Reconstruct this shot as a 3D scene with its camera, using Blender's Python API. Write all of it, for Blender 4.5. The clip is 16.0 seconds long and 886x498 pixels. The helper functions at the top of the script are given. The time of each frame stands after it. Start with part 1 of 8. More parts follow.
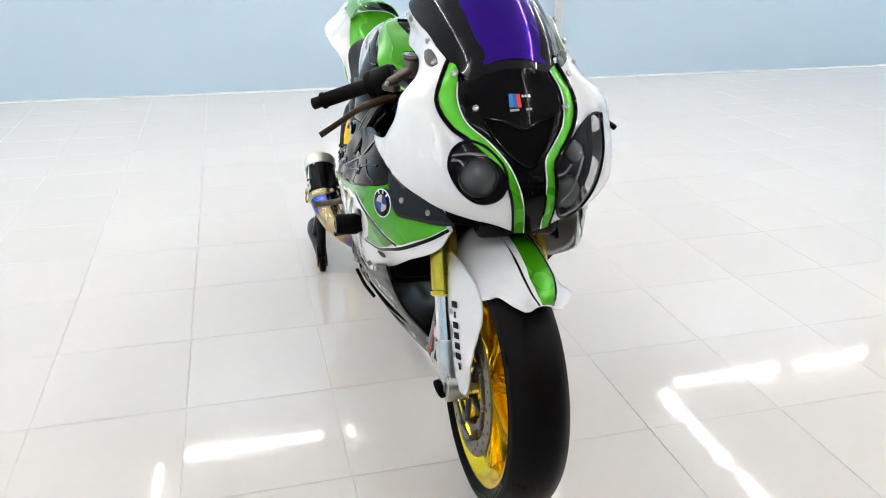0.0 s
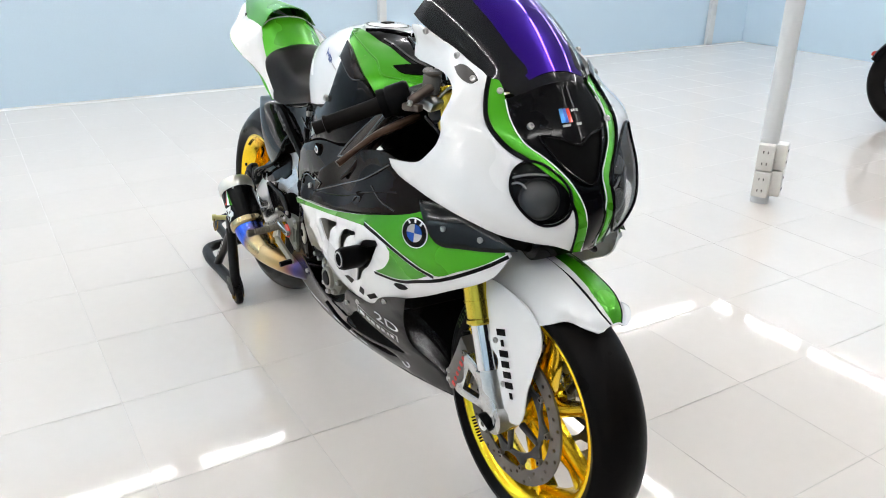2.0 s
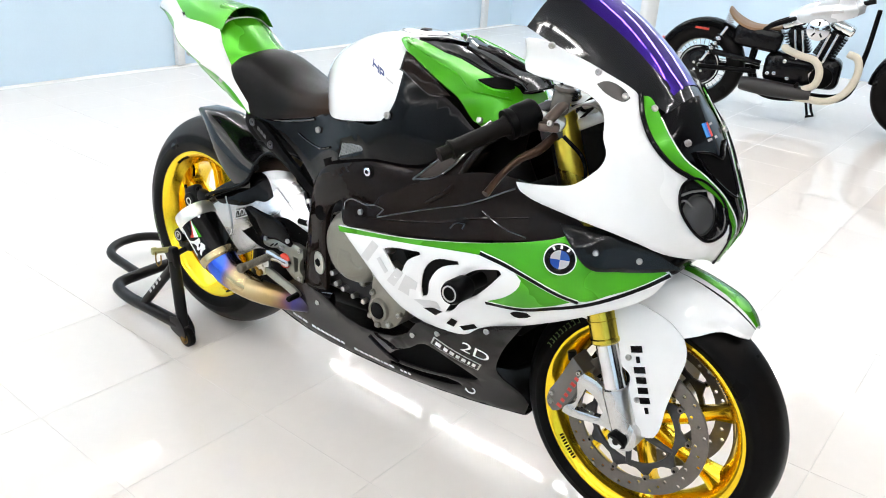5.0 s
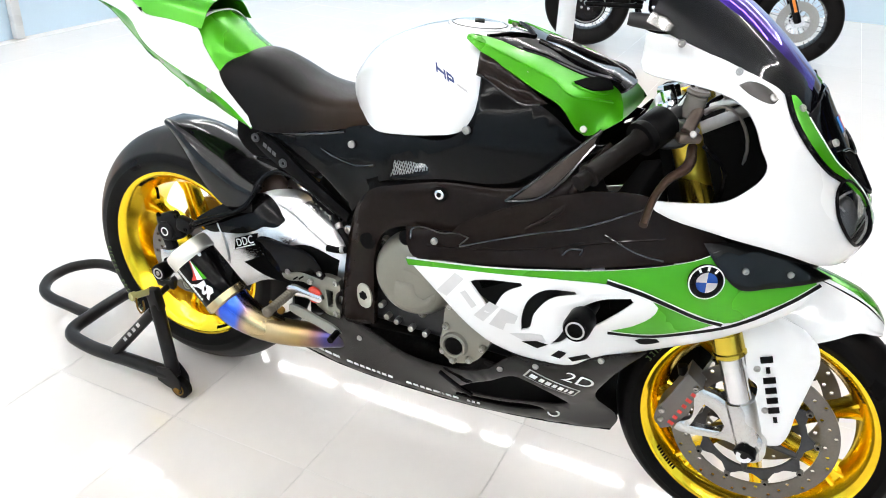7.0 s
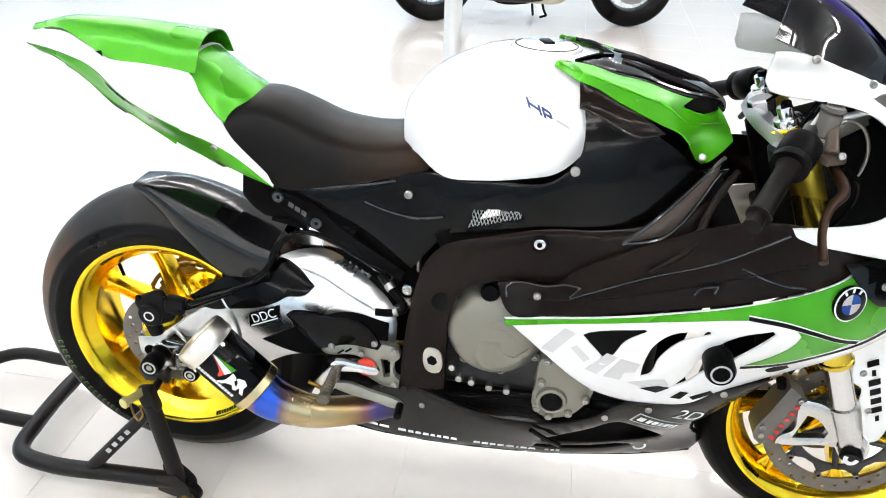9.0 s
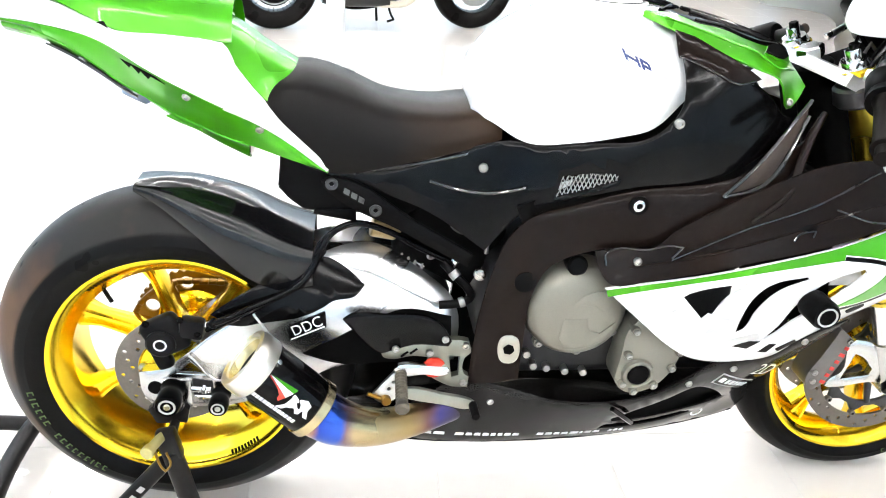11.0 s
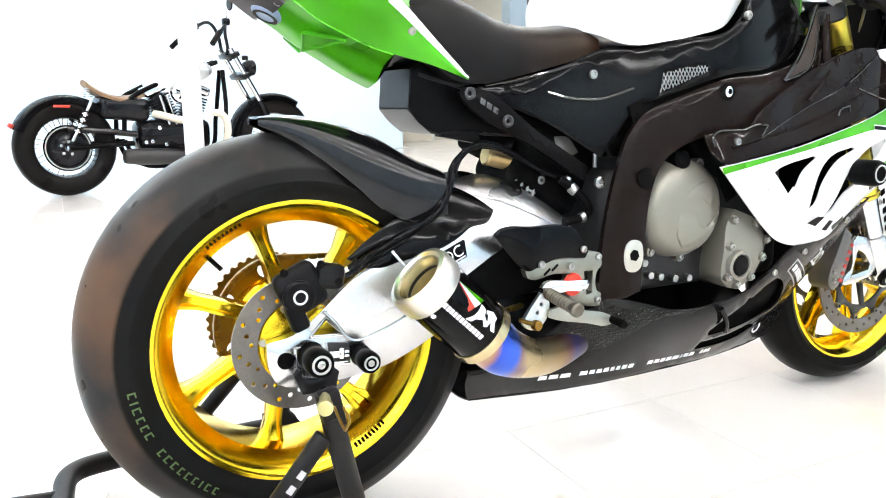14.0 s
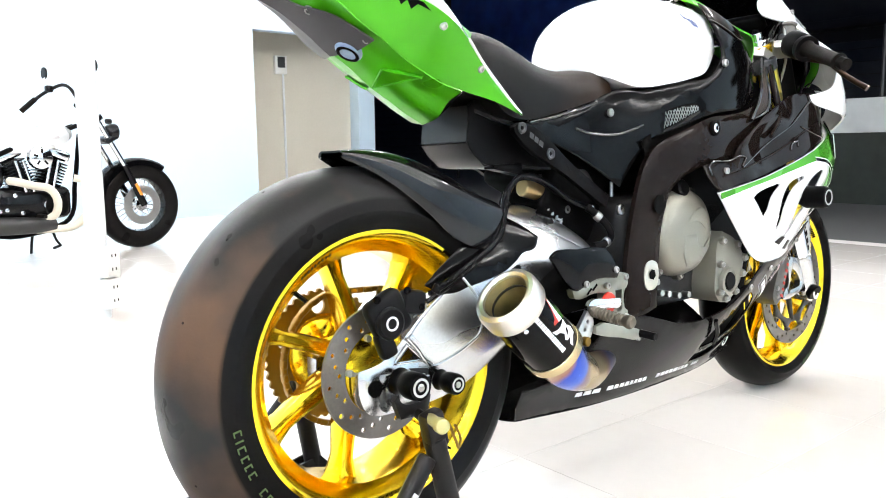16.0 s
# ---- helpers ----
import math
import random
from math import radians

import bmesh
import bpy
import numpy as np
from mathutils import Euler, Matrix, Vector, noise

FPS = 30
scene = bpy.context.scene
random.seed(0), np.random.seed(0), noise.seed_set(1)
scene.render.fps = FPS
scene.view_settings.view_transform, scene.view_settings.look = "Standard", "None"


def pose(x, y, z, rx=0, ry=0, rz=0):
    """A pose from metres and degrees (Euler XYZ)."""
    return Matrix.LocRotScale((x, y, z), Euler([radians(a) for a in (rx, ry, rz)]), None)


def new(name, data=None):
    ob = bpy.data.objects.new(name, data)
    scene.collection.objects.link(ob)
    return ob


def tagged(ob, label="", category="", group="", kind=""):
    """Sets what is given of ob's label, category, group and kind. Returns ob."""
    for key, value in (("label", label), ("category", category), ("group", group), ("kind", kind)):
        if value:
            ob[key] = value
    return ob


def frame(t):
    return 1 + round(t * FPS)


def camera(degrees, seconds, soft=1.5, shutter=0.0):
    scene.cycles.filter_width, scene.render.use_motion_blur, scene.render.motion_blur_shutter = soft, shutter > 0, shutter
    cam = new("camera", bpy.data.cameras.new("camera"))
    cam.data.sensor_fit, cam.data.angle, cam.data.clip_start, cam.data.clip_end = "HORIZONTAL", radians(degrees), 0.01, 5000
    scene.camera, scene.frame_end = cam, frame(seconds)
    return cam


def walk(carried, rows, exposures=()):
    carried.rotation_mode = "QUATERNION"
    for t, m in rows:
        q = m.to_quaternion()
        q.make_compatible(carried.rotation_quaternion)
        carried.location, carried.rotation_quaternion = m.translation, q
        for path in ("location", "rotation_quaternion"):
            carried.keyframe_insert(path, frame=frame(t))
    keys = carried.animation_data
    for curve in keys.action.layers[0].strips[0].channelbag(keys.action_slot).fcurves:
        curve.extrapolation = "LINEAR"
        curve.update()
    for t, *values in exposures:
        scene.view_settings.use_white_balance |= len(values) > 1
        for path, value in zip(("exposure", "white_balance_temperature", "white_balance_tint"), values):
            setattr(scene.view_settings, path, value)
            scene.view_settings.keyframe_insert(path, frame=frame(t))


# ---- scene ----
cam = camera(58.98, 16.0, 1.0)
# seconds, eye, yaw to the left of +y, pitch, roll
ROWS = [
    (0.0, 2.8497, -0.4890, 1.2437, 75.08, -22.56, 0.45),
    (0.5, 2.7888, -0.6354, 1.2491, 69.81, -22.29, 1.02),
    (1.0, 2.7421, -0.7481, 1.2568, 65.59, -22.06, 1.46),
    (1.5, 2.6418, -0.8347, 1.2590, 61.76, -22.25, 1.14),
    (2.0, 2.5276, -0.9138, 1.2634, 58.21, -22.97, 1.06),
    (2.5, 2.4364, -1.0084, 1.2603, 54.77, -22.90, 1.60),
    (3.0, 2.3319, -1.1189, 1.2630, 49.84, -22.73, 2.56),
    (3.5, 2.2299, -1.2149, 1.2660, 45.47, -22.69, 3.07),
    (4.0, 2.1420, -1.3011, 1.2824, 42.43, -23.18, 3.10),
    (4.2, 2.1195, -1.3268, 1.2737, 41.84, -22.88, 3.20),
    (6.3, 1.4907, -1.4631, 1.3173, 27.15, -25.86, 4.24),
    (6.5, 1.4506, -1.4623, 1.3223, 26.27, -26.27, 3.88),
    (7.0, 1.3485, -1.4474, 1.3344, 24.33, -27.59, 2.75),
    (7.5, 1.2267, -1.4153, 1.3441, 21.95, -28.73, 1.82),
    (8.0, 1.0955, -1.3875, 1.3617, 18.51, -29.02, 1.25),
    (8.5, 0.9353, -1.3789, 1.3631, 13.17, -28.65, 1.79),
    (9.0, 0.7762, -1.3737, 1.3690, 8.35, -29.30, 2.30),
    (9.2, 0.7275, -1.3748, 1.3697, 7.00, -29.50, 2.36),
    (11.3, 0.2335, -1.2991, 1.1993, -10.54, -26.74, 4.14),
    (11.5, 0.1822, -1.3028, 1.1819, -12.47, -26.32, 4.28),
    (12.0, 0.0730, -1.3303, 1.0948, -14.59, -23.58, 2.93),
    (12.5, -0.0633, -1.3348, 0.9937, -16.82, -20.21, 1.30),
    (13.0, -0.1697, -1.3198, 0.8922, -19.56, -16.83, 0.58),
    (13.5, -0.2580, -1.2933, 0.8132, -23.03, -14.38, 0.25),
    (14.0, -0.3365, -1.2537, 0.7504, -26.56, -12.20, 0.10),
    (14.5, -0.4132, -1.2161, 0.7353, -29.40, -11.02, -0.30),
    (15.0, -0.5136, -1.2077, 0.7410, -32.80, -9.66, -0.61),
    (15.5, -0.6128, -1.1717, 0.7271, -36.25, -8.35, -0.74),
    (16.0, -0.7073, -1.1010, 0.6964, -39.35, -7.38, -0.66),
]
EXPOSURES = [(0.0, 0.0), (3.5, 0.05), (4.2, 0.2), (6.3, 0.45), (9.2, 0.53), (11.3, 1.03), (16.0, 1.12)]
walk(cam, [(t, pose(x, y, z, 90 + pitch, 0, yaw) @ pose(0, 0, 0, 0, 0, roll)) for t, x, y, z, yaw, pitch, roll in ROWS], EXPOSURES)
# ---- end of walk ----
from mathutils.bvhtree import BVHTree

# ---- light ----
world = bpy.data.worlds.new("night")
world.use_nodes = True
world.node_tree.nodes["Background"].inputs[0].default_value = (0.008, 0.012, 0.030, 1)
world.node_tree.nodes["Background"].inputs[1].default_value = 0.35
scene.world = world
TUBE_POWER = 52.0


# ---- materials ----
def surface(name, colour, rough=0.5, metal=0.0, coat=0.0, vary=0.06, grain=60.0, bump=0.0, wear=4.0, rough_vary=0.08, **more):
    """A principled surface with colour and gloss varied at two scales, and a fine relief."""
    m = bpy.data.materials.new(name)
    m.use_nodes = True
    nt = m.node_tree
    p = nt.nodes["Principled BSDF"]
    co = nt.nodes.new("ShaderNodeTexCoord")
    fine = nt.nodes.new("ShaderNodeTexNoise")
    fine.inputs["Scale"].default_value, fine.inputs["Detail"].default_value = grain, 4
    big = nt.nodes.new("ShaderNodeTexNoise")
    big.inputs["Scale"].default_value, big.inputs["Detail"].default_value = wear, 3
    for n in (fine, big):
        nt.links.new(co.outputs["Object"], n.inputs["Vector"])
    add = nt.nodes.new("ShaderNodeMath")
    add.operation = "ADD"
    nt.links.new(fine.outputs["Fac"], add.inputs[0])
    nt.links.new(big.outputs["Fac"], add.inputs[1])
    ramp = nt.nodes.new("ShaderNodeMapRange")
    ramp.inputs[1].default_value, ramp.inputs[2].default_value = 0.6, 1.4
    ramp.inputs[3].default_value, ramp.inputs[4].default_value = 1 - vary, 1 + vary
    nt.links.new(add.outputs[0], ramp.inputs[0])
    mix = nt.nodes.new("ShaderNodeVectorMath")
    mix.operation = "SCALE"
    mix.inputs[0].default_value = colour[:3]
    nt.links.new(ramp.outputs[0], mix.inputs["Scale"])
    nt.links.new(mix.outputs[0], p.inputs["Base Color"])
    gloss = nt.nodes.new("ShaderNodeMapRange")
    gloss.inputs[1].default_value, gloss.inputs[2].default_value = 0.3, 0.7
    gloss.inputs[3].default_value, gloss.inputs[4].default_value = max(rough - rough_vary, 0.02), min(rough + rough_vary, 1)
    nt.links.new(big.outputs["Fac"], gloss.inputs[0])
    nt.links.new(gloss.outputs[0], p.inputs["Roughness"])
    p.inputs["Metallic"].default_value = metal
    p.inputs["Coat Weight"].default_value = coat
    p.inputs["Coat Roughness"].default_value = 0.03
    for key, value in more.items():
        p.inputs[key.replace("_", " ")].default_value = value
    if bump:
        b = nt.nodes.new("ShaderNodeBump")
        b.inputs["Strength"].default_value, b.inputs["Distance"].default_value = bump, 0.001
        nt.links.new(fine.outputs["Fac"], b.inputs["Height"])
        nt.links.new(b.outputs[0], p.inputs["Normal"])
    return m


def carbon(name, dark, light, rough=0.3, coat=0.7, scale=260.0, gloss=0.13):
    """Woven carbon: two crossed sets of waves, under lacquer."""
    m = surface(name, dark, rough, 0.0, coat, Specular_IOR_Level=gloss)
    nt = m.node_tree
    p = nt.nodes["Principled BSDF"]
    co = nt.nodes.new("ShaderNodeTexCoord")
    turn = nt.nodes.new("ShaderNodeMapping")
    turn.inputs["Rotation"].default_value = (0, radians(45), 0)
    check = nt.nodes.new("ShaderNodeTexChecker")
    check.inputs["Scale"].default_value = scale
    check.inputs["Color1"].default_value, check.inputs["Color2"].default_value = (*dark, 1), (*light, 1)
    nt.links.new(co.outputs["Object"], turn.inputs[0])
    nt.links.new(turn.outputs[0], check.inputs["Vector"])
    nt.links.new(check.outputs["Color"], p.inputs["Base Color"])
    return m


def glowing(name, colour, strength):
    m = bpy.data.materials.new(name)
    m.use_nodes = True
    p = m.node_tree.nodes["Principled BSDF"]
    p.inputs["Base Color"].default_value = (*colour, 1)
    p.inputs["Emission Color"].default_value = (*colour, 1)
    p.inputs["Emission Strength"].default_value = strength
    return m


WHITE = surface("white_paint", (0.80, 0.80, 0.79), 0.22, 0.0, 1.0, 0.015, 40)
GREEN = surface("green_metallic_paint", (0.048, 0.305, 0.0025), 0.28, 0.38, 0.22, 0.12, 900, rough_vary=0.04, Specular_IOR_Level=0.3)
BLACK = surface("black_gloss_paint", (0.0025, 0.0025, 0.003), 0.05, 0.0, 0.0, 0.1, rough_vary=0.03, Specular_IOR_Level=0.095)
SATIN = surface("black_satin_plastic", (0.0028, 0.0028, 0.003), 0.36, 0.0, 0.0, 0.15, 400, 0.08, Specular_IOR_Level=0.045)
MATT = surface("black_frame_coat", (0.0030, 0.0029, 0.0030), 0.38, 0.0, 0.0, 0.2, 300, 0.15, Specular_IOR_Level=0.05)
CARBON = carbon("carbon_weave", (0.0016, 0.0016, 0.0017), (0.0023, 0.0022, 0.0023), 0.07, 0.0, gloss=0.115)
BROWN = surface("bronze_tinted_gloss_carbon", (0.0085, 0.0055, 0.0044), 0.05, 0.0, 0.0, 0.25, 90, rough_vary=0.02, Specular_IOR_Level=0.085)
PAN = carbon("grey_carbon_weave", (0.0064, 0.0058, 0.0057), (0.0084, 0.0077, 0.0076), 0.14, 0.0, gloss=0.17)
GOLD = surface("gold_anodised_metal", (0.93, 0.64, 0.03), 0.17, 1.0, 0.0, 0.08, 80)
GOLDFORK = surface("gold_fork_tube", (0.66, 0.50, 0.06), 0.28, 1.0, 0.0, 0.08, 80)
STEEL = surface("brushed_steel", (0.40, 0.39, 0.37), 0.32, 1.0, 0.0, 0.12, 120)
CHROME = surface("polished_metal", (0.75, 0.75, 0.76), 0.12, 1.0, 0.0, 0.05, 80)
ALLOY = surface("cast_aluminium", (0.62, 0.62, 0.61), 0.30, 1.0, 0.0, 0.10, 200, 0.02)
POLISH = surface("polished_swingarm_metal", (0.58, 0.58, 0.585), 0.27, 1.0, 0.0, 0.1, 30)
ENGINE = surface("grey_engine_casing", (0.20, 0.19, 0.155), 0.42, 0.4, 0.0, 0.1, 500, 0.25)
DARKMETAL = surface("dark_metal", (0.05, 0.05, 0.052), 0.4, 0.7, 0.0, 0.2, 150, 0.1)
DISC = surface("disc_steel", (0.15, 0.137, 0.125), 0.33, 0.9, 0.0, 0.14, 200, 0.05)
RUBBER = surface("tyre_rubber", (0.0065, 0.0058, 0.0055), 0.38, 0.0, 0.0, 0.4, 250, 0.2, 9.0, 0.12, Specular_IOR_Level=0.065)

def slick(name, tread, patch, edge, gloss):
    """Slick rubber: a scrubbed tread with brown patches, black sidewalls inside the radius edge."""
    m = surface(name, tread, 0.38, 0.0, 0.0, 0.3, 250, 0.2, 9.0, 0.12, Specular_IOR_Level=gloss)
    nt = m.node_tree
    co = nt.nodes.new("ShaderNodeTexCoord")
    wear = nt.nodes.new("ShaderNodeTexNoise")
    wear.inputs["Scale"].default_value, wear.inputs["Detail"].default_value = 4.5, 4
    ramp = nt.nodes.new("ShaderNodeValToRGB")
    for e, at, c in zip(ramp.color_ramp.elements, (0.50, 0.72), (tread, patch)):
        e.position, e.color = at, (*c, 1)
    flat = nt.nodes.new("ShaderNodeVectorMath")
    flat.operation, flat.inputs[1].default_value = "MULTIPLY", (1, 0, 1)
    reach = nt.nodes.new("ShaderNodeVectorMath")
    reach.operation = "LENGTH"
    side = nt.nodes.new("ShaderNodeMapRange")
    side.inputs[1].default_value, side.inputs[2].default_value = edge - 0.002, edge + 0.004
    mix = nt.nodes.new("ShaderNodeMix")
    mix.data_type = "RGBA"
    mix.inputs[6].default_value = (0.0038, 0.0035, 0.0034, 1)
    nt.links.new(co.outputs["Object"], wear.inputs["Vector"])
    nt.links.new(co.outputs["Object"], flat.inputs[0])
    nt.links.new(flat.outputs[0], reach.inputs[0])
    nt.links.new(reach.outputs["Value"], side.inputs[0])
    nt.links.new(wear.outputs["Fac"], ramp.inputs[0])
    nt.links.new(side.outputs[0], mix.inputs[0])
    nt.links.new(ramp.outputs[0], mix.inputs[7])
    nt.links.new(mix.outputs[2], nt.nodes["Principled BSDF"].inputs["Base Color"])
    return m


VINYL = surface("seat_vinyl", (0.0065, 0.0052, 0.0045), 0.38, 0.0, 0.0, 0.15, 900, 0.3, Specular_IOR_Level=0.095)
# The vinyl turns from black to brown towards its front, with a noisy border.
brown_x = VINYL.node_tree.nodes.new("ShaderNodeTexCoord")
brown_s = VINYL.node_tree.nodes.new("ShaderNodeSeparateXYZ")
brown_n = VINYL.node_tree.nodes.new("ShaderNodeTexNoise")
brown_n.inputs["Scale"].default_value, brown_n.inputs["Detail"].default_value = 9, 3
brown_a = VINYL.node_tree.nodes.new("ShaderNodeMath")
brown_a.operation, brown_a.inputs[1].default_value = "MULTIPLY_ADD", 0.16
brown_r = VINYL.node_tree.nodes.new("ShaderNodeValToRGB")
brown_r.color_ramp.elements[0].position, brown_r.color_ramp.elements[0].color = 0.44, (0.0062, 0.0054, 0.0052, 1)
brown_r.color_ramp.elements[1].position, brown_r.color_ramp.elements[1].color = 0.66, (0.030, 0.0165, 0.0095, 1)
VINYL.node_tree.links.new(brown_x.outputs["Object"], brown_s.inputs[0])
VINYL.node_tree.links.new(brown_x.outputs["Object"], brown_n.inputs["Vector"])
VINYL.node_tree.links.new(brown_n.outputs["Fac"], brown_a.inputs[0])
VINYL.node_tree.links.new(brown_s.outputs["X"], brown_a.inputs[2])
VINYL.node_tree.links.new(brown_a.outputs[0], brown_r.inputs[0])
VINYL.node_tree.links.new(brown_r.outputs[0], VINYL.node_tree.nodes["Principled BSDF"].inputs["Base Color"])
GRIP = surface("grip_rubber", (0.006, 0.0048, 0.0042), 0.5, 0.0, 0.0, 0.15, 600, 0.3, Specular_IOR_Level=0.06)
RED = surface("red_anodised", (0.62, 0.035, 0.015), 0.35, 0.3, 0.3)
BLUE = surface("blue_enamel", (0.02, 0.11, 0.50), 0.25, 0.0, 0.5)
NAVY = surface("navy_decal", (0.012, 0.03, 0.13), 0.35)
BARGREY = surface("grey_decal", (0.42, 0.41, 0.40), 0.35, 0.0, 0.6)
PALEGREY = surface("pale_grey_decal", (0.55, 0.545, 0.54), 0.35, 0.0, 0.6)
BARWHITE = surface("white_decal", (0.75, 0.75, 0.75), 0.35)
BARGREEN = surface("green_tyre_print", (0.10, 0.17, 0.05), 0.6)
BARRED = surface("red_print", (0.55, 0.03, 0.02), 0.4)
CYAN = surface("light_blue_decal", (0.03, 0.25, 0.62), 0.3)
BRASS = surface("brass", (0.22, 0.125, 0.025), 0.35, 1.0)
LENS = surface("smoked_lens", (0.018, 0.018, 0.020), 0.06, 0.0, 0.0, 0.05, rough_vary=0.02, Specular_IOR_Level=0.3)
EDGE = surface("polished_black_edge", (0.006, 0.006, 0.006), 0.06, 0.0, 0.5, 0.05, rough_vary=0.02, Specular_IOR_Level=0.6)
# The undertray's plastic made paler: light reflected off it is put into the colour.
TRAYLIT = surface("lit_satin_plastic", (0.014, 0.0128, 0.0125), 0.34, 0.0, 0.0, 0.15, 300, 0.08, Specular_IOR_Level=0.22)
DIM = surface("dim_print", (0.05, 0.05, 0.05), 0.5)
# Near black that puts the shade of holes and hollow insides into the colour.
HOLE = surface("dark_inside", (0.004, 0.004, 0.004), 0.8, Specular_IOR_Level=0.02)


def glassy(name, colour, rough=0.02, alpha=0.35, film=0.0):
    """A thin tinted sheet: partly clear, partly tinted and glossy."""
    m = surface(name, colour, rough, 0.0, 0.0, 0.03, rough_vary=0.01, Specular_IOR_Level=0.3)
    p = m.node_tree.nodes["Principled BSDF"]
    p.inputs["Alpha"].default_value = alpha
    if film:
        p.inputs["Thin Film Thickness"].default_value = film
    return m


SMOKE = glassy("smoked_screen", (0.004, 0.004, 0.005), 0.03, 0.93)
PURPLE = glassy("purple_mirror_screen", (0.050, 0.016, 0.30), 0.04, 0.95)
PURPLE.node_tree.nodes["Principled BSDF"].inputs["Metallic"].default_value = 1.0
CLEAR = glassy("lamp_glass", (0.008, 0.008, 0.009), 0.02, 0.30)


def titanium():
    """Heated titanium: straw, purple and blue bands along the pipe."""
    m = surface("heat_blued_titanium", (0.5, 0.4, 0.28), 0.27, 1.0, 0.0, 0.1, 60)
    nt = m.node_tree
    p = nt.nodes["Principled BSDF"]
    co = nt.nodes.new("ShaderNodeTexCoord")
    sep = nt.nodes.new("ShaderNodeSeparateXYZ")
    wob = nt.nodes.new("ShaderNodeTexNoise")
    wob.inputs["Scale"].default_value = 14
    mul = nt.nodes.new("ShaderNodeMath")
    mul.operation, mul.inputs[1].default_value = "MULTIPLY_ADD", 0.05
    ramp = nt.nodes.new("ShaderNodeValToRGB")
    stops = [(0.0, (0.52, 0.42, 0.24)), (0.07, (0.36, 0.19, 0.16)), (0.11, (0.04, 0.09, 0.52)), (0.20, (0.05, 0.14, 0.66)),
             (0.25, (0.26, 0.17, 0.20)), (0.32, (0.50, 0.40, 0.22)), (0.50, (0.46, 0.36, 0.20)), (0.66, (0.40, 0.28, 0.12)), (0.78, (0.22, 0.11, 0.10)), (0.88, (0.07, 0.06, 0.20)), (1.0, (0.06, 0.05, 0.06))]
    while len(ramp.color_ramp.elements) < len(stops):
        ramp.color_ramp.elements.new(0.5)
    for e, (at, c) in zip(ramp.color_ramp.elements, stops):
        e.position, e.color = at, (*c, 1)
    span = nt.nodes.new("ShaderNodeMapRange")
    span.inputs[1].default_value, span.inputs[2].default_value = 0.255, 0.54
    nt.links.new(co.outputs["Object"], sep.inputs[0])
    nt.links.new(co.outputs["Object"], wob.inputs["Vector"])
    nt.links.new(wob.outputs["Fac"], mul.inputs[0])
    nt.links.new(sep.outputs["X"], mul.inputs[2])
    nt.links.new(mul.outputs[0], span.inputs[0])
    nt.links.new(span.outputs[0], ramp.inputs[0])
    nt.links.new(ramp.outputs[0], p.inputs["Base Color"])
    return m


TITAN = titanium()

WALL = surface("wall_paint", (0.56, 0.70, 0.81), 0.55, 0.0, 0.0, 0.025, 90, 0.05, 0.7)
CEIL = surface("ceiling_paint", (0.78, 0.79, 0.80), 0.8, 0.0, 0.0, 0.03, 60)
GROUT = surface("grout", (0.755, 0.725, 0.69), 0.5)
CREAM = surface("cream_plaster", (0.60, 0.56, 0.47), 0.7, 0.0, 0.0, 0.04, 40)
ASPHALT = surface("asphalt", (0.105, 0.105, 0.105), 0.85, 0.0, 0.0, 0.25, 120, 0.4)
POLEM = surface("white_pole_paint", (0.66, 0.68, 0.69), 0.35, 0.0, 0.2, 0.03)
PLASTIC = surface("white_plastic", (0.72, 0.71, 0.67), 0.4)


def tile_material():
    """Polished porcelain, a little different from tile to tile."""
    m = surface("polished_porcelain_tile", (0.785, 0.735, 0.685), 0.055, 0.0, 0.0, 0.02, 25, 0.0, 1.5, 0.02)
    nt = m.node_tree
    p = nt.nodes["Principled BSDF"]
    info = nt.nodes.new("ShaderNodeObjectInfo")
    rng = nt.nodes.new("ShaderNodeMapRange")
    rng.inputs[3].default_value, rng.inputs[4].default_value = 0.985, 1.015
    nt.links.new(info.outputs["Random"], rng.inputs[0])
    sc = nt.nodes.new("ShaderNodeVectorMath")
    sc.operation = "SCALE"
    nt.links.new(p.inputs["Base Color"].links[0].from_socket, sc.inputs[0])
    nt.links.new(rng.outputs[0], sc.inputs["Scale"])
    nt.links.new(sc.outputs[0], p.inputs["Base Color"])
    p.inputs["Specular IOR Level"].default_value = 0.85
    return m


TILE = tile_material()


# ---- shapes ----
def part(name, bm, material, parent=None, label="", smooth=True, sharp=40):
    """Links a bmesh as one mesh object, under parent if one is given."""
    me = bpy.data.meshes.new(name)
    bmesh.ops.recalc_face_normals(bm, faces=bm.faces)
    if smooth:
        lim = radians(sharp)
        for f in bm.faces:
            f.smooth = True
        for e in bm.edges:
            if len(e.link_faces) == 2 and e.calc_face_angle(0) > lim:
                e.smooth = False
    bm.to_mesh(me)
    bm.free()
    me.materials.append(material)
    ob = new(name, me)
    ob.parent = parent
    if label:
        tagged(ob, label)
    return ob


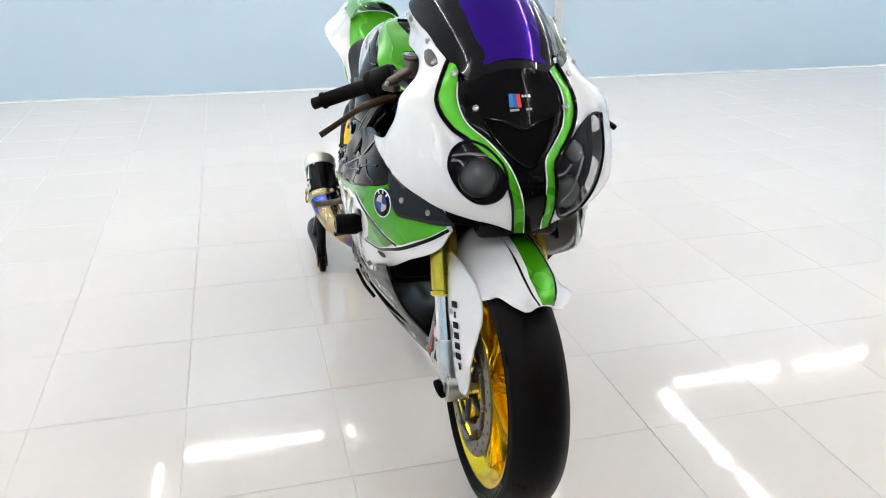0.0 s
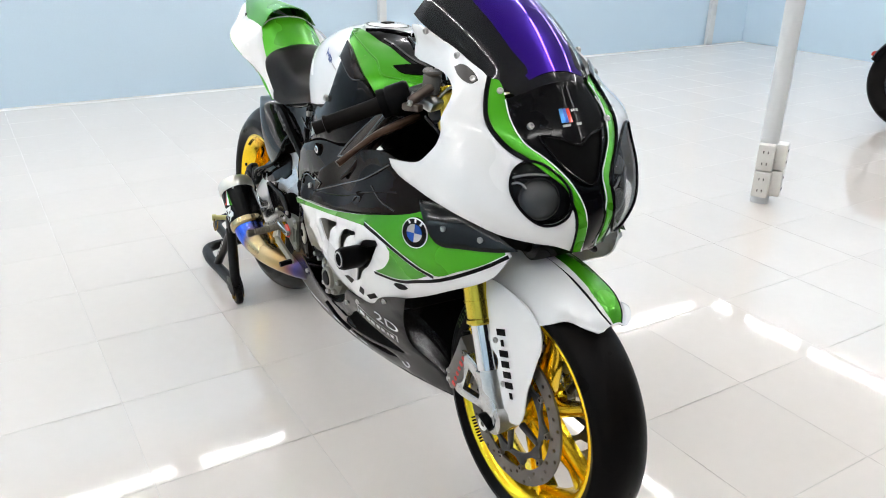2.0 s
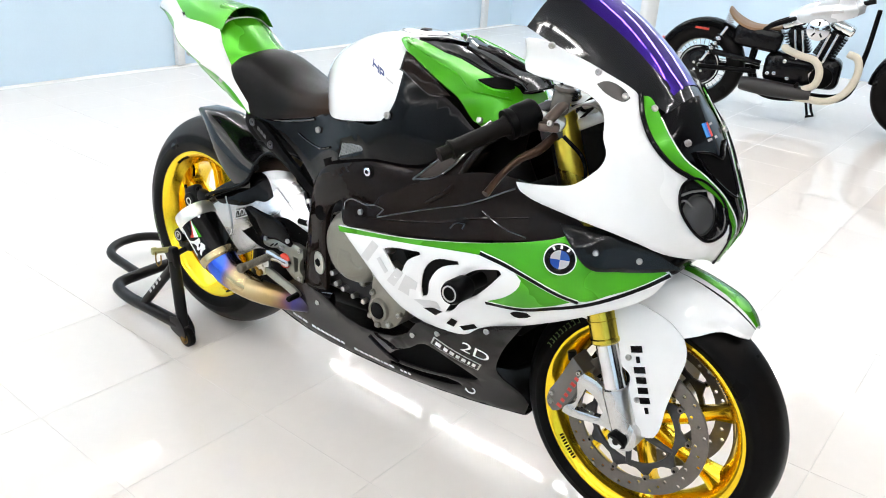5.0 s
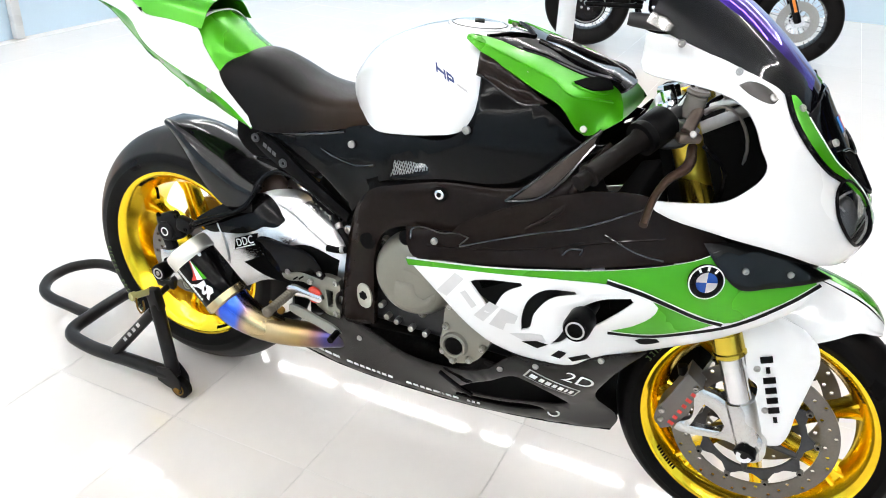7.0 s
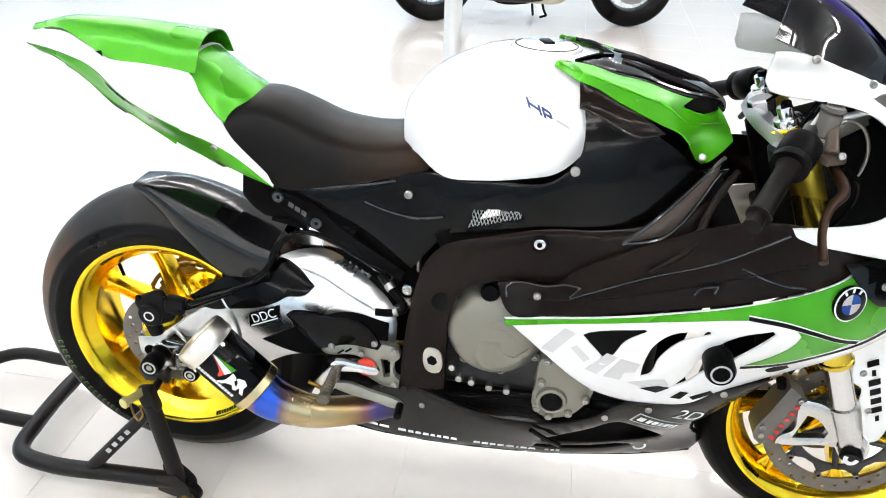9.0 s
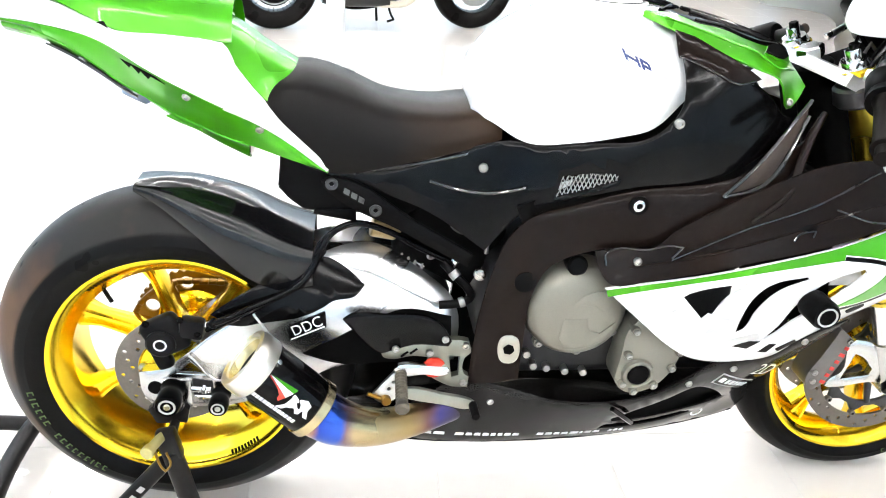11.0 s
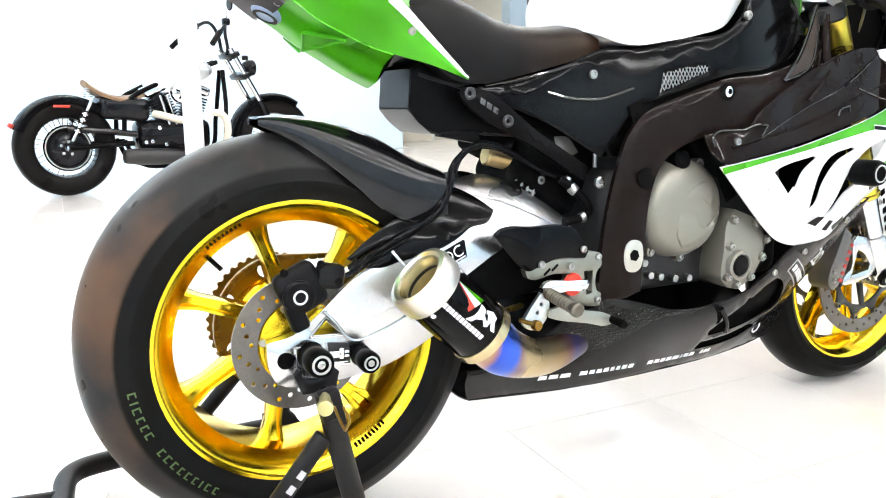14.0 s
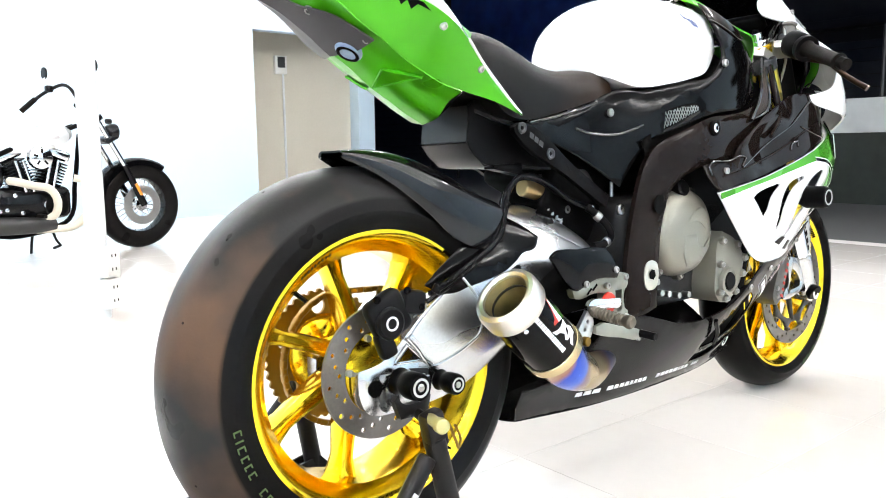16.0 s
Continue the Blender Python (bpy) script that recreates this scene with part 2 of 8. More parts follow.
def hermite(pts, n=5, closed=True, corner=55):
    """A smooth line through pts (tuples of any size); sharp turns stay sharp."""
    P = [np.array(p, float) for p in pts]
    k = len(P)
    out = []
    segs = k if closed else k - 1

    def tangents(i):
        if not closed and i in (0, k - 1):
            d = P[1] - P[0] if i == 0 else P[-1] - P[-2]
            return d, d
        a, b, c = P[(i - 1) % k], P[i], P[(i + 1) % k]
        u, v = b - a, c - b
        lu, lv = np.linalg.norm(u) + 1e-9, np.linalg.norm(v) + 1e-9
        if np.degrees(np.arccos(np.clip(u @ v / lu / lv, -1, 1))) > corner:
            return u, v
        d = u / lu + v / lv
        d /= np.linalg.norm(d) + 1e-9
        return d * lu, d * lv

    for i in range(segs):
        a, b = P[i], P[(i + 1) % k]
        m0, m1 = tangents(i)[1], tangents((i + 1) % k)[0]
        for j in range(n):
            t = j / n
            out.append((2 * t**3 - 3 * t * t + 1) * a + (t**3 - 2 * t * t + t) * m0 + (3 * t * t - 2 * t**3) * b + (t**3 - t * t) * m1)
    if not closed:
        out.append(P[-1])
    return out


def field(points, ease=1e-7):
    """A smooth surface value(a, b) through control points (a, b, value)."""
    C = np.array(points, float)
    n = len(C)
    K = np.linalg.norm(C[:, None, :2] - C[None, :, :2], axis=2) ** 3
    A = np.zeros((n + 3, n + 3))
    A[:n, :n] = K + ease * np.eye(n)
    A[:n, n], A[:n, n + 1:] = 1, C[:, :2]
    A[n, :n], A[n + 1:, :n] = 1, C[:, :2].T
    w = np.linalg.solve(A, np.r_[C[:, 2], 0, 0, 0])

    def value(a, b):
        d = np.hypot(C[:, 0] - a, C[:, 1] - b) ** 3
        return float(d @ w[:n] + w[n] + w[n + 1] * a + w[n + 2] * b)

    return value


def inside(p, poly):
    x, y, c = p[0], p[1], False
    j = len(poly) - 1
    for i in range(len(poly)):
        if (poly[i][1] > y) != (poly[j][1] > y) and x < (poly[j][0] - poly[i][0]) * (y - poly[i][1]) / (poly[j][1] - poly[i][1]) + poly[i][0]:
            c = not c
        j = i
    return c


def edge_distance(p, loops):
    best = 9.0
    for loop in loops:
        a = np.array(loop)
        b = np.roll(a, -1, 0)
        d = b - a
        t = np.clip(((p - a) * d).sum(1) / ((d * d).sum(1) + 1e-12), 0, 1)
        best = min(best, float(np.hypot(*(a + t[:, None] * d - p).T).min()))
    return best


def sheet(outline, place, thick=0.003, step=0.02, roll=0.002, holes=(), lift=0.0, n=5, corner=55):
    """A curved panel: outline and holes in (a, b), laid on the surface place(a, b) -> (x, y, z), with thickness and a rolled edge.
    place's outward normal is taken as d/db x d/da or its reverse, whichever place.out says."""
    from mathutils.geometry import delaunay_2d_cdt
    loops = [[p[:2] for p in hermite(l, n, True, corner)] for l in (outline, *holes)]
    verts, edges = [], []
    for l in loops:
        k = len(verts)
        verts += [Vector(p) for p in l]
        edges += [(k + i, k + (i + 1) % len(l)) for i in range(len(l))]
    lo, hi = np.min(loops[0], 0), np.max(loops[0], 0)
    w = max(roll * 2.5, 0.003)
    grid = [(a, b) for i, a in enumerate(np.arange(lo[0] + step / 2, hi[0], step)) for b in np.arange(lo[1] + (step / 2 if i % 2 else step * 0.9), hi[1], step)]
    if roll:
        for l in loops:
            a = np.array(l)
            d = np.roll(a, -1, 0) - np.roll(a, 1, 0)
            nrm = np.stack([-d[:, 1], d[:, 0]], 1) / (np.linalg.norm(d, axis=1)[:, None] + 1e-9)
            for sgn in (1, -1):
                grid += [tuple(q) for q in a + sgn * w * nrm]
    keep = []
    for g in grid:
        if inside(g, loops[0]) and not any(inside(g, h) for h in loops[1:]):
            if edge_distance(np.array(g), loops) > w * 0.8:
                keep.append(g)
    verts += [Vector(g) for g in keep]
    v2, _, faces, *_ = delaunay_2d_cdt(verts, edges, [], 0, 1e-6)
    bm = bmesh.new()
    e = 1e-3
    top, low = [], []
    for v in v2:
        a, b = v
        p = np.array(place(a, b))
        nrm = np.cross(np.array(place(a + e, b)) - p, np.array(place(a, b + e)) - p)
        nrm /= np.linalg.norm(nrm) + 1e-12
        nrm *= place.out
        d = edge_distance(np.array((a, b)), loops) if roll else 1
        dip = roll * max(0, 1 - d / w) ** 2
        top.append(bm.verts.new(p + nrm * (lift - dip)))
        low.append(bm.verts.new(p + nrm * (lift - thick - dip)))
    count = {}
    for f in faces:
        mid = sum((v2[i] for i in f), Vector((0, 0))) / len(f)
        if any(inside(mid, h) for h in loops[1:]) or not inside(mid, loops[0]):
            continue
        bm.faces.new([top[i] for i in f])
        bm.faces.new([low[i] for i in reversed(f)])
        for i in range(len(f)):
            key = (f[i], f[(i + 1) % len(f)])
            count[key] = count.get(key, 0) + 1
    for a, b in list(count):
        if (b, a) not in count:
            bm.faces.new((top[b], top[a], low[a], low[b]))
    return bm


def side_place(w, s):
    """Lays (x, z) on a body side of half width w(x, z); s is -1 for the right side."""
    def place(a, b):
        return (a, s * w(a, b), b)
    place.out = -s
    return place


def flat_place(y, s=-1):
    return side_place(lambda a, b: abs(y), s)


def tube(pts, r, seg=12, n=6, closed=False, smoothed=True):
    """A round bar along pts; r one radius or one for each point."""
    rs = [r] * len(pts) if np.isscalar(r) else list(r)
    line = hermite([(*p, q) for p, q in zip(pts, rs)], n, closed, 100) if smoothed else [np.array((*p, q), float) for p, q in zip(pts, rs)]
    bm = bmesh.new()
    k = len(line)
    up = None
    rings = []
    for i in range(k):
        a, b = line[(i - 1) % k if closed else max(i - 1, 0)], line[(i + 1) % k if closed else min(i + 1, k - 1)]
        d = (b - a)[:3]
        d = d / (np.linalg.norm(d) + 1e-9)
        if up is None:
            up = np.cross(d, (0, 0, 1) if abs(d[2]) < 0.9 else (1, 0, 0))
        up = up - d * (up @ d)
        up /= np.linalg.norm(up) + 1e-9
        side = np.cross(d, up)
        rings.append([bm.verts.new(line[i][:3] + line[i][3] * (np.cos(t) * up + np.sin(t) * side)) for t in np.linspace(0, 2 * np.pi, seg, endpoint=False)])
    for i in range(k if closed else k - 1):
        p, q = rings[i], rings[(i + 1) % k]
        for j in range(seg):
            bm.faces.new((p[j], p[(j + 1) % seg], q[(j + 1) % seg], q[j]))
    if not closed:
        bm.faces.new(rings[0][::-1])
        bm.faces.new(rings[-1])
    return bm


def lathe(profile, seg=48, at=(0, 0, 0), axis=(0, 1, 0), close=False):
    """A turned body: profile of (radius, along) round an axis through at."""
    ax = Vector(axis).normalized()
    u = ax.orthogonal().normalized()
    v = ax.cross(u)
    at = Vector(at)
    bm = bmesh.new()
    rings = []
    for r, h in [(float(a), float(b)) for a, b in profile]:
        if r < 1e-6:
            rings.append([bm.verts.new(at + ax * h)])
        else:
            rings.append([bm.verts.new(at + ax * h + r * (math.cos(t) * u + math.sin(t) * v)) for t in (2 * math.pi * i / seg for i in range(seg))])
    for p, q in zip(rings, rings[1:] + ([rings[0]] if close else [])):
        for j in range(seg):
            a, b = p[j % len(p)], p[(j + 1) % seg % len(p)]
            c, d = q[(j + 1) % seg % len(q)], q[j % len(q)]
            f = [a]
            for w in (b, c, d):
                if w not in f:
                    f.append(w)
            if len(f) > 2:
                bm.faces.new(f)
    return bm


def rod(a, b, r, seg=16, r2=None, bevel=0.15):
    """A round bar or cone from a to b with chamfered ends."""
    a, b = Vector(a), Vector(b)
    L, r2 = (b - a).length, r if r2 is None else r2
    c = min(r, r2) * bevel
    return lathe([(0, 0), (r - c, 0), (r, c), (r2, L - c), (r2 - c, L), (0, L)], seg, a, b - a)


def block(size, at=(0, 0, 0), turn=(0, 0, 0), bevel=0.003, segs=2):
    bm = bmesh.new()
    bmesh.ops.create_cube(bm, size=1)
    bmesh.ops.scale(bm, vec=size, verts=bm.verts)
    if bevel:
        bmesh.ops.bevel(bm, geom=bm.edges, offset=min(bevel, min(size) * 0.45), segments=segs, affect="EDGES", profile=0.5)
    bmesh.ops.transform(bm, matrix=pose(*at, *turn), verts=bm.verts)
    return bm


def join(*bms):
    """One bmesh of several."""
    out = bms[0]
    for b in bms[1:]:
        me = bpy.data.meshes.new("t")
        b.to_mesh(me)
        b.free()
        out.from_mesh(me)
        bpy.data.meshes.remove(me)
    return out


def skin(stations, n=4, across=4, thick=0.0, caps=False):
    """A symmetric body: stations of (x, dx per point or 0, half profile [(y, z), ...] from the right rim over the middle)."""
    rows = []
    for x, half in stations:
        line = [(x + (p[2] if len(p) > 2 else 0), p[0], p[1]) for p in half]
        full = line + [(a, -b, c) for a, b, c in reversed(line[:-1])]
        rows.append([np.array(q) for q in hermite(full, across, False, 70)])
    cols = [hermite([r[j] for r in rows], n, False, 80) for j in range(len(rows[0]))]
    bm = bmesh.new()
    V = [[bm.verts.new(c) for c in col] for col in cols]
    for a, b in zip(V, V[1:]):
        for i in range(len(a) - 1):
            bm.faces.new((a[i], a[i + 1], b[i + 1], b[i]))
    if caps:
        bm.faces.new([c[0] for c in V])
        bm.faces.new([c[-1] for c in reversed(V)])
        if caps == 2:
            for i in range(len(V[0]) - 1):
                bm.faces.new((V[0][i], V[-1][i], V[-1][i + 1], V[0][i + 1]))
    if thick:
        bmesh.ops.recalc_face_normals(bm, faces=bm.faces)
        bmesh.ops.solidify(bm, geom=bm.faces[:], thickness=thick)
    return bm


def loft(rows, n=4, across=4, thick=0.0):
    """A curved sheet through rows of points."""
    rows = [hermite(r, across, False, 60) for r in rows]
    cols = [hermite([r[j] for r in rows], n, False, 80) for j in range(len(rows[0]))]
    bm = bmesh.new()
    V = [[bm.verts.new(c) for c in col] for col in cols]
    for a, b in zip(V, V[1:]):
        for i in range(len(a) - 1):
            bm.faces.new((a[i], a[i + 1], b[i + 1], b[i]))
    if thick:
        bmesh.ops.recalc_face_normals(bm, faces=bm.faces)
        bmesh.ops.solidify(bm, geom=bm.faces[:], thickness=thick)
    return bm


def plate(outline, y0, y1, n=5, corner=55, bevel=0.0015, holes=()):
    """A flat piece cut to an outline in (x, z), from y0 to y1."""
    out = max(abs(y0), abs(y1)) * (1 if y0 + y1 > 0 else -1)
    return sheet(outline, flat_place(out, 1 if out > 0 else -1), abs(y1 - y0), 0.05, bevel, holes, 0, n, corner)


def on_mesh(ob, s):
    """Lays (x, z) on the side of a built part, whatever its curve."""
    tree = BVHTree.FromPolygons([v.co[:] for v in ob.data.vertices], [tuple(p.vertices) for p in ob.data.polygons])

    def place(a, b):
        hit = tree.ray_cast(Vector((a, s * 1.0, b)), Vector((0, -s, 0)))[0]
        return tuple(hit) if hit else (a, s * 0.1, b)

    place.out = -s
    return place


def lettering(text, place, at, across, size, material, parent, lift=0.0012, name="lettering"):
    """Letters laid on a surface: at is the middle, across the (a, b) direction of reading."""
    cu = bpy.data.curves.new("letters", "FONT")
    cu.body, cu.size, cu.align_x, cu.align_y = text, size, "CENTER", "CENTER"
    ob = bpy.data.objects.new("letters", cu)
    me = bpy.data.meshes.new_from_object(ob)
    bpy.data.objects.remove(ob)
    bpy.data.curves.remove(cu)
    u = np.array(across, float)
    u /= np.linalg.norm(u)
    bm = bmesh.new()
    bm.from_mesh(me)
    bpy.data.meshes.remove(me)
    flat = Vector((0, 1, 0))
    for v in bm.verts:
        a = at[0] + v.co.x * u[0] + v.co.y * (-u[1] if u[0] > 0 else u[1])
        b = at[1] + v.co.x * u[1] + v.co.y * abs(u[0])
        p = np.array(place(a, b))
        nrm = np.cross(np.array(place(a + 1e-3, b)) - p, np.array(place(a, b + 1e-3)) - p)
        nrm = nrm / (np.linalg.norm(nrm) + 1e-12) * place.out
        v.co = p + nrm * lift
    return part(name, bm, material, parent, smooth=False)


# ---- the room ----
def wall_piece(name, x0, y0, z0, x1, y1, z1, material=None, label="", parent=None):
    ob = part(name, block((x1 - x0, y1 - y0, z1 - z0), ((x0 + x1) / 2, (y0 + y1) / 2, (z0 + z1) / 2), bevel=0.004), material or WALL, parent, sharp=20)
    if parent is None:
        tagged(ob, label or "plain pale blue painted showroom wall", "wall", kind="structure")
    return ob


HIGH = 3.05
X0, X1, Y0R, Y1R = -3.6, 5.0, -7.0, 6.9
wall_piece("wall_west", X0 - 0.15, Y0R, -0.04, X0, Y1R + 0.15, HIGH)
wall_piece("wall_north", X0, Y1R, -0.04, 3.231, Y1R + 0.15, HIGH)
wall_piece("wall_south", X0, Y0R - 0.15, -0.04, X1, Y0R, HIGH)
wall_piece("wall_north_head", 3.231, Y1R, 1.99, X1, Y1R + 0.15, HIGH, label="pale wall above the side passage")
wall_piece("wall_recess", 3.231, 7.75, 0, X1, 7.9, HIGH, CREAM, "cream plastered wall of the side passage")
wall_piece("wall_recess_side", 3.111, Y1R + 0.15, 0, 3.231, 7.9, HIGH, CREAM, "cream plastered side of the passage")
wall_piece("wall_east_pier", X1, 7.55, 0, X1 + 0.25, 7.9, HIGH, label="grey painted pier beside the open front")
wall_piece("wall_east_head", X1, Y0R, 2.75, X1 + 0.2, 7.55, HIGH, label="beam above the open shop front")
wall_piece("wall_east", X1, Y0R - 0.15, 0, X1 + 0.2, -1.8, 2.75)
tagged(part("ceiling", block((X1 - X0 + 0.4, 15.2, 0.1), ((X0 + X1) / 2, 0.4, HIGH + 0.052), bevel=0), CEIL), "flat white painted ceiling", "ceiling", kind="structure")
tagged(part("trim", block((0.05, 0.09, HIGH), (X0 + 0.028, 6.30, HIGH / 2), bevel=0.01), POLEM), "white boxed pipe running up the wall", "pipe", kind="structure")
tagged(part("trim", block((0.05, 0.07, HIGH), (X0 + 0.028, 2.22, HIGH / 2), bevel=0.01), POLEM), "white boxed pipe running up the wall", "pipe", kind="structure")

bm = bmesh.new()
bmesh.ops.create_grid(bm, x_segments=1, y_segments=1, size=400)
bmesh.ops.translate(bm, vec=(0, 0, -0.06), verts=bm.verts)
tagged(part("ground", bm, ASPHALT), "dark asphalt street outside the shop", "road", kind="structure")
floor = tagged(part("floor", block((X1 - X0 + 0.1, 15.0, 0.05), ((X0 + X1) / 2 + 0.05, 0.4, -0.0272), bevel=0), GROUT), "cream polished porcelain tiles with thin grey joints", "floor", kind="structure")


def light_tube(a, b):
    """A fluorescent batten under the ceiling: a white body and a glowing tube."""
    a, b = Vector(a), Vector(b)
    d = (b - a).normalized()
    side = Vector((0, 0, 1)).cross(d)
    root = tagged(new("tube_light"), "lit white fluorescent tube light fixed under the ceiling", "ceiling light", "tube lights")
    ang = math.degrees(math.atan2(d.y, d.x))
    mid = (a + b) / 2
    root.matrix_basis = pose(*mid, 0, 0, ang)
    L = (b - a).length
    part("body", block((L, 0.05, 0.03), (0, 0, 0.033), bevel=0.006), PLASTIC, root)
    part("tube", lathe([(0, -L / 2 + 0.02), (0.014, -L / 2 + 0.02), (0.014, L / 2 - 0.02), (0, L / 2 - 0.02)], 10, (0, 0, 0), (1, 0, 0)), GLOW, root)
    for s in (-1, 1):
        part("holder", block((0.02, 0.03, 0.045), (s * (L / 2 - 0.01), 0, 0.005), bevel=0.004), PLASTIC, root)


GLOW = glowing("lit_tube", (1.012, 0.99, 0.985), TUBE_POWER)
LZ = 3.0
for ya, yb in ((-1.4, 1.7), (3.3, 6.38), (-6.1, -3.0)):
    for yy in (ya, yb):
        for i in range(5):
            light_tube((-2.98 + i * 1.3, yy, LZ), (-2.98 + i * 1.3 + 1.2, yy, LZ))
    for xx in (-3.08, 3.55):
        for i in range(2):
            light_tube((xx, ya + 0.2 + i * 1.4, LZ), (xx, ya + 0.2 + i * 1.4 + 1.2, LZ))


def pole():
    """The white steel pole with two stacked socket boxes low on it."""
    root = tagged(new("pole"), "white steel pole with socket boxes near the floor", "pole")
    root.location = (0.235, 2.335, 0)
    part("shaft", lathe([(0, 0), (0.042, 0), (0.042, HIGH), (0, HIGH)], 24, (0, 0, 0), (0, 0, 1)), POLEM, root)
    for sx, turn in ((1, 0), (-1, 90)):
        for i in range(2):
            at = pose(0, 0, 0.108 + i * 0.132, 0, 0, -60 + turn)
            b = block((0.05, 0.075, 0.125), (0.062, 0, 0), bevel=0.006)
            bmesh.ops.transform(b, matrix=at, verts=b.verts)
            box = part("socket_box", b, PLASTIC, root)
            for z in (-0.028, 0.028):
                for y in (-0.01, 0.01):
                    s = block((0.002, 0.004, 0.012), (0.0885, y, z), bevel=0)
                    bmesh.ops.transform(s, matrix=at, verts=s.verts)
                    part("slot", s, HOLE, box)


pole()

# ---- the sport motorcycle ----
bike = tagged(new("sport_motorcycle"), "white and green race motorcycle with gold wheels on a stand", "motorcycle")
bike.matrix_basis = pose(0, 0, 0, -1.743, 0, 0)
REAR, FRONT = Vector((0, 0, 0.3375)), Vector((1.4243, 0, 0.298))


def wheel(name, c, rim_r, half, tyre_r, tyre_half, spokes, hub_half, turn, label):
    """Gold forged wheel: tyre, rim, hub and grooved blade spokes."""
    root = new(name)
    root.parent = bike
    tagged(root, label)
    root.matrix_basis = pose(*c, 0, turn, 0)
    # slick tyre: a crowned tread, round shoulders, sidewalls down to the bead
    prof = []
    for i in range(25):
        a = math.pi * (i / 24 - 0.5)
        y = tyre_half * math.sin(a)
        crown = tyre_r - (tyre_r - rim_r - 0.012) * (abs(math.sin(a)) ** 2.6) * 0.70
        if abs(math.sin(a)) > 0.93:
            crown = tyre_r - (tyre_r - rim_r) * (0.50 + 0.22 * (abs(math.sin(a)) - 0.93) / 0.07)
        prof.append((crown, y))
    prof = [(rim_r - 0.012, -half + 0.006), (rim_r + 0.006, -half - 0.004)] + prof + [(rim_r + 0.006, half + 0.004), (rim_r - 0.012, half - 0.006)]
    t = lathe([tuple(p) for p in hermite(prof, 2, False, 80)], 96)
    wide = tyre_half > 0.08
    # The front rubber is a darkened copy: its lower exposure is put into the colour.
    rubber = slick("scrubbed_slick" if wide else "dimmed_slick", (0.021, 0.020, 0.0198) if wide else (0.0035, 0.0032, 0.0031), (0.085, 0.050, 0.032) if wide else (0.010, 0.0075, 0.006), tyre_r - (0.52 if wide else 0.40) * (tyre_r - rim_r), 0.08 if wide else 0.045)
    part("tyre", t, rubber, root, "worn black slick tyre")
    pits = random.Random(4)
    for k in range(16 if wide else 8):
        q, a = pits.choice((-0.42, -0.38, 0.0, 0.40)), 2 * math.pi * (k + pits.random() * 0.4) / (16 if wide else 8)
        rr = tyre_r - (tyre_r - rim_r - 0.012) * abs(q) ** 2.6 * 0.70
        part("wear_pit", lathe([(0, 0.0004), (0.0018, 0.0004), (0.0022, -0.001), (0, -0.001)], 8, (rr * math.cos(a), q * tyre_half, rr * math.sin(a)), (math.cos(a), q * 0.3, math.sin(a))), HOLE, root)
    # rim: outer lips, sloping wells
    lip = [(rim_r + 0.0015, half), (rim_r + 0.001, half - 0.006), (rim_r - 0.010, half - 0.010), (rim_r - 0.016, half - 0.022), (rim_r - 0.030, half - 0.04),
           (rim_r - 0.034, 0), (rim_r - 0.030, -half + 0.04), (rim_r - 0.016, -half + 0.022), (rim_r - 0.010, -half + 0.010), (rim_r + 0.001, -half + 0.006), (rim_r + 0.0015, -half),
           (rim_r - 0.006, -half - 0.001), (rim_r - 0.012, -half + 0.002), (rim_r - 0.022, -half + 0.014), (rim_r - 0.038, -half + 0.036), (rim_r - 0.043, 0),
           (rim_r - 0.038, half - 0.036), (rim_r - 0.022, half - 0.014), (rim_r - 0.012, half - 0.002), (rim_r - 0.006, half + 0.001)]
    part("rim", lathe(lip, 96, close=True), GOLD, root, "polished gold wheel rim", sharp=30)
    part("hub", lathe([(0.017, -hub_half), (0.034, -hub_half), (0.036, -hub_half + 0.01), (0.030, -hub_half + 0.02), (0.034, -0.02), (0.044, 0), (0.034, 0.02), (0.030, hub_half - 0.02), (0.036, hub_half - 0.01), (0.034, hub_half), (0.017, hub_half)], 32, close=True), GOLD, root)
    r_out = rim_r - 0.036
    for i in range(spokes):
        a = 2 * math.pi * i / spokes
        rows = []
        for k in range(9):
            f = k / 8
            r = 0.028 + f * (r_out + 0.006 - 0.028)
            ang = a - 0.16 * (1 - f) ** 1.5
            wid = 0.0125 + 0.005 * (1 - f) ** 2 + 0.010 * max(0, f - 0.80) * 5
            dep = 0.016 + 0.012 * (1 - f) + 0.012 * max(0, f - 0.75) * 4
            ctr = Vector((r * math.cos(ang), 0, r * math.sin(ang)))
            tng = Vector((-math.sin(ang), 0, math.cos(ang)))
            dip = 0.55 if 0 < k < 8 else 0.9
            ring = [(-1, -0.55), (-0.82, -1), (-0.5, -1), (-0.32, -dip), (0.32, -dip), (0.5, -1), (0.82, -1), (1, -0.55)]
            rows.append([ctr + tng * p * wid + Vector((0, q * dep, 0)) for p, q in ring + [(-p, -q) for p, q in ring]])
        b = bmesh.new()
        V = [[b.verts.new(p) for p in r] for r in rows]
        for p, q in zip(V, V[1:]):
            for j in range(16):
                b.faces.new((p[j], p[(j + 1) % 16], q[(j + 1) % 16], q[j]))
        b.faces.new(V[0][::-1])
        b.faces.new(V[-1])
        part("spoke", b, GOLD, root, sharp=25)
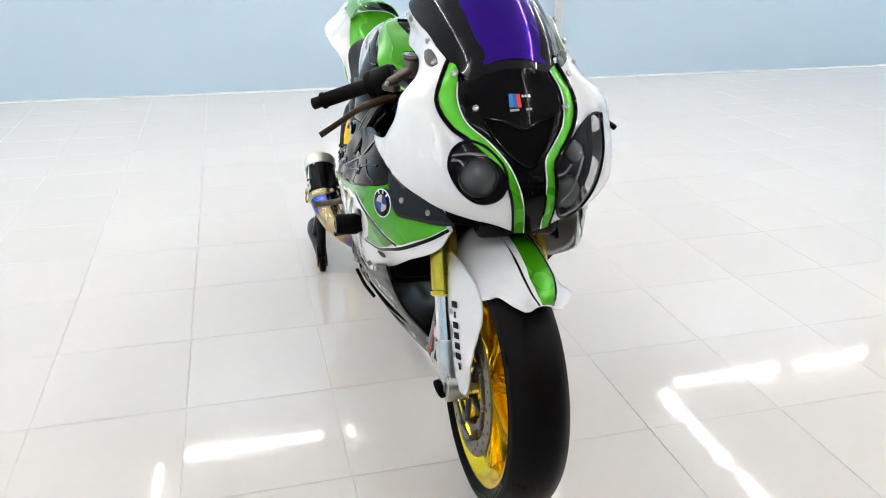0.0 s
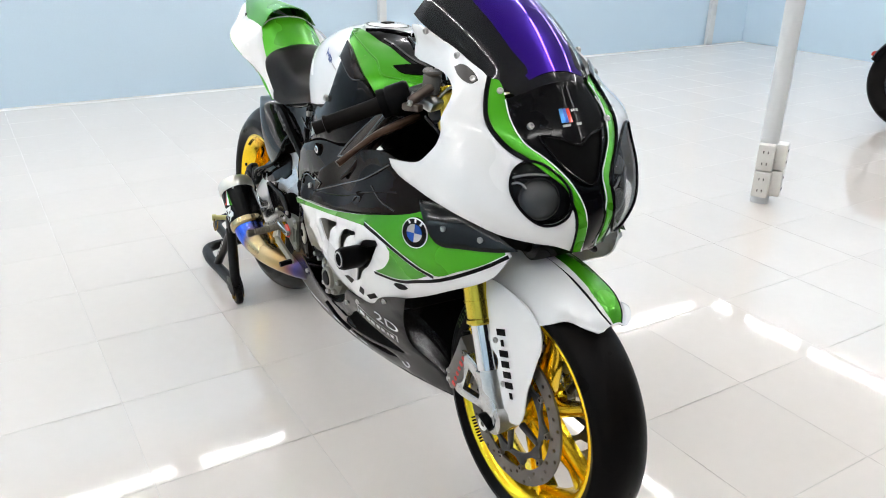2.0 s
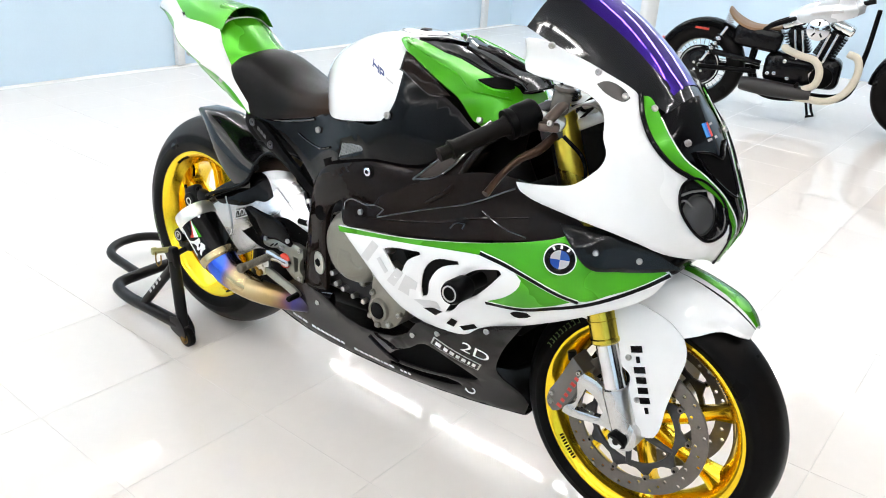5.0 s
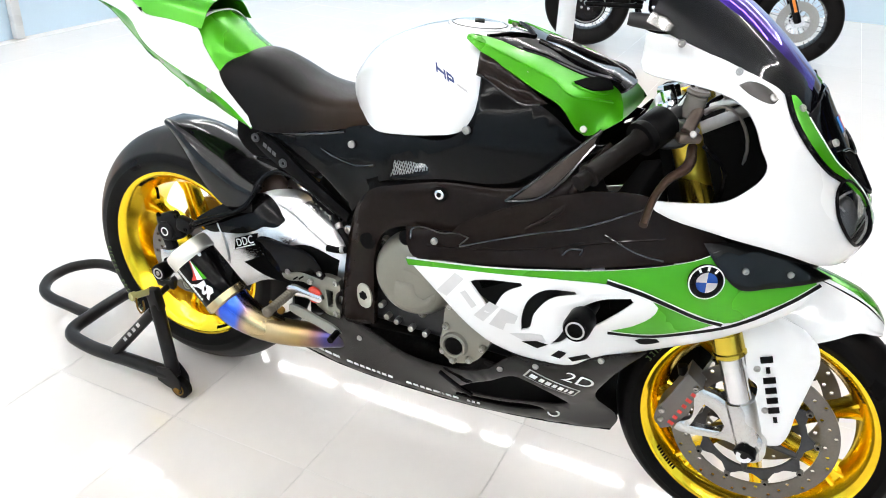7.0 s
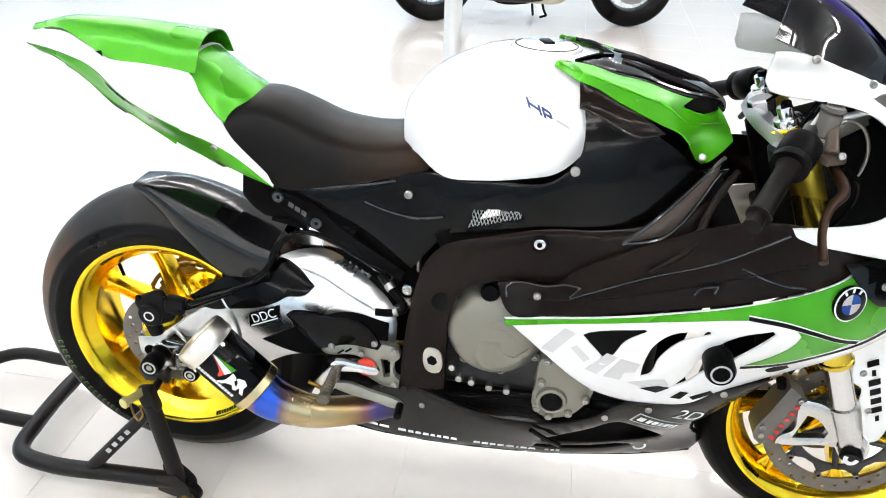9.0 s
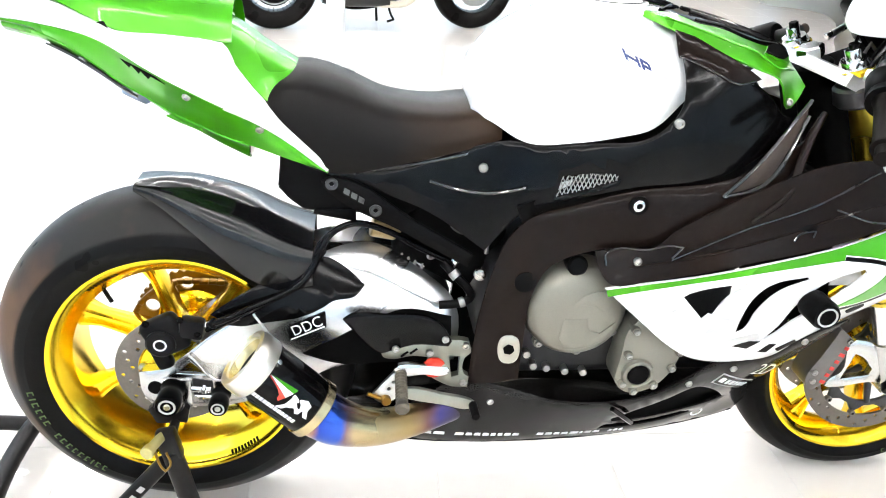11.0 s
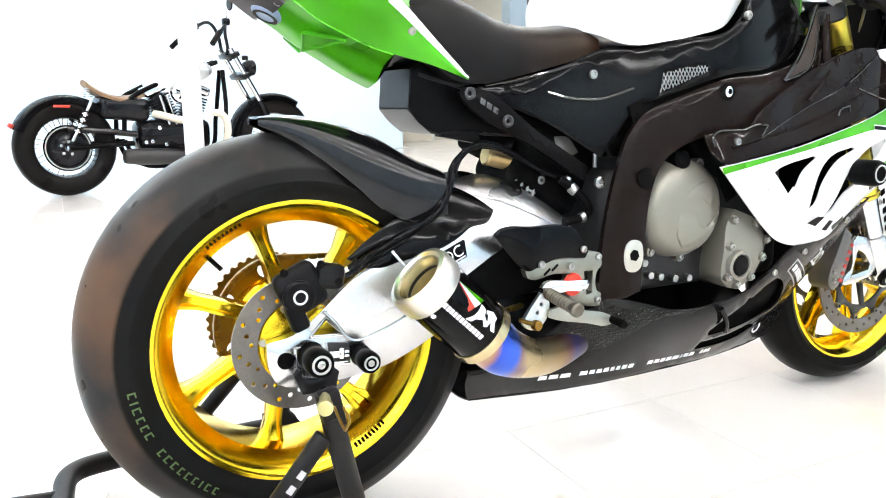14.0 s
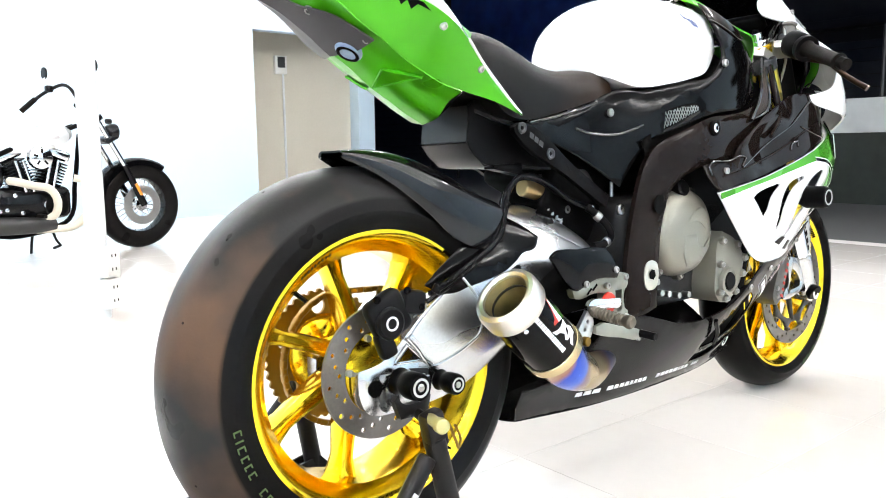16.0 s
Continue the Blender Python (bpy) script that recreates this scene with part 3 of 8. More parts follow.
    # printed marks on the sidewall and the rim's edge
    def print_mark(r, a0, a1, h, y, tilt, material, name):
        bm = bmesh.new()
        k = max(2, int((a1 - a0) / 0.03))
        rows = [[bm.verts.new(((r + e) * math.cos(t), y + e * tilt, (r + e) * math.sin(t))) for e in (-h / 2, h / 2)] for t in np.linspace(a0, a1, k)]
        for p, q in zip(rows, rows[1:]):
            bm.faces.new((p[0], p[1], q[1], q[0]))
        bmesh.ops.solidify(bm, geom=bm.faces[:], thickness=0.0006)
        part(name, bm, material, root)

    rs = rim_r + 0.31 * (tyre_r - rim_r)
    for s in (-1, 1):
        for base in (0.55, 3.7):
            at = base
            for w in (0.055, 0.02, 0.06, 0.05, 0.045, 0.055, None, 0.05, 0.055, 0.05, 0.045, 0.05, 0.045, 0.02, 0.05, 0.045):
                if w is None:
                    at += 0.07
                    continue
                print_mark(rs - 0.005, at, at + w * 0.62, 0.0022, s * (tyre_half + 0.0008), 0, BARGREEN, "sidewall_print")
                print_mark(rs + 0.005, at + w * 0.05, at + w * 0.62, 0.0022, s * (tyre_half - 0.0002), 0, BARGREEN, "sidewall_print")
                print_mark(rs, at, at + 0.011, 0.012, s * (tyre_half + 0.0004), 0, BARGREEN, "sidewall_print")
                at += w * 0.62 + 0.024
        for base in (-0.75, 2.4):
            for k in range(9):
                print_mark(rim_r - 0.017, base + k * 0.034, base + k * 0.034 + 0.02, 0.006, s * (half - 0.0075 + 0.0012), s * 1.2, MATT, "rim_print")
    return root


def drilled_disc(parent, y, r0, r1, thick, holes, rows, name="brake_disc", label="drilled steel brake disc", waves=0):
    """A ring plate with drilled holes, built as a flat sheet with thickness."""
    out = [((r1 - (0.002 * (1 + math.cos(waves * t)) if waves else 0)) * math.cos(t), (r1 - (0.002 * (1 + math.cos(waves * t)) if waves else 0)) * math.sin(t)) for t in (2 * math.pi * i / 72 for i in range(72))]
    cut = [[(r0 * math.cos(t), r0 * math.sin(t)) for t in (2 * math.pi * i / 48 for i in range(48))]]
    for i in range(holes):
        a = 2 * math.pi * i / holes
        for r in rows[i % len(rows)]:
            cut.append([(r * math.cos(a) + 0.0043 * math.cos(t), r * math.sin(a) + 0.0043 * math.sin(t)) for t in (2 * math.pi * j / 8 for j in range(8))])
    b = sheet(out, flat_place(y, -1 if y < 0 else 1), thick, 0.3, 0, cut, 0, 1)
    return part(name, b, DISC, parent, label, sharp=30)


# rear wheel
rear = wheel("rear_wheel", REAR + Vector((-0.006, -0.015, 0)), 0.2299, 0.086, 0.330, 0.097, 7, 0.075, -156, "gold rear wheel with a wide slick tyre")
drilled_disc(rear, -0.082, 0.070, 0.110, 0.005, 36, ((0.098,), (0.088,), (0.079,)))
part("disc_carrier", lathe([(0.034, -0.078), (0.066, -0.078), (0.070, -0.074), (0.060, -0.071), (0.034, -0.066)], 40, close=True), GOLD, rear)
for i in range(6):
    a = i * math.pi / 3 + 0.3
    part("disc_bolt", rod((0.062 * math.cos(a), -0.077, 0.062 * math.sin(a)), (0.062 * math.cos(a), -0.086, 0.062 * math.sin(a)), 0.006, 10), STEEL, rear)
# sprocket and chain on the left side
teeth = []
for i in range(43 * 4):
    t = 2 * math.pi * i / (43 * 4)
    teeth.append(((0.112 + (0.0045 if i % 4 in (1, 2) else 0)) * math.cos(t), (0.112 + (0.0045 if i % 4 in (1, 2) else 0)) * math.sin(t)))
cut = [[(0.060 * math.cos(t), 0.060 * math.sin(t)) for t in (2 * math.pi * j / 30 for j in range(30))]]
for i in range(6):
    a = i * math.pi / 3
    cut.append([(0.087 * math.cos(a) + 0.014 * math.cos(t), 0.087 * math.sin(a) + 0.014 * math.sin(t)) for t in (2 * math.pi * j / 14 for j in range(14))])
part("sprocket", sheet(teeth, flat_place(0.102, 1), 0.006, 0.3, 0, cut, 0, 1), BRASS, rear, "drilled gold rear sprocket")
part("sprocket_carrier", lathe([(0.03, 0.08), (0.06, 0.085), (0.072, 0.094), (0.066, 0.1), (0.03, 0.1)], 36, close=True), GOLD, rear)
part("valve_stem", rod((0.19 * math.cos(-0.42), -0.03, 0.19 * math.sin(-0.42)), (0.165 * math.cos(-0.42), -0.045, 0.165 * math.sin(-0.42)), 0.004, 8), BLACK, rear)


def chain_loop():
    """The drive chain as one run of alternate links round the rear sprocket."""
    out = bmesh.new()
    pts = []
    r, n = 0.116, 30
    for i in range(n + 1):
        a = math.pi / 2 + 0.08 + math.pi * i / n
        pts.append((r * math.cos(a), r * math.sin(a) + REAR.z))
    top, low = pts[0], pts[-1]
    for i in range(1, 34):
        f = i / 34
        pts.insert(0, (top[0] + f * 0.52, top[1] + f * (-0.035)))
        pts.append((low[0] + f * 0.52, low[1] + f * (0.075)))
    for i, (p, q) in enumerate(zip(pts, pts[1:])):
        ang = math.degrees(math.atan2(q[1] - p[1], q[0] - p[0]))
        b = block((0.0155, 0.014 if i % 2 else 0.019, 0.010), ((p[0] + q[0]) / 2, 0.102, (p[1] + q[1]) / 2), (0, -ang, 0), 0.002, 1)
        me = bpy.data.meshes.new("t")
        b.to_mesh(me)
        b.free()
        out.from_mesh(me)
        bpy.data.meshes.remove(me)
    return out


tagged(part("chain", chain_loop(), BRASS, bike, "gold drive chain"), kind="stuff")

# front wheel
front = wheel("front_wheel", FRONT + Vector((-0.004, 0.013, 0)), 0.2290, 0.053, 0.2905, 0.064, 7, 0.055, -78, "gold front wheel with a slick tyre")
for s in (-1, 1):
    y = s * 0.070
    drilled_disc(front, y, 0.126, 0.160, 0.005, 40, ((0.152,), (0.143,), (0.134,)), label="drilled floating front brake disc")
    for i in range(10):
        a = i * math.pi / 5
        p = (0.121 * math.cos(a), y, 0.121 * math.sin(a))
        part("disc_button", rod((p[0], y - 0.006, p[2]), (p[0], y + 0.006, p[2]), 0.0068, 14), DISC, front)
        part("button_hole", rod((p[0], y - 0.0066, p[2]), (p[0], y + 0.0066, p[2]), 0.0032, 10), HOLE, front)
    star = []
    for i in range(60):
        t = 2 * math.pi * i / 60
        r = 0.121 if i % 6 == 0 else (0.110 if i % 6 in (1, 5) else 0.102)
        star.append((r * math.cos(t), r * math.sin(t)))
    hole = [[(0.090 * math.cos(t), 0.090 * math.sin(t)) for t in (2 * math.pi * j / 40 for j in range(40))]]
    part("disc_carrier", sheet(star, flat_place(y, s), 0.006, 0.3, 0.001, hole, 0, 3), DARKMETAL, front, "dark disc carrier ring")
    for i in range(5):
        a = 2 * math.pi * (i + 0.5) / 5
        part("carrier_arm", rod((0.035 * math.cos(a), y - s * 0.006, 0.035 * math.sin(a)), (0.095 * math.cos(a + 0.25), y - s * 0.002, 0.095 * math.sin(a + 0.25)), 0.008, 10, 0.006), DARKMETAL, front)


def bolt(at, r=0.006, axis=(0, -1, 0), parent=None, material=None, name="bolt"):
    """A round-headed socket bolt."""
    b = lathe([(r, -0.004), (r, 0.0018), (r * 0.85, 0.003), (r * 0.5, 0.0032), (r * 0.45, 0.001), (0, 0.001)], 12, at, axis)
    return part(name, b, material or STEEL, parent or bike)


# ---- fork, calipers, front mudguard ----
STEER = (-0.370, 0, 0.929)


def along_fork(d, y):
    """A point on the fork leg d metres above the axle."""
    return (1.4175 + STEER[0] * d, y, 0.298 + STEER[2] * d)


CALIPER = [(1.277, 0.419), (1.295, 0.405), (1.311, 0.392), (1.305, 0.359), (1.268, 0.285), (1.249, 0.273), (1.233, 0.289), (1.233, 0.313), (1.249, 0.349), (1.266, 0.390)]
BRACKET = [(1.301, 0.382), (1.312, 0.396), (1.345, 0.389), (1.414, 0.335), (1.428, 0.302), (1.410, 0.291), (1.372, 0.294), (1.289, 0.283), (1.274, 0.286), (1.279, 0.302), (1.302, 0.322)]
BRACKET_HOLE = [(1.320, 0.363), (1.342, 0.353), (1.367, 0.326), (1.363, 0.311), (1.303, 0.303)]
for s in (-1, 1):
    y = s * 0.098
    part("fork_leg", rod(along_fork(0.085, y), along_fork(0.22, y), 0.0245, 28), CHROME, bike, "polished lower fork leg")
    part("fork_tube", rod(along_fork(0.205, y), (1.168, y, 0.925), 0.0300, 28, 0.0275), GOLDFORK, bike, "gold fork tube")
    part("seal_ring", rod(along_fork(0.198, y), along_fork(0.215, y), 0.0325, 28), GOLDFORK, bike)
    part("seal_ring", rod(along_fork(0.245, y), along_fork(0.252, y), 0.0315, 28), GOLDFORK, bike)
    foot = lathe([(0, -0.022), (0.020, -0.020), (0.026, -0.008), (0.027, 0.020), (0.0285, 0.06), (0.030, 0.090), (0.0285, 0.100), (0.0245, 0.102)], 28, along_fork(0, y), STEER)
    ft = part("fork_foot", foot, ALLOY, bike, "cast aluminium fork foot")
    part("axle_clamp", plate([(1.392, 0.312), (1.402, 0.268), (1.425, 0.262), (1.446, 0.275), (1.448, 0.310), (1.430, 0.330)], s * 0.076, s * 0.118, bevel=0.005), ALLOY, ft)
    part("caliper_bracket", plate(BRACKET, s * 0.098, s * 0.112, bevel=0.003, holes=[BRACKET_HOLE]), ALLOY, bike, "forked alloy caliper bracket")
    cal = CALIPER
    c = part("brake_caliper", plate(cal, s * 0.056, s * 0.108, bevel=0.004), surface("grey_caliper", (0.13, 0.122, 0.112), 0.4, 0.5) if s < 0 else MATT, bike, "grey radial brake caliper with red marking")
    for q in ((1.245, 0.298), (1.299, 0.392), (1.244, 0.319)):
        bolt((q[0], s * 0.109, q[1]), 0.006, (0, s, 0), c)
    part("bridge", rod((1.268, s * 0.082, 0.400), (1.262, s * 0.082, 0.420), 0.010, 12), MATT, c)
    for k in range(6):
        f = k / 5
        part("marking", block((0.0075, 0.0015, 0.012 if k in (0, 4) else 0.009), (1.2661 + 0.0306 * f, s * 0.1088, 0.2967 + 0.0792 * f), (0, -69, 0), 0), BARRED, c)
    slide = part("axle_slider", rod(along_fork(0, s * 0.105), (1.414, s * 0.128, 0.286), 0.019, 24, 0.022), SATIN, bike, "black nylon axle slider")
    ring = lathe([(0.007, 0), (0.015, 0), (0.015, 0.001), (0.007, 0.001)], 24, (1.414, s * 0.1285, 0.286), (0, s, 0), close=True)
    part("cap", ring, BARWHITE, slide)

part("front_axle", rod((1.4243, -0.12, 0.298), (1.4243, 0.12, 0.298), 0.014, 20), STEEL, bike)

FENDER = [
    (1.245, [(-0.08, 0.5000), (-0.08, 0.5264), (-0.0645, 0.5654), (-0.0371, 0.5970), (0, 0.6060)]),
    (1.300, [(-0.09, 0.5050), (-0.0871, 0.5552), (-0.0681, 0.5892), (-0.038, 0.6210), (0, 0.6300)]),
    (1.380, [(-0.092, 0.5000), (-0.0864, 0.5540), (-0.0661, 0.5960), (-0.037, 0.6330), (0, 0.6430)]),
    (1.445, [(-0.08, 0.5140), (-0.0768, 0.5500), (-0.0609, 0.5890), (-0.0352, 0.6280), (0, 0.6380)]),
    (1.510, [(-0.072, 0.5460), (-0.0682, 0.5590), (-0.0539, 0.5780), (-0.0317, 0.6110), (0, 0.6200)]),
    (1.548, [(-0.066, 0.5670), (-0.062, 0.5702), (-0.0502, 0.5752), (-0.0307, 0.5960), (0, 0.6030)]),
    (1.575, [(-0.05, 0.5600), (-0.0468, 0.5614), (-0.0387, 0.5624), (-0.0241, 0.5760), (0, 0.5810)]),
    (1.589, [(-0.032, 0.5520), (-0.0295, 0.5526), (-0.0228, 0.5526), (-0.0133, 0.5600), (0, 0.5630)]),
]
fender = part("front_mudguard", skin(FENDER, 4, 3, -0.003), WHITE, bike, "white front mudguard with a green middle stripe")
fender.location.y = 0.010
STRIPE = [(x, [(max(-0.025, 0.8 * h[3][0]), h[3][1] * 0.6 + h[4][1] * 0.4 + 0.0024), (max(-0.0125, 0.4 * h[3][0]), h[3][1] * 0.15 + h[4][1] * 0.85 + 0.0024), (0, h[4][1] + 0.0026)]) for x, h in FENDER]
stripe_f = part("stripe", skin(STRIPE, 4, 3, -0.002), GREEN, fender)
stripe_f.location.y = 0.005
for s in (-1, 1):
    PIN = [(x, 0.005 - s * max(-0.0275, 0.88 * h[3][0]), h[3][1] * 0.55 + h[4][1] * 0.45 + 0.0016 - 0.0008 * s) for x, h in FENDER]
    part("pinstripe", tube(PIN, 0.0028, 6, 4), BLACK, fender)
W_GUARD = field([(1.30, 0.56, 0.090), (1.36, 0.55, 0.098), (1.37, 0.48, 0.103), (1.44, 0.30, 0.094), (1.48, 0.46, 0.082), (1.455, 0.52, 0.082), (1.47, 0.30, 0.088)])
CHEEK = [(1.300, 0.578), (1.380, 0.585), (1.452, 0.562), (1.470, 0.548), (1.488, 0.530), (1.500, 0.492), (1.496, 0.455), (1.486, 0.385), (1.4745, 0.304), (1.470, 0.3005), (1.441, 0.298), (1.434, 0.302), (1.421, 0.340), (1.407, 0.382), (1.404, 0.430), (1.386, 0.444), (1.376, 0.470), (1.366, 0.502), (1.352, 0.535)]
for s in (-1, 1):
    ch = part("mudguard_cheek", sheet(CHEEK, side_place(W_GUARD, s), 0.003, 0.02, 0.002), WHITE, bike, "white fork guard of the mudguard with black lettering bars")
    for k, hx in enumerate((0.0105, 0.0035, 0.0105, 0.0095, 0.0095, 0.0095, 0.0035)):
        x, z = 1.4076 + 0.0073 * k, 0.4905 - 0.0212 * k
        bar = [(x + a * hx - 0.0022 * b, z + a * hx * 0.30 + 0.0066 * b) for a, b in ((-1, 1), (1, 1), (1, -1), (-1, -1))]
        part("mark", sheet(bar, side_place(W_GUARD, s), 0.0008, 0.006, 0, lift=0.0022, n=1), BLACK, ch)
    for q in ((1.396, 0.468), (1.429, 0.381)):
        bolt((q[0], s * (W_GUARD(*q) + 0.001), q[1]), 0.0065, (0, s, 0), ch)

# ---- swingarm, hugger, rear brake ----
ARM = [(-0.068, 0.350), (-0.028, 0.357), (-0.012, 0.366), (0.019, 0.390), (0.063, 0.428), (0.144, 0.484), (0.200, 0.528), (0.250, 0.572), (0.300, 0.588), (0.355, 0.588), (0.440, 0.545), (0.500, 0.490), (0.500, 0.380), (0.40, 0.375), (0.279, 0.357), (0.204, 0.314), (0.117, 0.280), (0.014, 0.272), (-0.050, 0.280), (-0.065, 0.306)]
ARMHOLE = [[(0.003, 0.354), (0.026, 0.376), (0.051, 0.351)]]
for s in (-1, 1):
    w = field([(-0.03, 0.32, 0.118), (0.1, 0.38, 0.128), (0.16, 0.50, 0.118), (0.25, 0.45, 0.145), (0.24, 0.570, 0.085), (0.31, 0.585, 0.055), (0.36, 0.585, 0.055), (0.35, 0.52, 0.122), (0.45, 0.540, 0.085), (0.40, 0.47, 0.150), (0.5, 0.42, 0.14), (0.16, 0.29, 0.118), (0.35, 0.37, 0.125)], 2e-4)
    sw = part("swingarm_side", sheet(ARM, side_place(w, s), 0.035, 0.025, 0.006, ARMHOLE), POLISH, bike, "polished aluminium swingarm")
    if s < 0:
        wrap = [(0.066, 0.470), (0.100, 0.495), (0.160, 0.531), (0.225, 0.562), (0.262, 0.570), (0.300, 0.554), (0.335, 0.528), (0.316, 0.510), (0.280, 0.503), (0.262, 0.492), (0.225, 0.475), (0.160, 0.460), (0.110, 0.450)]
        part("cover", sheet(wrap, side_place(w, s), 0.002, 0.02, 0.001, lift=0.003), CARBON, sw, "black carbon swingarm guard")
        # No real cover: a dark sheet that paints the shade on the lower arm.
        low_shade = [(0.225, 0.400), (0.268, 0.425), (0.330, 0.462), (0.400, 0.490), (0.490, 0.470), (0.490, 0.385), (0.40, 0.380), (0.30, 0.372)]
        part("cover", sheet(low_shade, side_place(w, s), 0.001, 0.03, 0, lift=0.0012), HOLE, sw)
        part("weld_edge", tube([(x, s * (w(x, z) + 0.001), z) for x, z in ((0.302, 0.556), (0.345, 0.545), (0.405, 0.520), (0.470, 0.488))], 0.0022, 8), ALLOY, sw)
        part("edge", tube([(x, s * (w(x, z) + 0.002), z) for x, z in ((0.023, 0.391), (0.040, 0.372), (0.058, 0.347), (0.072, 0.338), (0.097, 0.342), (0.147, 0.362), (0.172, 0.380), (0.170, 0.430), (0.140, 0.478))], 0.0030, 8), ALLOY, sw)
        part("face", sheet([(0.025, 0.388), (0.063, 0.424), (0.140, 0.476), (0.168, 0.430), (0.170, 0.382), (0.147, 0.364), (0.097, 0.344), (0.072, 0.340), (0.059, 0.350)], side_place(w, s), 0.002, 0.03, 0.0005, lift=0.0025), ALLOY, sw, "bright brushed swingarm face")
        part("rim", tube([(x, s * (w(x, z) + 0.001), z) for x, z in ((0.000, 0.352), (0.026, 0.379), (0.055, 0.349))], 0.002, 8, 1, True), ALLOY, sw)
        part("slot", lathe([(0, 0), (0.0135, 0), (0.0135, 0.0012), (0, 0.0012)], 20, (-0.040, s * (w(-0.040, 0.320) + 0.0005), 0.320), (0, s, 0)), HOLE, sw)
        well = part("adjuster_well", sheet([(0.027, 0.341), (0.062, 0.336), (0.064, 0.302), (0.028, 0.298)], side_place(w, s), 0.001, 0.03, 0, lift=0.001), DARKMETAL, sw)
        part("adjuster", join(rod((0.024, s * 0.129, 0.322), (0.060, s * 0.130, 0.320), 0.0065, 14), rod((0.044, s * 0.129, 0.321), (0.052, s * 0.130, 0.3205), 0.010, 6), rod((0.030, s * 0.129, 0.306), (0.060, s * 0.130, 0.304), 0.004, 10)), CHROME, well, "chain adjuster bolt")
        badge = part("badge", sheet([(0.203, 0.458), (0.266, 0.486), (0.268, 0.458), (0.202, 0.428)], side_place(w, s), 0.001, 0.05, 0, lift=0.0045, n=1), BLACK, sw, "black badge with white letters")
        lettering("DDC", side_place(w, s), (0.2345, 0.4585), (1, 0.45), 0.026, BARWHITE, badge, 0.0056)
        part("line", sheet([(0.206, 0.4335), (0.265, 0.461), (0.265, 0.4585), (0.206, 0.431)], side_place(w, s), 0.0006, 0.05, 0, lift=0.0054, n=1), BARWHITE, badge)
part("swingarm_bridge", block((0.10, 0.20, 0.09), (0.40, 0, 0.47), (0, 12, 0), 0.02, 3), POLISH, bike)

AXLE_PLATE = [(-0.026, 0.340), (0.024, 0.340), (0.024, 0.284), (-0.027, 0.281)]
for s in (-1, 1):
    part("axle_block", plate(AXLE_PLATE, s * 0.118, s * 0.133, bevel=0.003), ALLOY, bike)
    for (x, z), r, y1 in (((-0.005, 0.329), 0.022, 0.198), ((0.078, 0.315), 0.0175, 0.187)):
        k = (y1 - 0.133) / 0.065
        sl = part("spool", lathe([(0, 0), (r * 0.8, 0), (r, 0.008 * k), (r * 0.82, 0.018 * k), (r * 0.82, 0.028 * k), (r, 0.038 * k), (r, 0.060 * k), (r * 0.9, 0.065 * k), (0, 0.065 * k)], 24, (x, s * 0.133, z), (0, s, 0)), SATIN, bike, "black nylon stand spool")
        part("cap", lathe([(r * 0.52, 0), (r * 0.68, 0), (r * 0.68, 0.001), (r * 0.52, 0.001)], 20, (x, s * (y1 + 0.0003), z), (0, s, 0), close=True), BARGREY, sl)
        part("cap_bolt", rod((x, s * (y1 - 0.002), z), (x, s * (y1 + 0.002), z), r * 0.3, 10), STEEL, sl)

cal = part("rear_caliper", join(block((0.070, 0.040, 0.075), (-0.012, -0.118, 0.432), (0, -25, 0), 0.014, 3), rod((-0.018, -0.13, 0.423), (-0.018, -0.147, 0.423), 0.026, 28), block((0.045, 0.035, 0.040), (0.035, -0.122, 0.448), (0, 10, 0), 0.010), block((0.030, 0.03, 0.045), (-0.020, -0.122, 0.388), (0, -20, 0), 0.008)), surface("black_caliper", (0.0055, 0.0055, 0.006), 0.4, 0.0, 0, 0.2, 200, 0.1, Specular_IOR_Level=0.09), bike, "black rear brake caliper with a white ring")
part("cap", lathe([(0.0085, 0), (0.0115, 0), (0.0115, 0.001), (0.0085, 0.001)], 24, (-0.018, -0.1475, 0.423), (0, -1, 0), close=True), BARWHITE, cal)
for q in ((-0.040, 0.462), (0.018, 0.470), (0.045, 0.440)):
    bolt((q[0], -0.139, q[1]), 0.006, (0, -1, 0), cal, BLACK)
part("banjo", rod((0.052, -0.125, 0.452), (0.070, -0.13, 0.458), 0.006, 12), CHROME, cal)
part("brake_hose", tube([(0.065, -0.135, 0.458), (0.085, -0.150, 0.472), (0.128, -0.150, 0.493), (0.227, -0.130, 0.540), (0.253, -0.115, 0.581), (0.274, -0.105, 0.621), (0.315, -0.10, 0.641), (0.374, -0.10, 0.626), (0.43, -0.10, 0.595), (0.488, -0.11, 0.570)], 0.006, 10), BLACK, bike)
part("brake_hose", tube([(0.060, -0.130, 0.445), (0.10, -0.145, 0.468), (0.16, -0.145, 0.500), (0.232, -0.122, 0.552), (0.262, -0.105, 0.612), (0.30, -0.095, 0.634), (0.35, -0.092, 0.632), (0.42, -0.09, 0.60), (0.47, -0.10, 0.58)], 0.004, 8), BLACK, bike)
for q in ((0.258, -0.110, 0.590), (0.490, -0.11, 0.570), (0.075, -0.142, 0.465)):
    part("hose_band", rod((q[0] - 0.004, q[1], q[2] - 0.006), (q[0] + 0.004, q[1], q[2] + 0.006), 0.0085, 12), SATIN if q[0] < 0.3 else CHROME, bike)

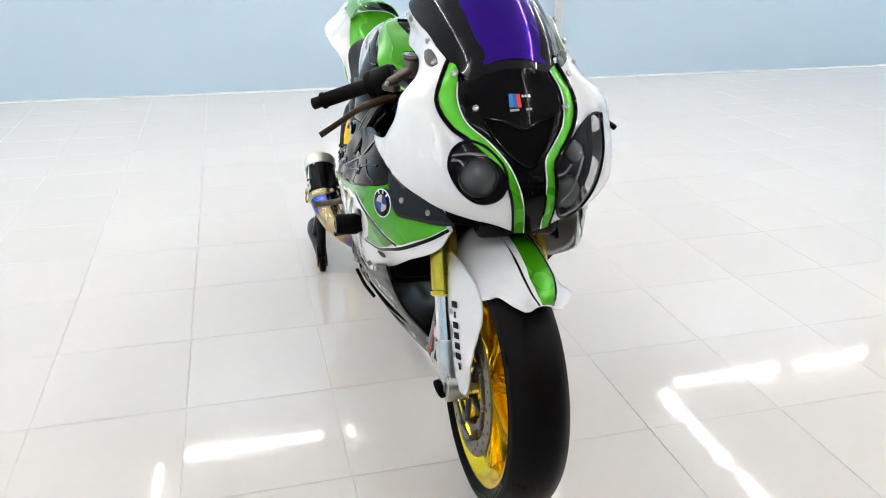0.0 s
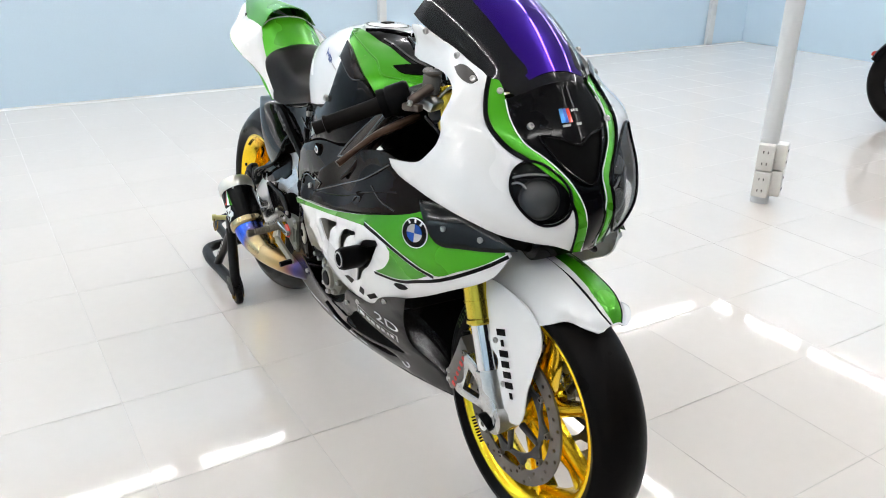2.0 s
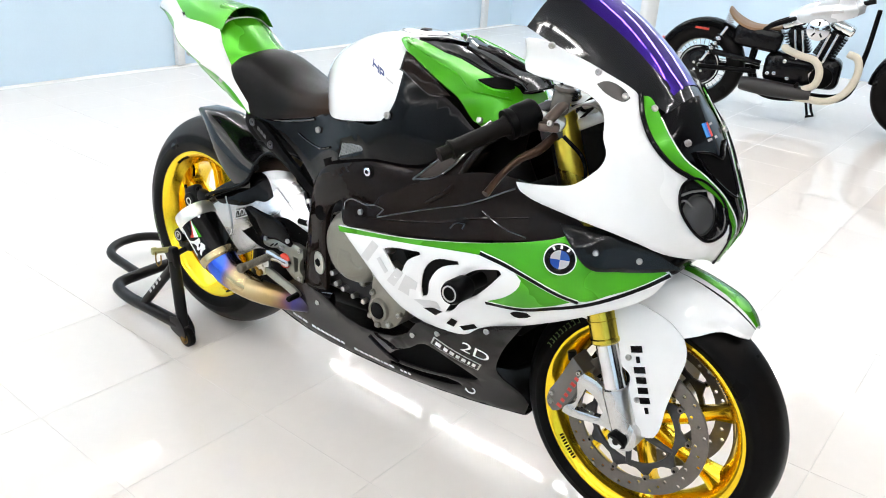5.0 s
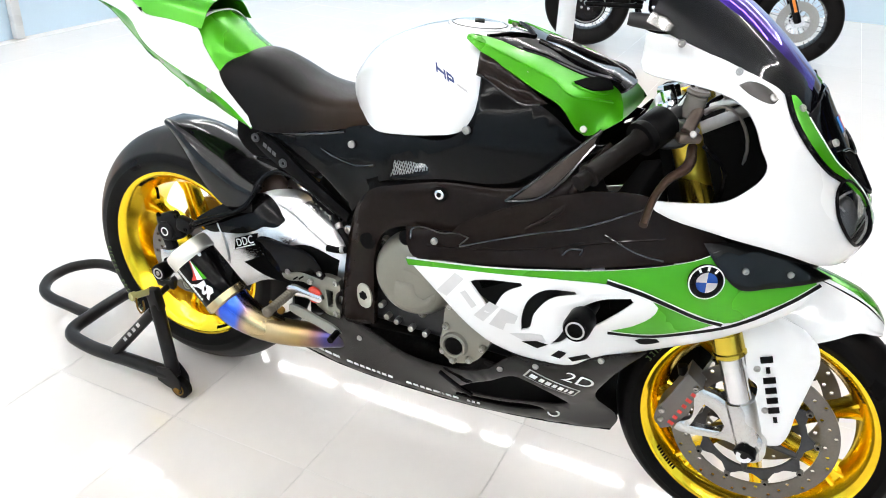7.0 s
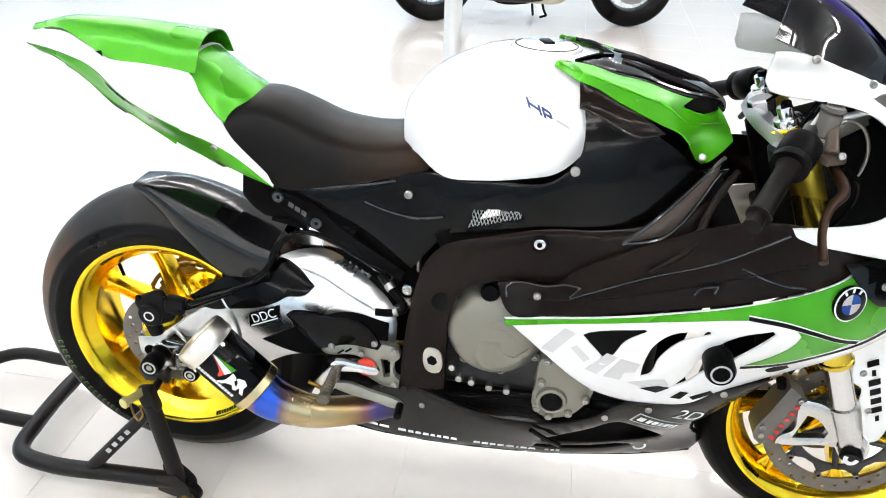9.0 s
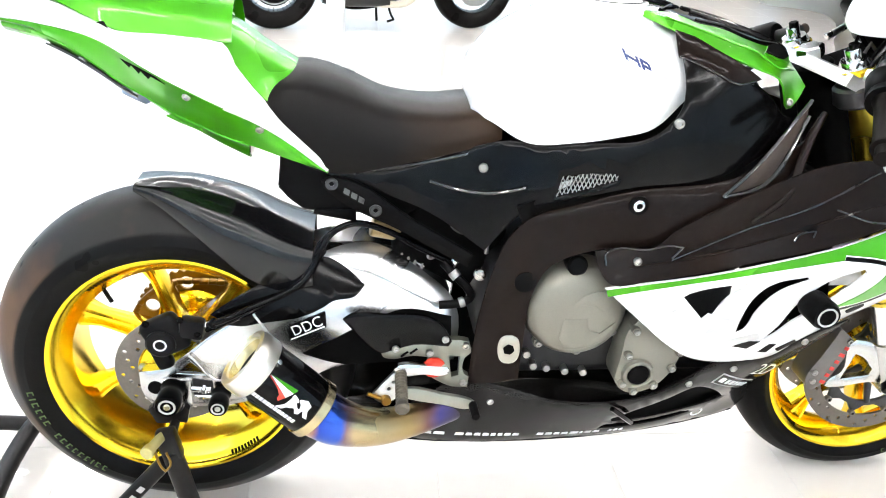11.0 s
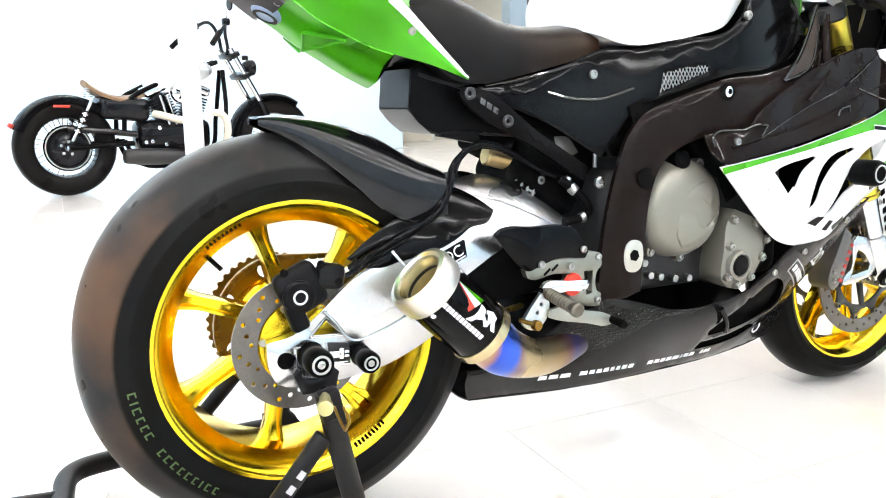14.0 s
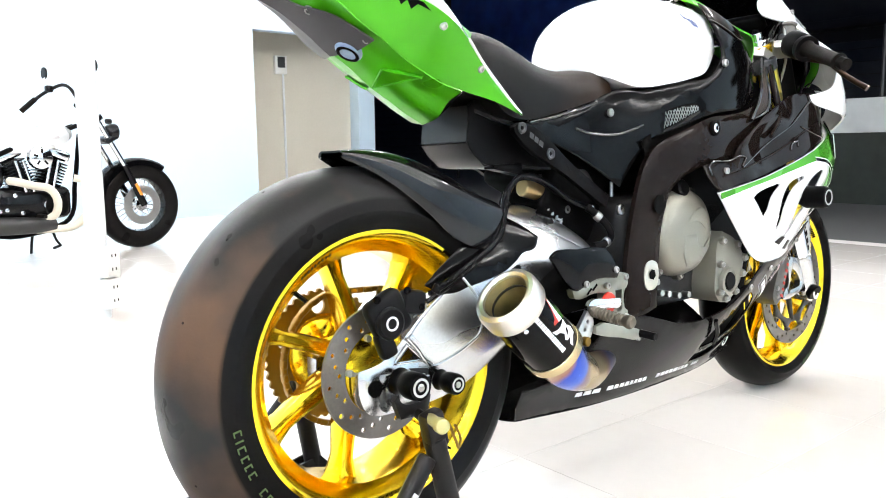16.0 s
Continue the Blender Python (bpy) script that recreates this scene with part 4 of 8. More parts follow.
HUG = [
    (-0.050, [(-0.046, 0.682), (-0.047, 0.684), (-0.046, 0.687), (-0.024, 0.689), (0, 0.689)]),
    (-0.012, [(-0.066, 0.664), (-0.067, 0.668), (-0.065, 0.682), (-0.034, 0.690), (0, 0.692)]),
    (0.034, [(-0.090, 0.632), (-0.092, 0.642), (-0.089, 0.666), (-0.060, 0.683), (0, 0.688)]),
    (0.086, [(-0.108, 0.588), (-0.111, 0.604), (-0.106, 0.642), (-0.072, 0.667), (0, 0.674)]),
    (0.140, [(-0.114, 0.540), (-0.118, 0.570), (-0.112, 0.620), (-0.076, 0.646), (0, 0.654)]),
    (0.200, [(-0.118, 0.520), (-0.121, 0.552), (-0.113, 0.598), (-0.076, 0.614), (0, 0.620)]),
    (0.244, [(-0.117, 0.530), (-0.118, 0.552), (-0.112, 0.584), (-0.074, 0.597), (0, 0.600)]),
]
hugger = part("hugger", skin(HUG, 4, 3, -0.003), carbon("lacquered_carbon", (0.0035, 0.0035, 0.004), (0.0048, 0.0048, 0.0053), 0.09, 0.0, gloss=0.36), bike, "glossy carbon rear hugger")
for s in (-1, 1):
    part("edge", tube([(x, -s * h[2][0], h[2][1] + 0.0006) for x, h in HUG[:6]], 0.0026, 8), EDGE, hugger)
    part("edge", tube([(x, -s * h[0][0], h[0][1]) for x, h in HUG], 0.0024, 8), EDGE, hugger)

# ---- exhaust ----
CAN0, CAN1 = Vector((0.143, -0.238, 0.450)), Vector((0.2505, -0.236, 0.3485))
d = (CAN1 - CAN0)
can = part("silencer", lathe([(0.038, 0.055), (0.047, 0.012), (0.050, 0.014), (0.0518, 0.022), (0.052, d.length - 0.012), (0.047, d.length), (0.0, d.length)], 48, CAN0, d), CARBON, bike, "short black silencer with heat blued titanium pipe")
part("end_cap", lathe([(0.0395, -0.004), (0.0405, -0.010), (0.046, -0.013), (0.0525, -0.011), (0.0555, -0.002), (0.0555, 0.022), (0.053, 0.026), (0.047, 0.026)], 48, CAN0, d), surface("brushed_end_cap", (0.80, 0.77, 0.70), 0.36, 1.0), can, "polished round silencer outlet")
part("outlet", lathe([(0.0, 0.066), (0.030, 0.062)], 32, CAN0, d), HOLE, can)
part("liner", lathe([(0.029, 0.064), (0.031, 0.030), (0.035, 0.012), (0.0395, -0.006)], 36, CAN0, d), surface("straw_outlet_liner", (0.66, 0.58, 0.36), 0.32, 1.0, 0, 0.2, 60), can, "straw coloured outlet liner")
part("groove", lathe([(0.0352, 0.008), (0.0362, 0.013), (0.0345, 0.013), (0.0340, 0.008)], 36, CAN0, d, close=True), DARKMETAL, can)
e1 = d.normalized()
part("collar", lathe([(0.049, d.length - 0.018), (0.0535, d.length - 0.016), (0.0535, d.length + 0.000), (0.046, d.length + 0.005)], 48, CAN0, d), surface("straw_titanium_collar", (0.56, 0.46, 0.26), 0.3, 1.0, 0, 0.12, 60), can, "straw coloured titanium collar")
part("link_pipe", tube([tuple(CAN1 - e1 * 0.01), tuple(CAN1 + e1 * 0.015), (0.285, -0.229, 0.318), (0.350, -0.210, 0.288), (0.42, -0.172, 0.272), (0.49, -0.135, 0.272), (0.56, -0.10, 0.28)], [0.046, 0.044, 0.042, 0.034, 0.031, 0.030, 0.030], 32, 8), TITAN, can, "heat blued titanium link pipe")
for ang in (-62, 40):
    q = (Matrix.Rotation(radians(ang), 3, e1) @ (Vector((0, -1, 0)) - e1 * e1.dot(Vector((0, -1, 0)))).normalized())
    part("cap_bolt", rod(tuple(CAN0 + e1 * 0.030 + q * 0.050), tuple(CAN0 + e1 * 0.030 + q * 0.0545), 0.0045, 10), CHROME, can)


def can_mark(shape, material, name="marking", lift=0.0):
    """A decal on the can: corners as (metres along it, degrees round)."""
    u = (Vector((0, -1, 0)) - e1 * e1.dot(Vector((0, -1, 0)))).normalized()
    v = e1.cross(u)

    def place(a, b):
        t = b / 0.0521
        return tuple(CAN0 + e1 * a + 0.0521 * (math.cos(t) * u + math.sin(t) * v))

    place.out = 1
    pts = [(a, radians(b) * 0.0521) for a, b in shape]
    p = np.array(place(*pts[0]))
    nrm = np.cross(np.array(place(pts[0][0] + 1e-3, pts[0][1])) - p, np.array(place(pts[0][0], pts[0][1] + 1e-3)) - p)
    axis_p = np.array(CAN0 + e1 * pts[0][0])
    place.out = 1 if nrm @ (p - axis_p) > 0 else -1
    part(name, sheet(pts, place, 0.0006, 0.008, 0, lift=0.0004 + lift, n=1), material, can)


can_mark([(0.027, -34), (0.066, -4), (0.072, -17)], RED)
can_mark([(0.028, -35), (0.072, -17), (0.079, -30)], BARWHITE)
can_mark([(0.029, -36), (0.079, -30), (0.083, -40)], GREEN)
can_mark([(0.070, 8), (0.082, -31), (0.092, -28), (0.108, -8), (0.100, -5), (0.096, -10), (0.084, -3), (0.080, 5)], BARWHITE)
can_mark([(0.102, -2), (0.095, -29), (0.108, -35), (0.118, -30), (0.117, -20), (0.125, -6), (0.117, -5), (0.110, -16), (0.108, -5)], BARWHITE)
for k in range(12):
    a = 0.027 + k * 0.0074
    can_mark([(a, 9), (a + 0.0056, 9), (a + 0.0056, 18), (a, 18)], BARWHITE)

# ---- bodywork ----
SEAT = [
    (0.172, [(-0.128, 0.836), (-0.130, 0.848), (-0.108, 0.864), (-0.060, 0.878), (0, 0.882)]),
    (0.198, [(-0.136, 0.800), (-0.138, 0.830), (-0.118, 0.868), (-0.064, 0.888), (0, 0.894)]),
    (0.240, [(-0.136, 0.752), (-0.138, 0.800), (-0.118, 0.866), (-0.064, 0.892), (0, 0.899)]),
    (0.300, [(-0.132, 0.740), (-0.134, 0.785), (-0.118, 0.846), (-0.062, 0.875), (0, 0.882)]),
    (0.365, [(-0.127, 0.750), (-0.128, 0.782), (-0.112, 0.826), (-0.060, 0.848), (0, 0.853)]),
    (0.445, [(-0.124, 0.768), (-0.124, 0.793), (-0.107, 0.822), (-0.058, 0.838), (0, 0.842)]),
    (0.515, [(-0.120, 0.786), (-0.119, 0.806), (-0.100, 0.832), (-0.056, 0.844), (0, 0.847)]),
    (0.556, [(-0.112, 0.798), (-0.108, 0.812), (-0.088, 0.836), (-0.050, 0.848), (0, 0.851)]),
]
part("seat", skin(SEAT, 5, 4, 0, 2), VINYL, bike, "black vinyl rider seat")

TANK = [
    (0.505, [(-0.075, 0.835), (-0.082, 0.858), (-0.080, 0.885), (-0.050, 0.908), (0, 0.914)]),
    (0.535, [(-0.112, 0.828), (-0.115, 0.872), (-0.102, 0.915), (-0.058, 0.944), (0, 0.950)]),
    (0.590, [(-0.158, 0.806), (-0.160, 0.870), (-0.138, 0.938), (-0.076, 0.976), (0, 0.985)]),
    (0.660, [(-0.176, 0.813), (-0.178, 0.880), (-0.156, 0.955), (-0.088, 0.998), (0, 1.008)]),
    (0.730, [(-0.182, 0.826), (-0.184, 0.888), (-0.160, 0.962), (-0.090, 1.002), (0, 1.012)]),
    (0.785, [(-0.182, 0.842), (-0.182, 0.895), (-0.156, 0.966), (-0.088, 1.000), (0, 1.010)]),
    (0.835, [(-0.172, 0.890), (-0.168, 0.920), (-0.145, 0.968), (-0.082, 0.995), (0, 1.004)]),
]
tank = part("fuel_tank", skin(TANK, 5, 4, 0, 2), WHITE, bike, "gloss white fuel tank")
cap = part("filler_cap", lathe([(0.0, 0.010), (0.045, 0.010), (0.052, 0.006), (0.062, 0.005), (0.064, 0.0), (0.064, -0.01), (0, -0.01)], 40, (0.742, 0, 1.0085), (0.02, 0, 1)), WHITE, tank, "round white fuel cap with a dark ring")
part("ring", lathe([(0.0535, 0.0058), (0.0535, 0.0066), (0.0565, 0.0064), (0.0565, 0.0055)], 40, (0.742, 0, 1.0085), (0.02, 0, 1), close=True), SATIN, cap)
part("lock", block((0.020, 0.034, 0.005), (0.742, 0, 1.0195), (0, 0, 20), 0.002), SATIN, cap)
for s in (-1, 1):
    tp = on_mesh(tank, s)
    for strokes, colour in (((((0.000, 0.004), (0.000, 0.020)), ((0.000, 0.012), (0.021, 0.012)), ((0.021, 0.004), (0.021, 0.020)), ((0.028, 0.004), (0.028, 0.020)), ((0.028, 0.0188), (0.041, 0.0188)), ((0.041, 0.020), (0.041, 0.010)), ((0.028, 0.0112), (0.041, 0.0112))), NAVY), ((((0.050, 0.012), (0.072, 0.012)),), BARGREY)):
        for (a0, b0), (a1, b1) in strokes:
            d = np.array((a1 - a0, b1 - b0))
            d = d / np.linalg.norm(d) * 0.0023
            quad = [(a0 - d[1], b0 + d[0]), (a1 - d[1], b1 + d[0]), (a1 + d[1], b1 - d[0]), (a0 + d[1], b0 - d[0])]
            part("mark", sheet([(0.725 + 0.97 * a - 0.44 * (b - 0.012), 0.953 - 0.46 * a + 0.97 * (b - 0.012)) for a, b in quad], tp, 0.0006, 0.01, 0, lift=0.001, n=1), colour, tank)

# airbox cover: green sides, carbon middle
# sections of a green side: lower edge, shoulder, upper edge
SIDE = [((0.761, -0.116, 1.004), (0.763, -0.112, 1.011), (0.776, -0.100, 1.012)),
        ((0.798, -0.142, 0.991), (0.792, -0.130, 1.005), (0.824, -0.100, 1.006)),
        ((0.855, -0.158, 0.971), (0.858, -0.138, 0.987), (0.863, -0.092, 0.993)),
        ((0.901, -0.168, 0.953), (0.908, -0.140, 0.972), (0.911, -0.088, 0.984)),
        ((0.938, -0.177, 0.941), (0.946, -0.142, 0.960), (0.952, -0.084, 0.970)),
        ((0.974, -0.182, 0.928), (0.984, -0.150, 0.938), (0.986, -0.080, 0.960)),
        ((1.018, -0.152, 0.872), (1.016, -0.122, 0.931), (1.024, -0.074, 0.953)),
        ((1.049, -0.124, 0.883), (1.046, -0.090, 0.923), (1.042, -0.065, 0.944)),
        ((1.070, -0.100, 0.898), (1.064, -0.080, 0.914), (1.052, -0.060, 0.933))]
TOP = [r[2] for r in SIDE]


def air_top(a, b):
    """The dark middle between the green sides, arched a little."""
    z = float(np.interp(a, [p[0] for p in TOP], [p[2] for p in TOP]))
    return (a, b, z + 0.010 * (1 - min(abs(b) / 0.1, 1) ** 2) - 0.001)


air_top.out = 1
rim = [(0.792, -0.098)] + [(p[0], p[1]) for p in TOP[1:]] + [(1.060, -0.030)]
air = part("airbox_cover", sheet(rim + [(1.062, 0)] + [(x, -y) for x, y in reversed(rim)] + [(0.858, 0)], air_top, 0.004, 0.02, 0.001, n=3), CARBON, bike, "black carbon airbox cover with green sides")
for s in (-1, 1):
    part("edge", tube([(p[0], s * (p[1] + 0.012), air_top(p[0], p[1] + 0.012)[2] + 0.001) for p in TOP[2:]], 0.003, 8), EDGE, air)
    part("rib", tube([(x, s * y, air_top(x, y)[2] + 0.0015) for x, y in ((0.875, 0.020), (0.93, 0.034), (1.00, 0.040), (1.045, 0.036))], [0.004, 0.006, 0.006, 0.003], 8), PAN, air)
    part("edge", tube([(x, s * y, air_top(x, y)[2] + 0.001) for x, y in ((0.858, 0.003), (0.830, 0.045), (0.795, 0.094))], 0.0035, 8), BLACK, air)
    flashes = [[(p[0], -s * p[1], p[2]) for p in r] for r in SIDE]
    fl = part("side_flash", loft(flashes, 4, 6, 0.003), GREEN, air, "green painted side band")
    part("crease", tube([(p[1][0], -s * (p[1][1] - 0.001), p[1][2] + 0.0005) for p in SIDE[1:8]], 0.0022, 8), GREEN, fl)
    w_side = field([(p[0], p[2], -p[1]) for r in SIDE for p in r], 1e-5)
    part("slot", sheet([(0.975, 0.953), (1.006, 0.958), (1.030, 0.952), (1.038, 0.941), (1.009, 0.942)], side_place(w_side, s), 0.004, 0.012, 0, lift=0.0045, n=2), HOLE, air)
    part("slot_rim", tube([(x, s * (w_side(x, z) + 0.003), z) for x, z in [(0.975, 0.953), (1.006, 0.958), (1.030, 0.952), (1.038, 0.941), (1.009, 0.942)]], 0.0022, 8, 3, True), GREEN, fl)
    for q in ((0.778, 1.004, 0.113), (0.897, 0.962, 0.150), (1.015, 0.884, 0.156)):
        bolt((q[0], s * q[2], q[1]), 0.0065, (0.1, s, 0.4), air)
part("nose_piece", loft([[(SIDE[8][k][0], -t * SIDE[8][k][1], SIDE[8][k][2] - 0.004 * (1 - t * t)) for k in range(3)] for t in (-1, -0.5, 0, 0.5, 1)], 4, 4, 0.003), GREEN, air)

W_COVER = field([(0.27, 0.735, 0.124), (0.35, 0.704, 0.122), (0.525, 0.756, 0.118), (0.564, 0.808, 0.140), (0.608, 0.803, 0.160), (0.69, 0.815, 0.182), (0.767, 0.832, 0.198), (0.786, 0.850, 0.203), (0.806, 0.876, 0.206), (0.813, 0.911, 0.205), (0.806, 0.938, 0.190), (0.796, 0.955, 0.168), (0.800, 0.985, 0.136),
                 (0.860, 0.962, 0.160), (0.911, 0.926, 0.192), (0.970, 0.905, 0.178), (1.02, 0.862, 0.146), (1.06, 0.855, 0.146), (0.90, 0.767, 0.203), (0.769, 0.745, 0.205), (0.62, 0.711, 0.190), (0.53, 0.61, 0.150), (0.56, 0.66, 0.160), (0.45, 0.66, 0.128), (0.93, 0.86, 0.196)], 3e-3)
COVER = [(0.265, 0.737), (0.390, 0.745), (0.470, 0.772), (0.558, 0.803), (0.608, 0.803), (0.700, 0.818), (0.767, 0.829), (0.806, 0.860), (0.821, 0.893), (0.812, 0.985), (0.900, 0.940), (0.970, 0.900), (1.020, 0.860), (1.066, 0.862), (1.056, 0.848), (0.990, 0.805), (0.902, 0.770), (0.771, 0.753), (0.667, 0.722), (0.600, 0.695), (0.566, 0.655), (0.535, 0.612), (0.440, 0.672), (0.349, 0.708)]
GRILL = [[(0.640, 0.722), (0.648, 0.758), (0.690, 0.768), (0.730, 0.772), (0.738, 0.762), (0.690, 0.742)]]
W_SPAR = field([(0.577, 0.661, 0.190), (0.523, 0.35, 0.178), (0.61, 0.37, 0.186), (0.614, 0.55, 0.198), (0.7, 0.637, 0.214), (0.867, 0.675, 0.224), (1.057, 0.832, 0.180), (0.77, 0.74, 0.2095), (0.55, 0.5, 0.182), (0.95, 0.76, 0.214), (0.90, 0.755, 0.210)])
SPAR = [(0.771, 0.747), (0.667, 0.716), (0.603, 0.690), (0.570, 0.652), (0.550, 0.595), (0.536, 0.524), (0.526, 0.440), (0.521, 0.349), (0.570, 0.354), (0.612, 0.366), (0.612, 0.460), (0.616, 0.547), (0.640, 0.606), (0.703, 0.640), (0.800, 0.655), (0.867, 0.672), (0.940, 0.700), (0.985, 0.735), (1.062, 0.834), (0.990, 0.798), (0.902, 0.763)]
W_LOW = field([(0.828, 0.687, 0.239), (0.90, 0.728, 0.236), (0.998, 0.775, 0.231), (0.71, 0.63, 0.236), (0.774, 0.635, 0.237), (0.735, 0.597, 0.252), (0.92, 0.69, 0.229), (0.92, 0.622, 0.252), (1.08, 0.775, 0.222), (1.21, 0.795, 0.215), (1.16, 0.684, 0.246), (1.30, 0.735, 0.188), (1.05, 0.70, 0.238), (1.25, 0.76, 0.205)])
LOWC = [(0.704, 0.648), (0.755, 0.655), (0.803, 0.660), (0.828, 0.687), (0.900, 0.728), (0.998, 0.775), (1.079, 0.800), (1.150, 0.808), (1.215, 0.797), (1.262, 0.770), (1.310, 0.735), (1.260, 0.712), (1.159, 0.688), (1.040, 0.655), (0.921, 0.627), (0.800, 0.606), (0.735, 0.598), (0.716, 0.615)]
W_FAIR = field([(0.725, 0.592, 0.256), (0.80, 0.53, 0.248), (0.862, 0.466, 0.238), (0.92, 0.622, 0.254), (0.90, 0.53, 0.254), (1.0, 0.421, 0.218), (1.07, 0.432, 0.214), (1.04, 0.52, 0.246), (1.16, 0.684, 0.248), (1.172, 0.625, 0.257),
                (1.2, 0.52, 0.206), (1.276, 0.685, 0.224), (1.23, 0.60, 0.236), (1.34, 0.57, 0.182), (1.33, 0.66, 0.205), (1.43, 0.63, 0.143), (1.457, 0.68, 0.127), (1.31, 0.74, 0.186), (1.40, 0.735, 0.140)])
FAIR = [(0.722, 0.592), (0.800, 0.602), (0.921, 0.622), (1.040, 0.651), (1.159, 0.684), (1.250, 0.712), (1.310, 0.738), (1.380, 0.738), (1.425, 0.712), (1.458, 0.680), (1.432, 0.630), (1.340, 0.570), (1.240, 0.515), (1.193, 0.493), (1.112, 0.460), (1.071, 0.430), (1.000, 0.420), (0.910, 0.437), (0.862, 0.466), (0.800, 0.520)]
GILLS = [[(0.859, 0.576), (0.872, 0.584), (0.962, 0.603), (0.966, 0.598), (0.932, 0.573), (0.913, 0.536), (0.904, 0.528)],
         [(0.981, 0.573), (1.008, 0.601), (1.066, 0.616), (1.070, 0.610), (1.022, 0.586), (0.994, 0.545), (0.985, 0.506), (0.970, 0.496), (0.970, 0.530)],
         [(1.085, 0.590), (1.116, 0.614), (1.165, 0.630), (1.172, 0.622), (1.148, 0.591), (1.108, 0.547), (1.073, 0.520), (1.045, 0.486), (1.029, 0.478), (1.047, 0.509), (1.062, 0.555)]]
GREEN_TOP = [(0.7225, 0.5915), (0.7275, 0.5790), (0.800, 0.5910), (0.854, 0.6005), (0.930, 0.6130), (1.040, 0.6340), (1.131, 0.6490), (1.180, 0.648), (1.221, 0.638), (1.275, 0.618), (1.322, 0.602), (1.370, 0.626), (1.416, 0.653), (1.450, 0.682), (1.420, 0.710), (1.380, 0.734), (1.312, 0.7375), (1.250, 0.7115), (1.159, 0.6836), (1.040, 0.6506), (0.921, 0.6216), (0.800, 0.6016)]
GREEN_LOW = [(1.135, 0.546), (1.178, 0.572), (1.208, 0.605), (1.213, 0.622), (1.200, 0.636), (1.240, 0.622), (1.308, 0.598), (1.262, 0.573), (1.205, 0.552)]
W_BELLY = field([(0.31, 0.19, 0.085), (0.31, 0.24, 0.125), (0.50, 0.357, 0.175), (0.50, 0.194, 0.125), (0.70, 0.31, 0.188), (0.76, 0.18, 0.115), (0.838, 0.335, 0.205), (1.0, 0.20, 0.085), (1.13, 0.167, 0.028), (1.14, 0.24, 0.060),
                 (1.02, 0.363, 0.190), (1.052, 0.418, 0.211), (1.167, 0.47, 0.202), (1.10, 0.33, 0.140), (0.95, 0.41, 0.222)])
BELLY = [(0.300, 0.177), (0.480, 0.176), (0.760, 0.174), (1.000, 0.166), (1.138, 0.166), (1.152, 0.215), (1.110, 0.310), (1.135, 0.385), (1.205, 0.500), (1.112, 0.464), (1.071, 0.434), (1.000, 0.423), (0.955, 0.420), (0.900, 0.362), (0.838, 0.333), (0.700, 0.318), (0.620, 0.340), (0.576, 0.352), (0.500, 0.357), (0.420, 0.300), (0.340, 0.252), (0.278, 0.246), (0.284, 0.212)]
BELLY_HOLES = [[(0.800, 0.208), (0.950, 0.208), (1.000, 0.222), (0.990, 0.232), (0.900, 0.228), (0.805, 0.225)],
               [(0.812, 0.252), (0.818, 0.240), (0.890, 0.242), (0.985, 0.252), (1.045, 0.262), (1.054, 0.270), (1.015, 0.315), (0.975, 0.345), (0.950, 0.352), (0.900, 0.318), (0.850, 0.286)]]


def strip(points, half, w, s, material, parent, lift, name="pinstripe"):
    """A narrow stripe along points, laid on a side."""
    line = [p[:2] for p in hermite(points, 6, False, 80)]
    left, right = [], []
    for i, p in enumerate(line):
        a, b = line[max(i - 1, 0)], line[min(i + 1, len(line) - 1)]
        t = (b - a) / (np.linalg.norm(b - a) + 1e-9)
        nrm = np.array((-t[1], t[0])) * half
        left.append(tuple(p + nrm))
        right.append(tuple(p - nrm))
    return part(name, sheet(left + right[::-1], side_place(w, s), 0.0008, 0.2, 0, lift=lift, n=1), material, parent)


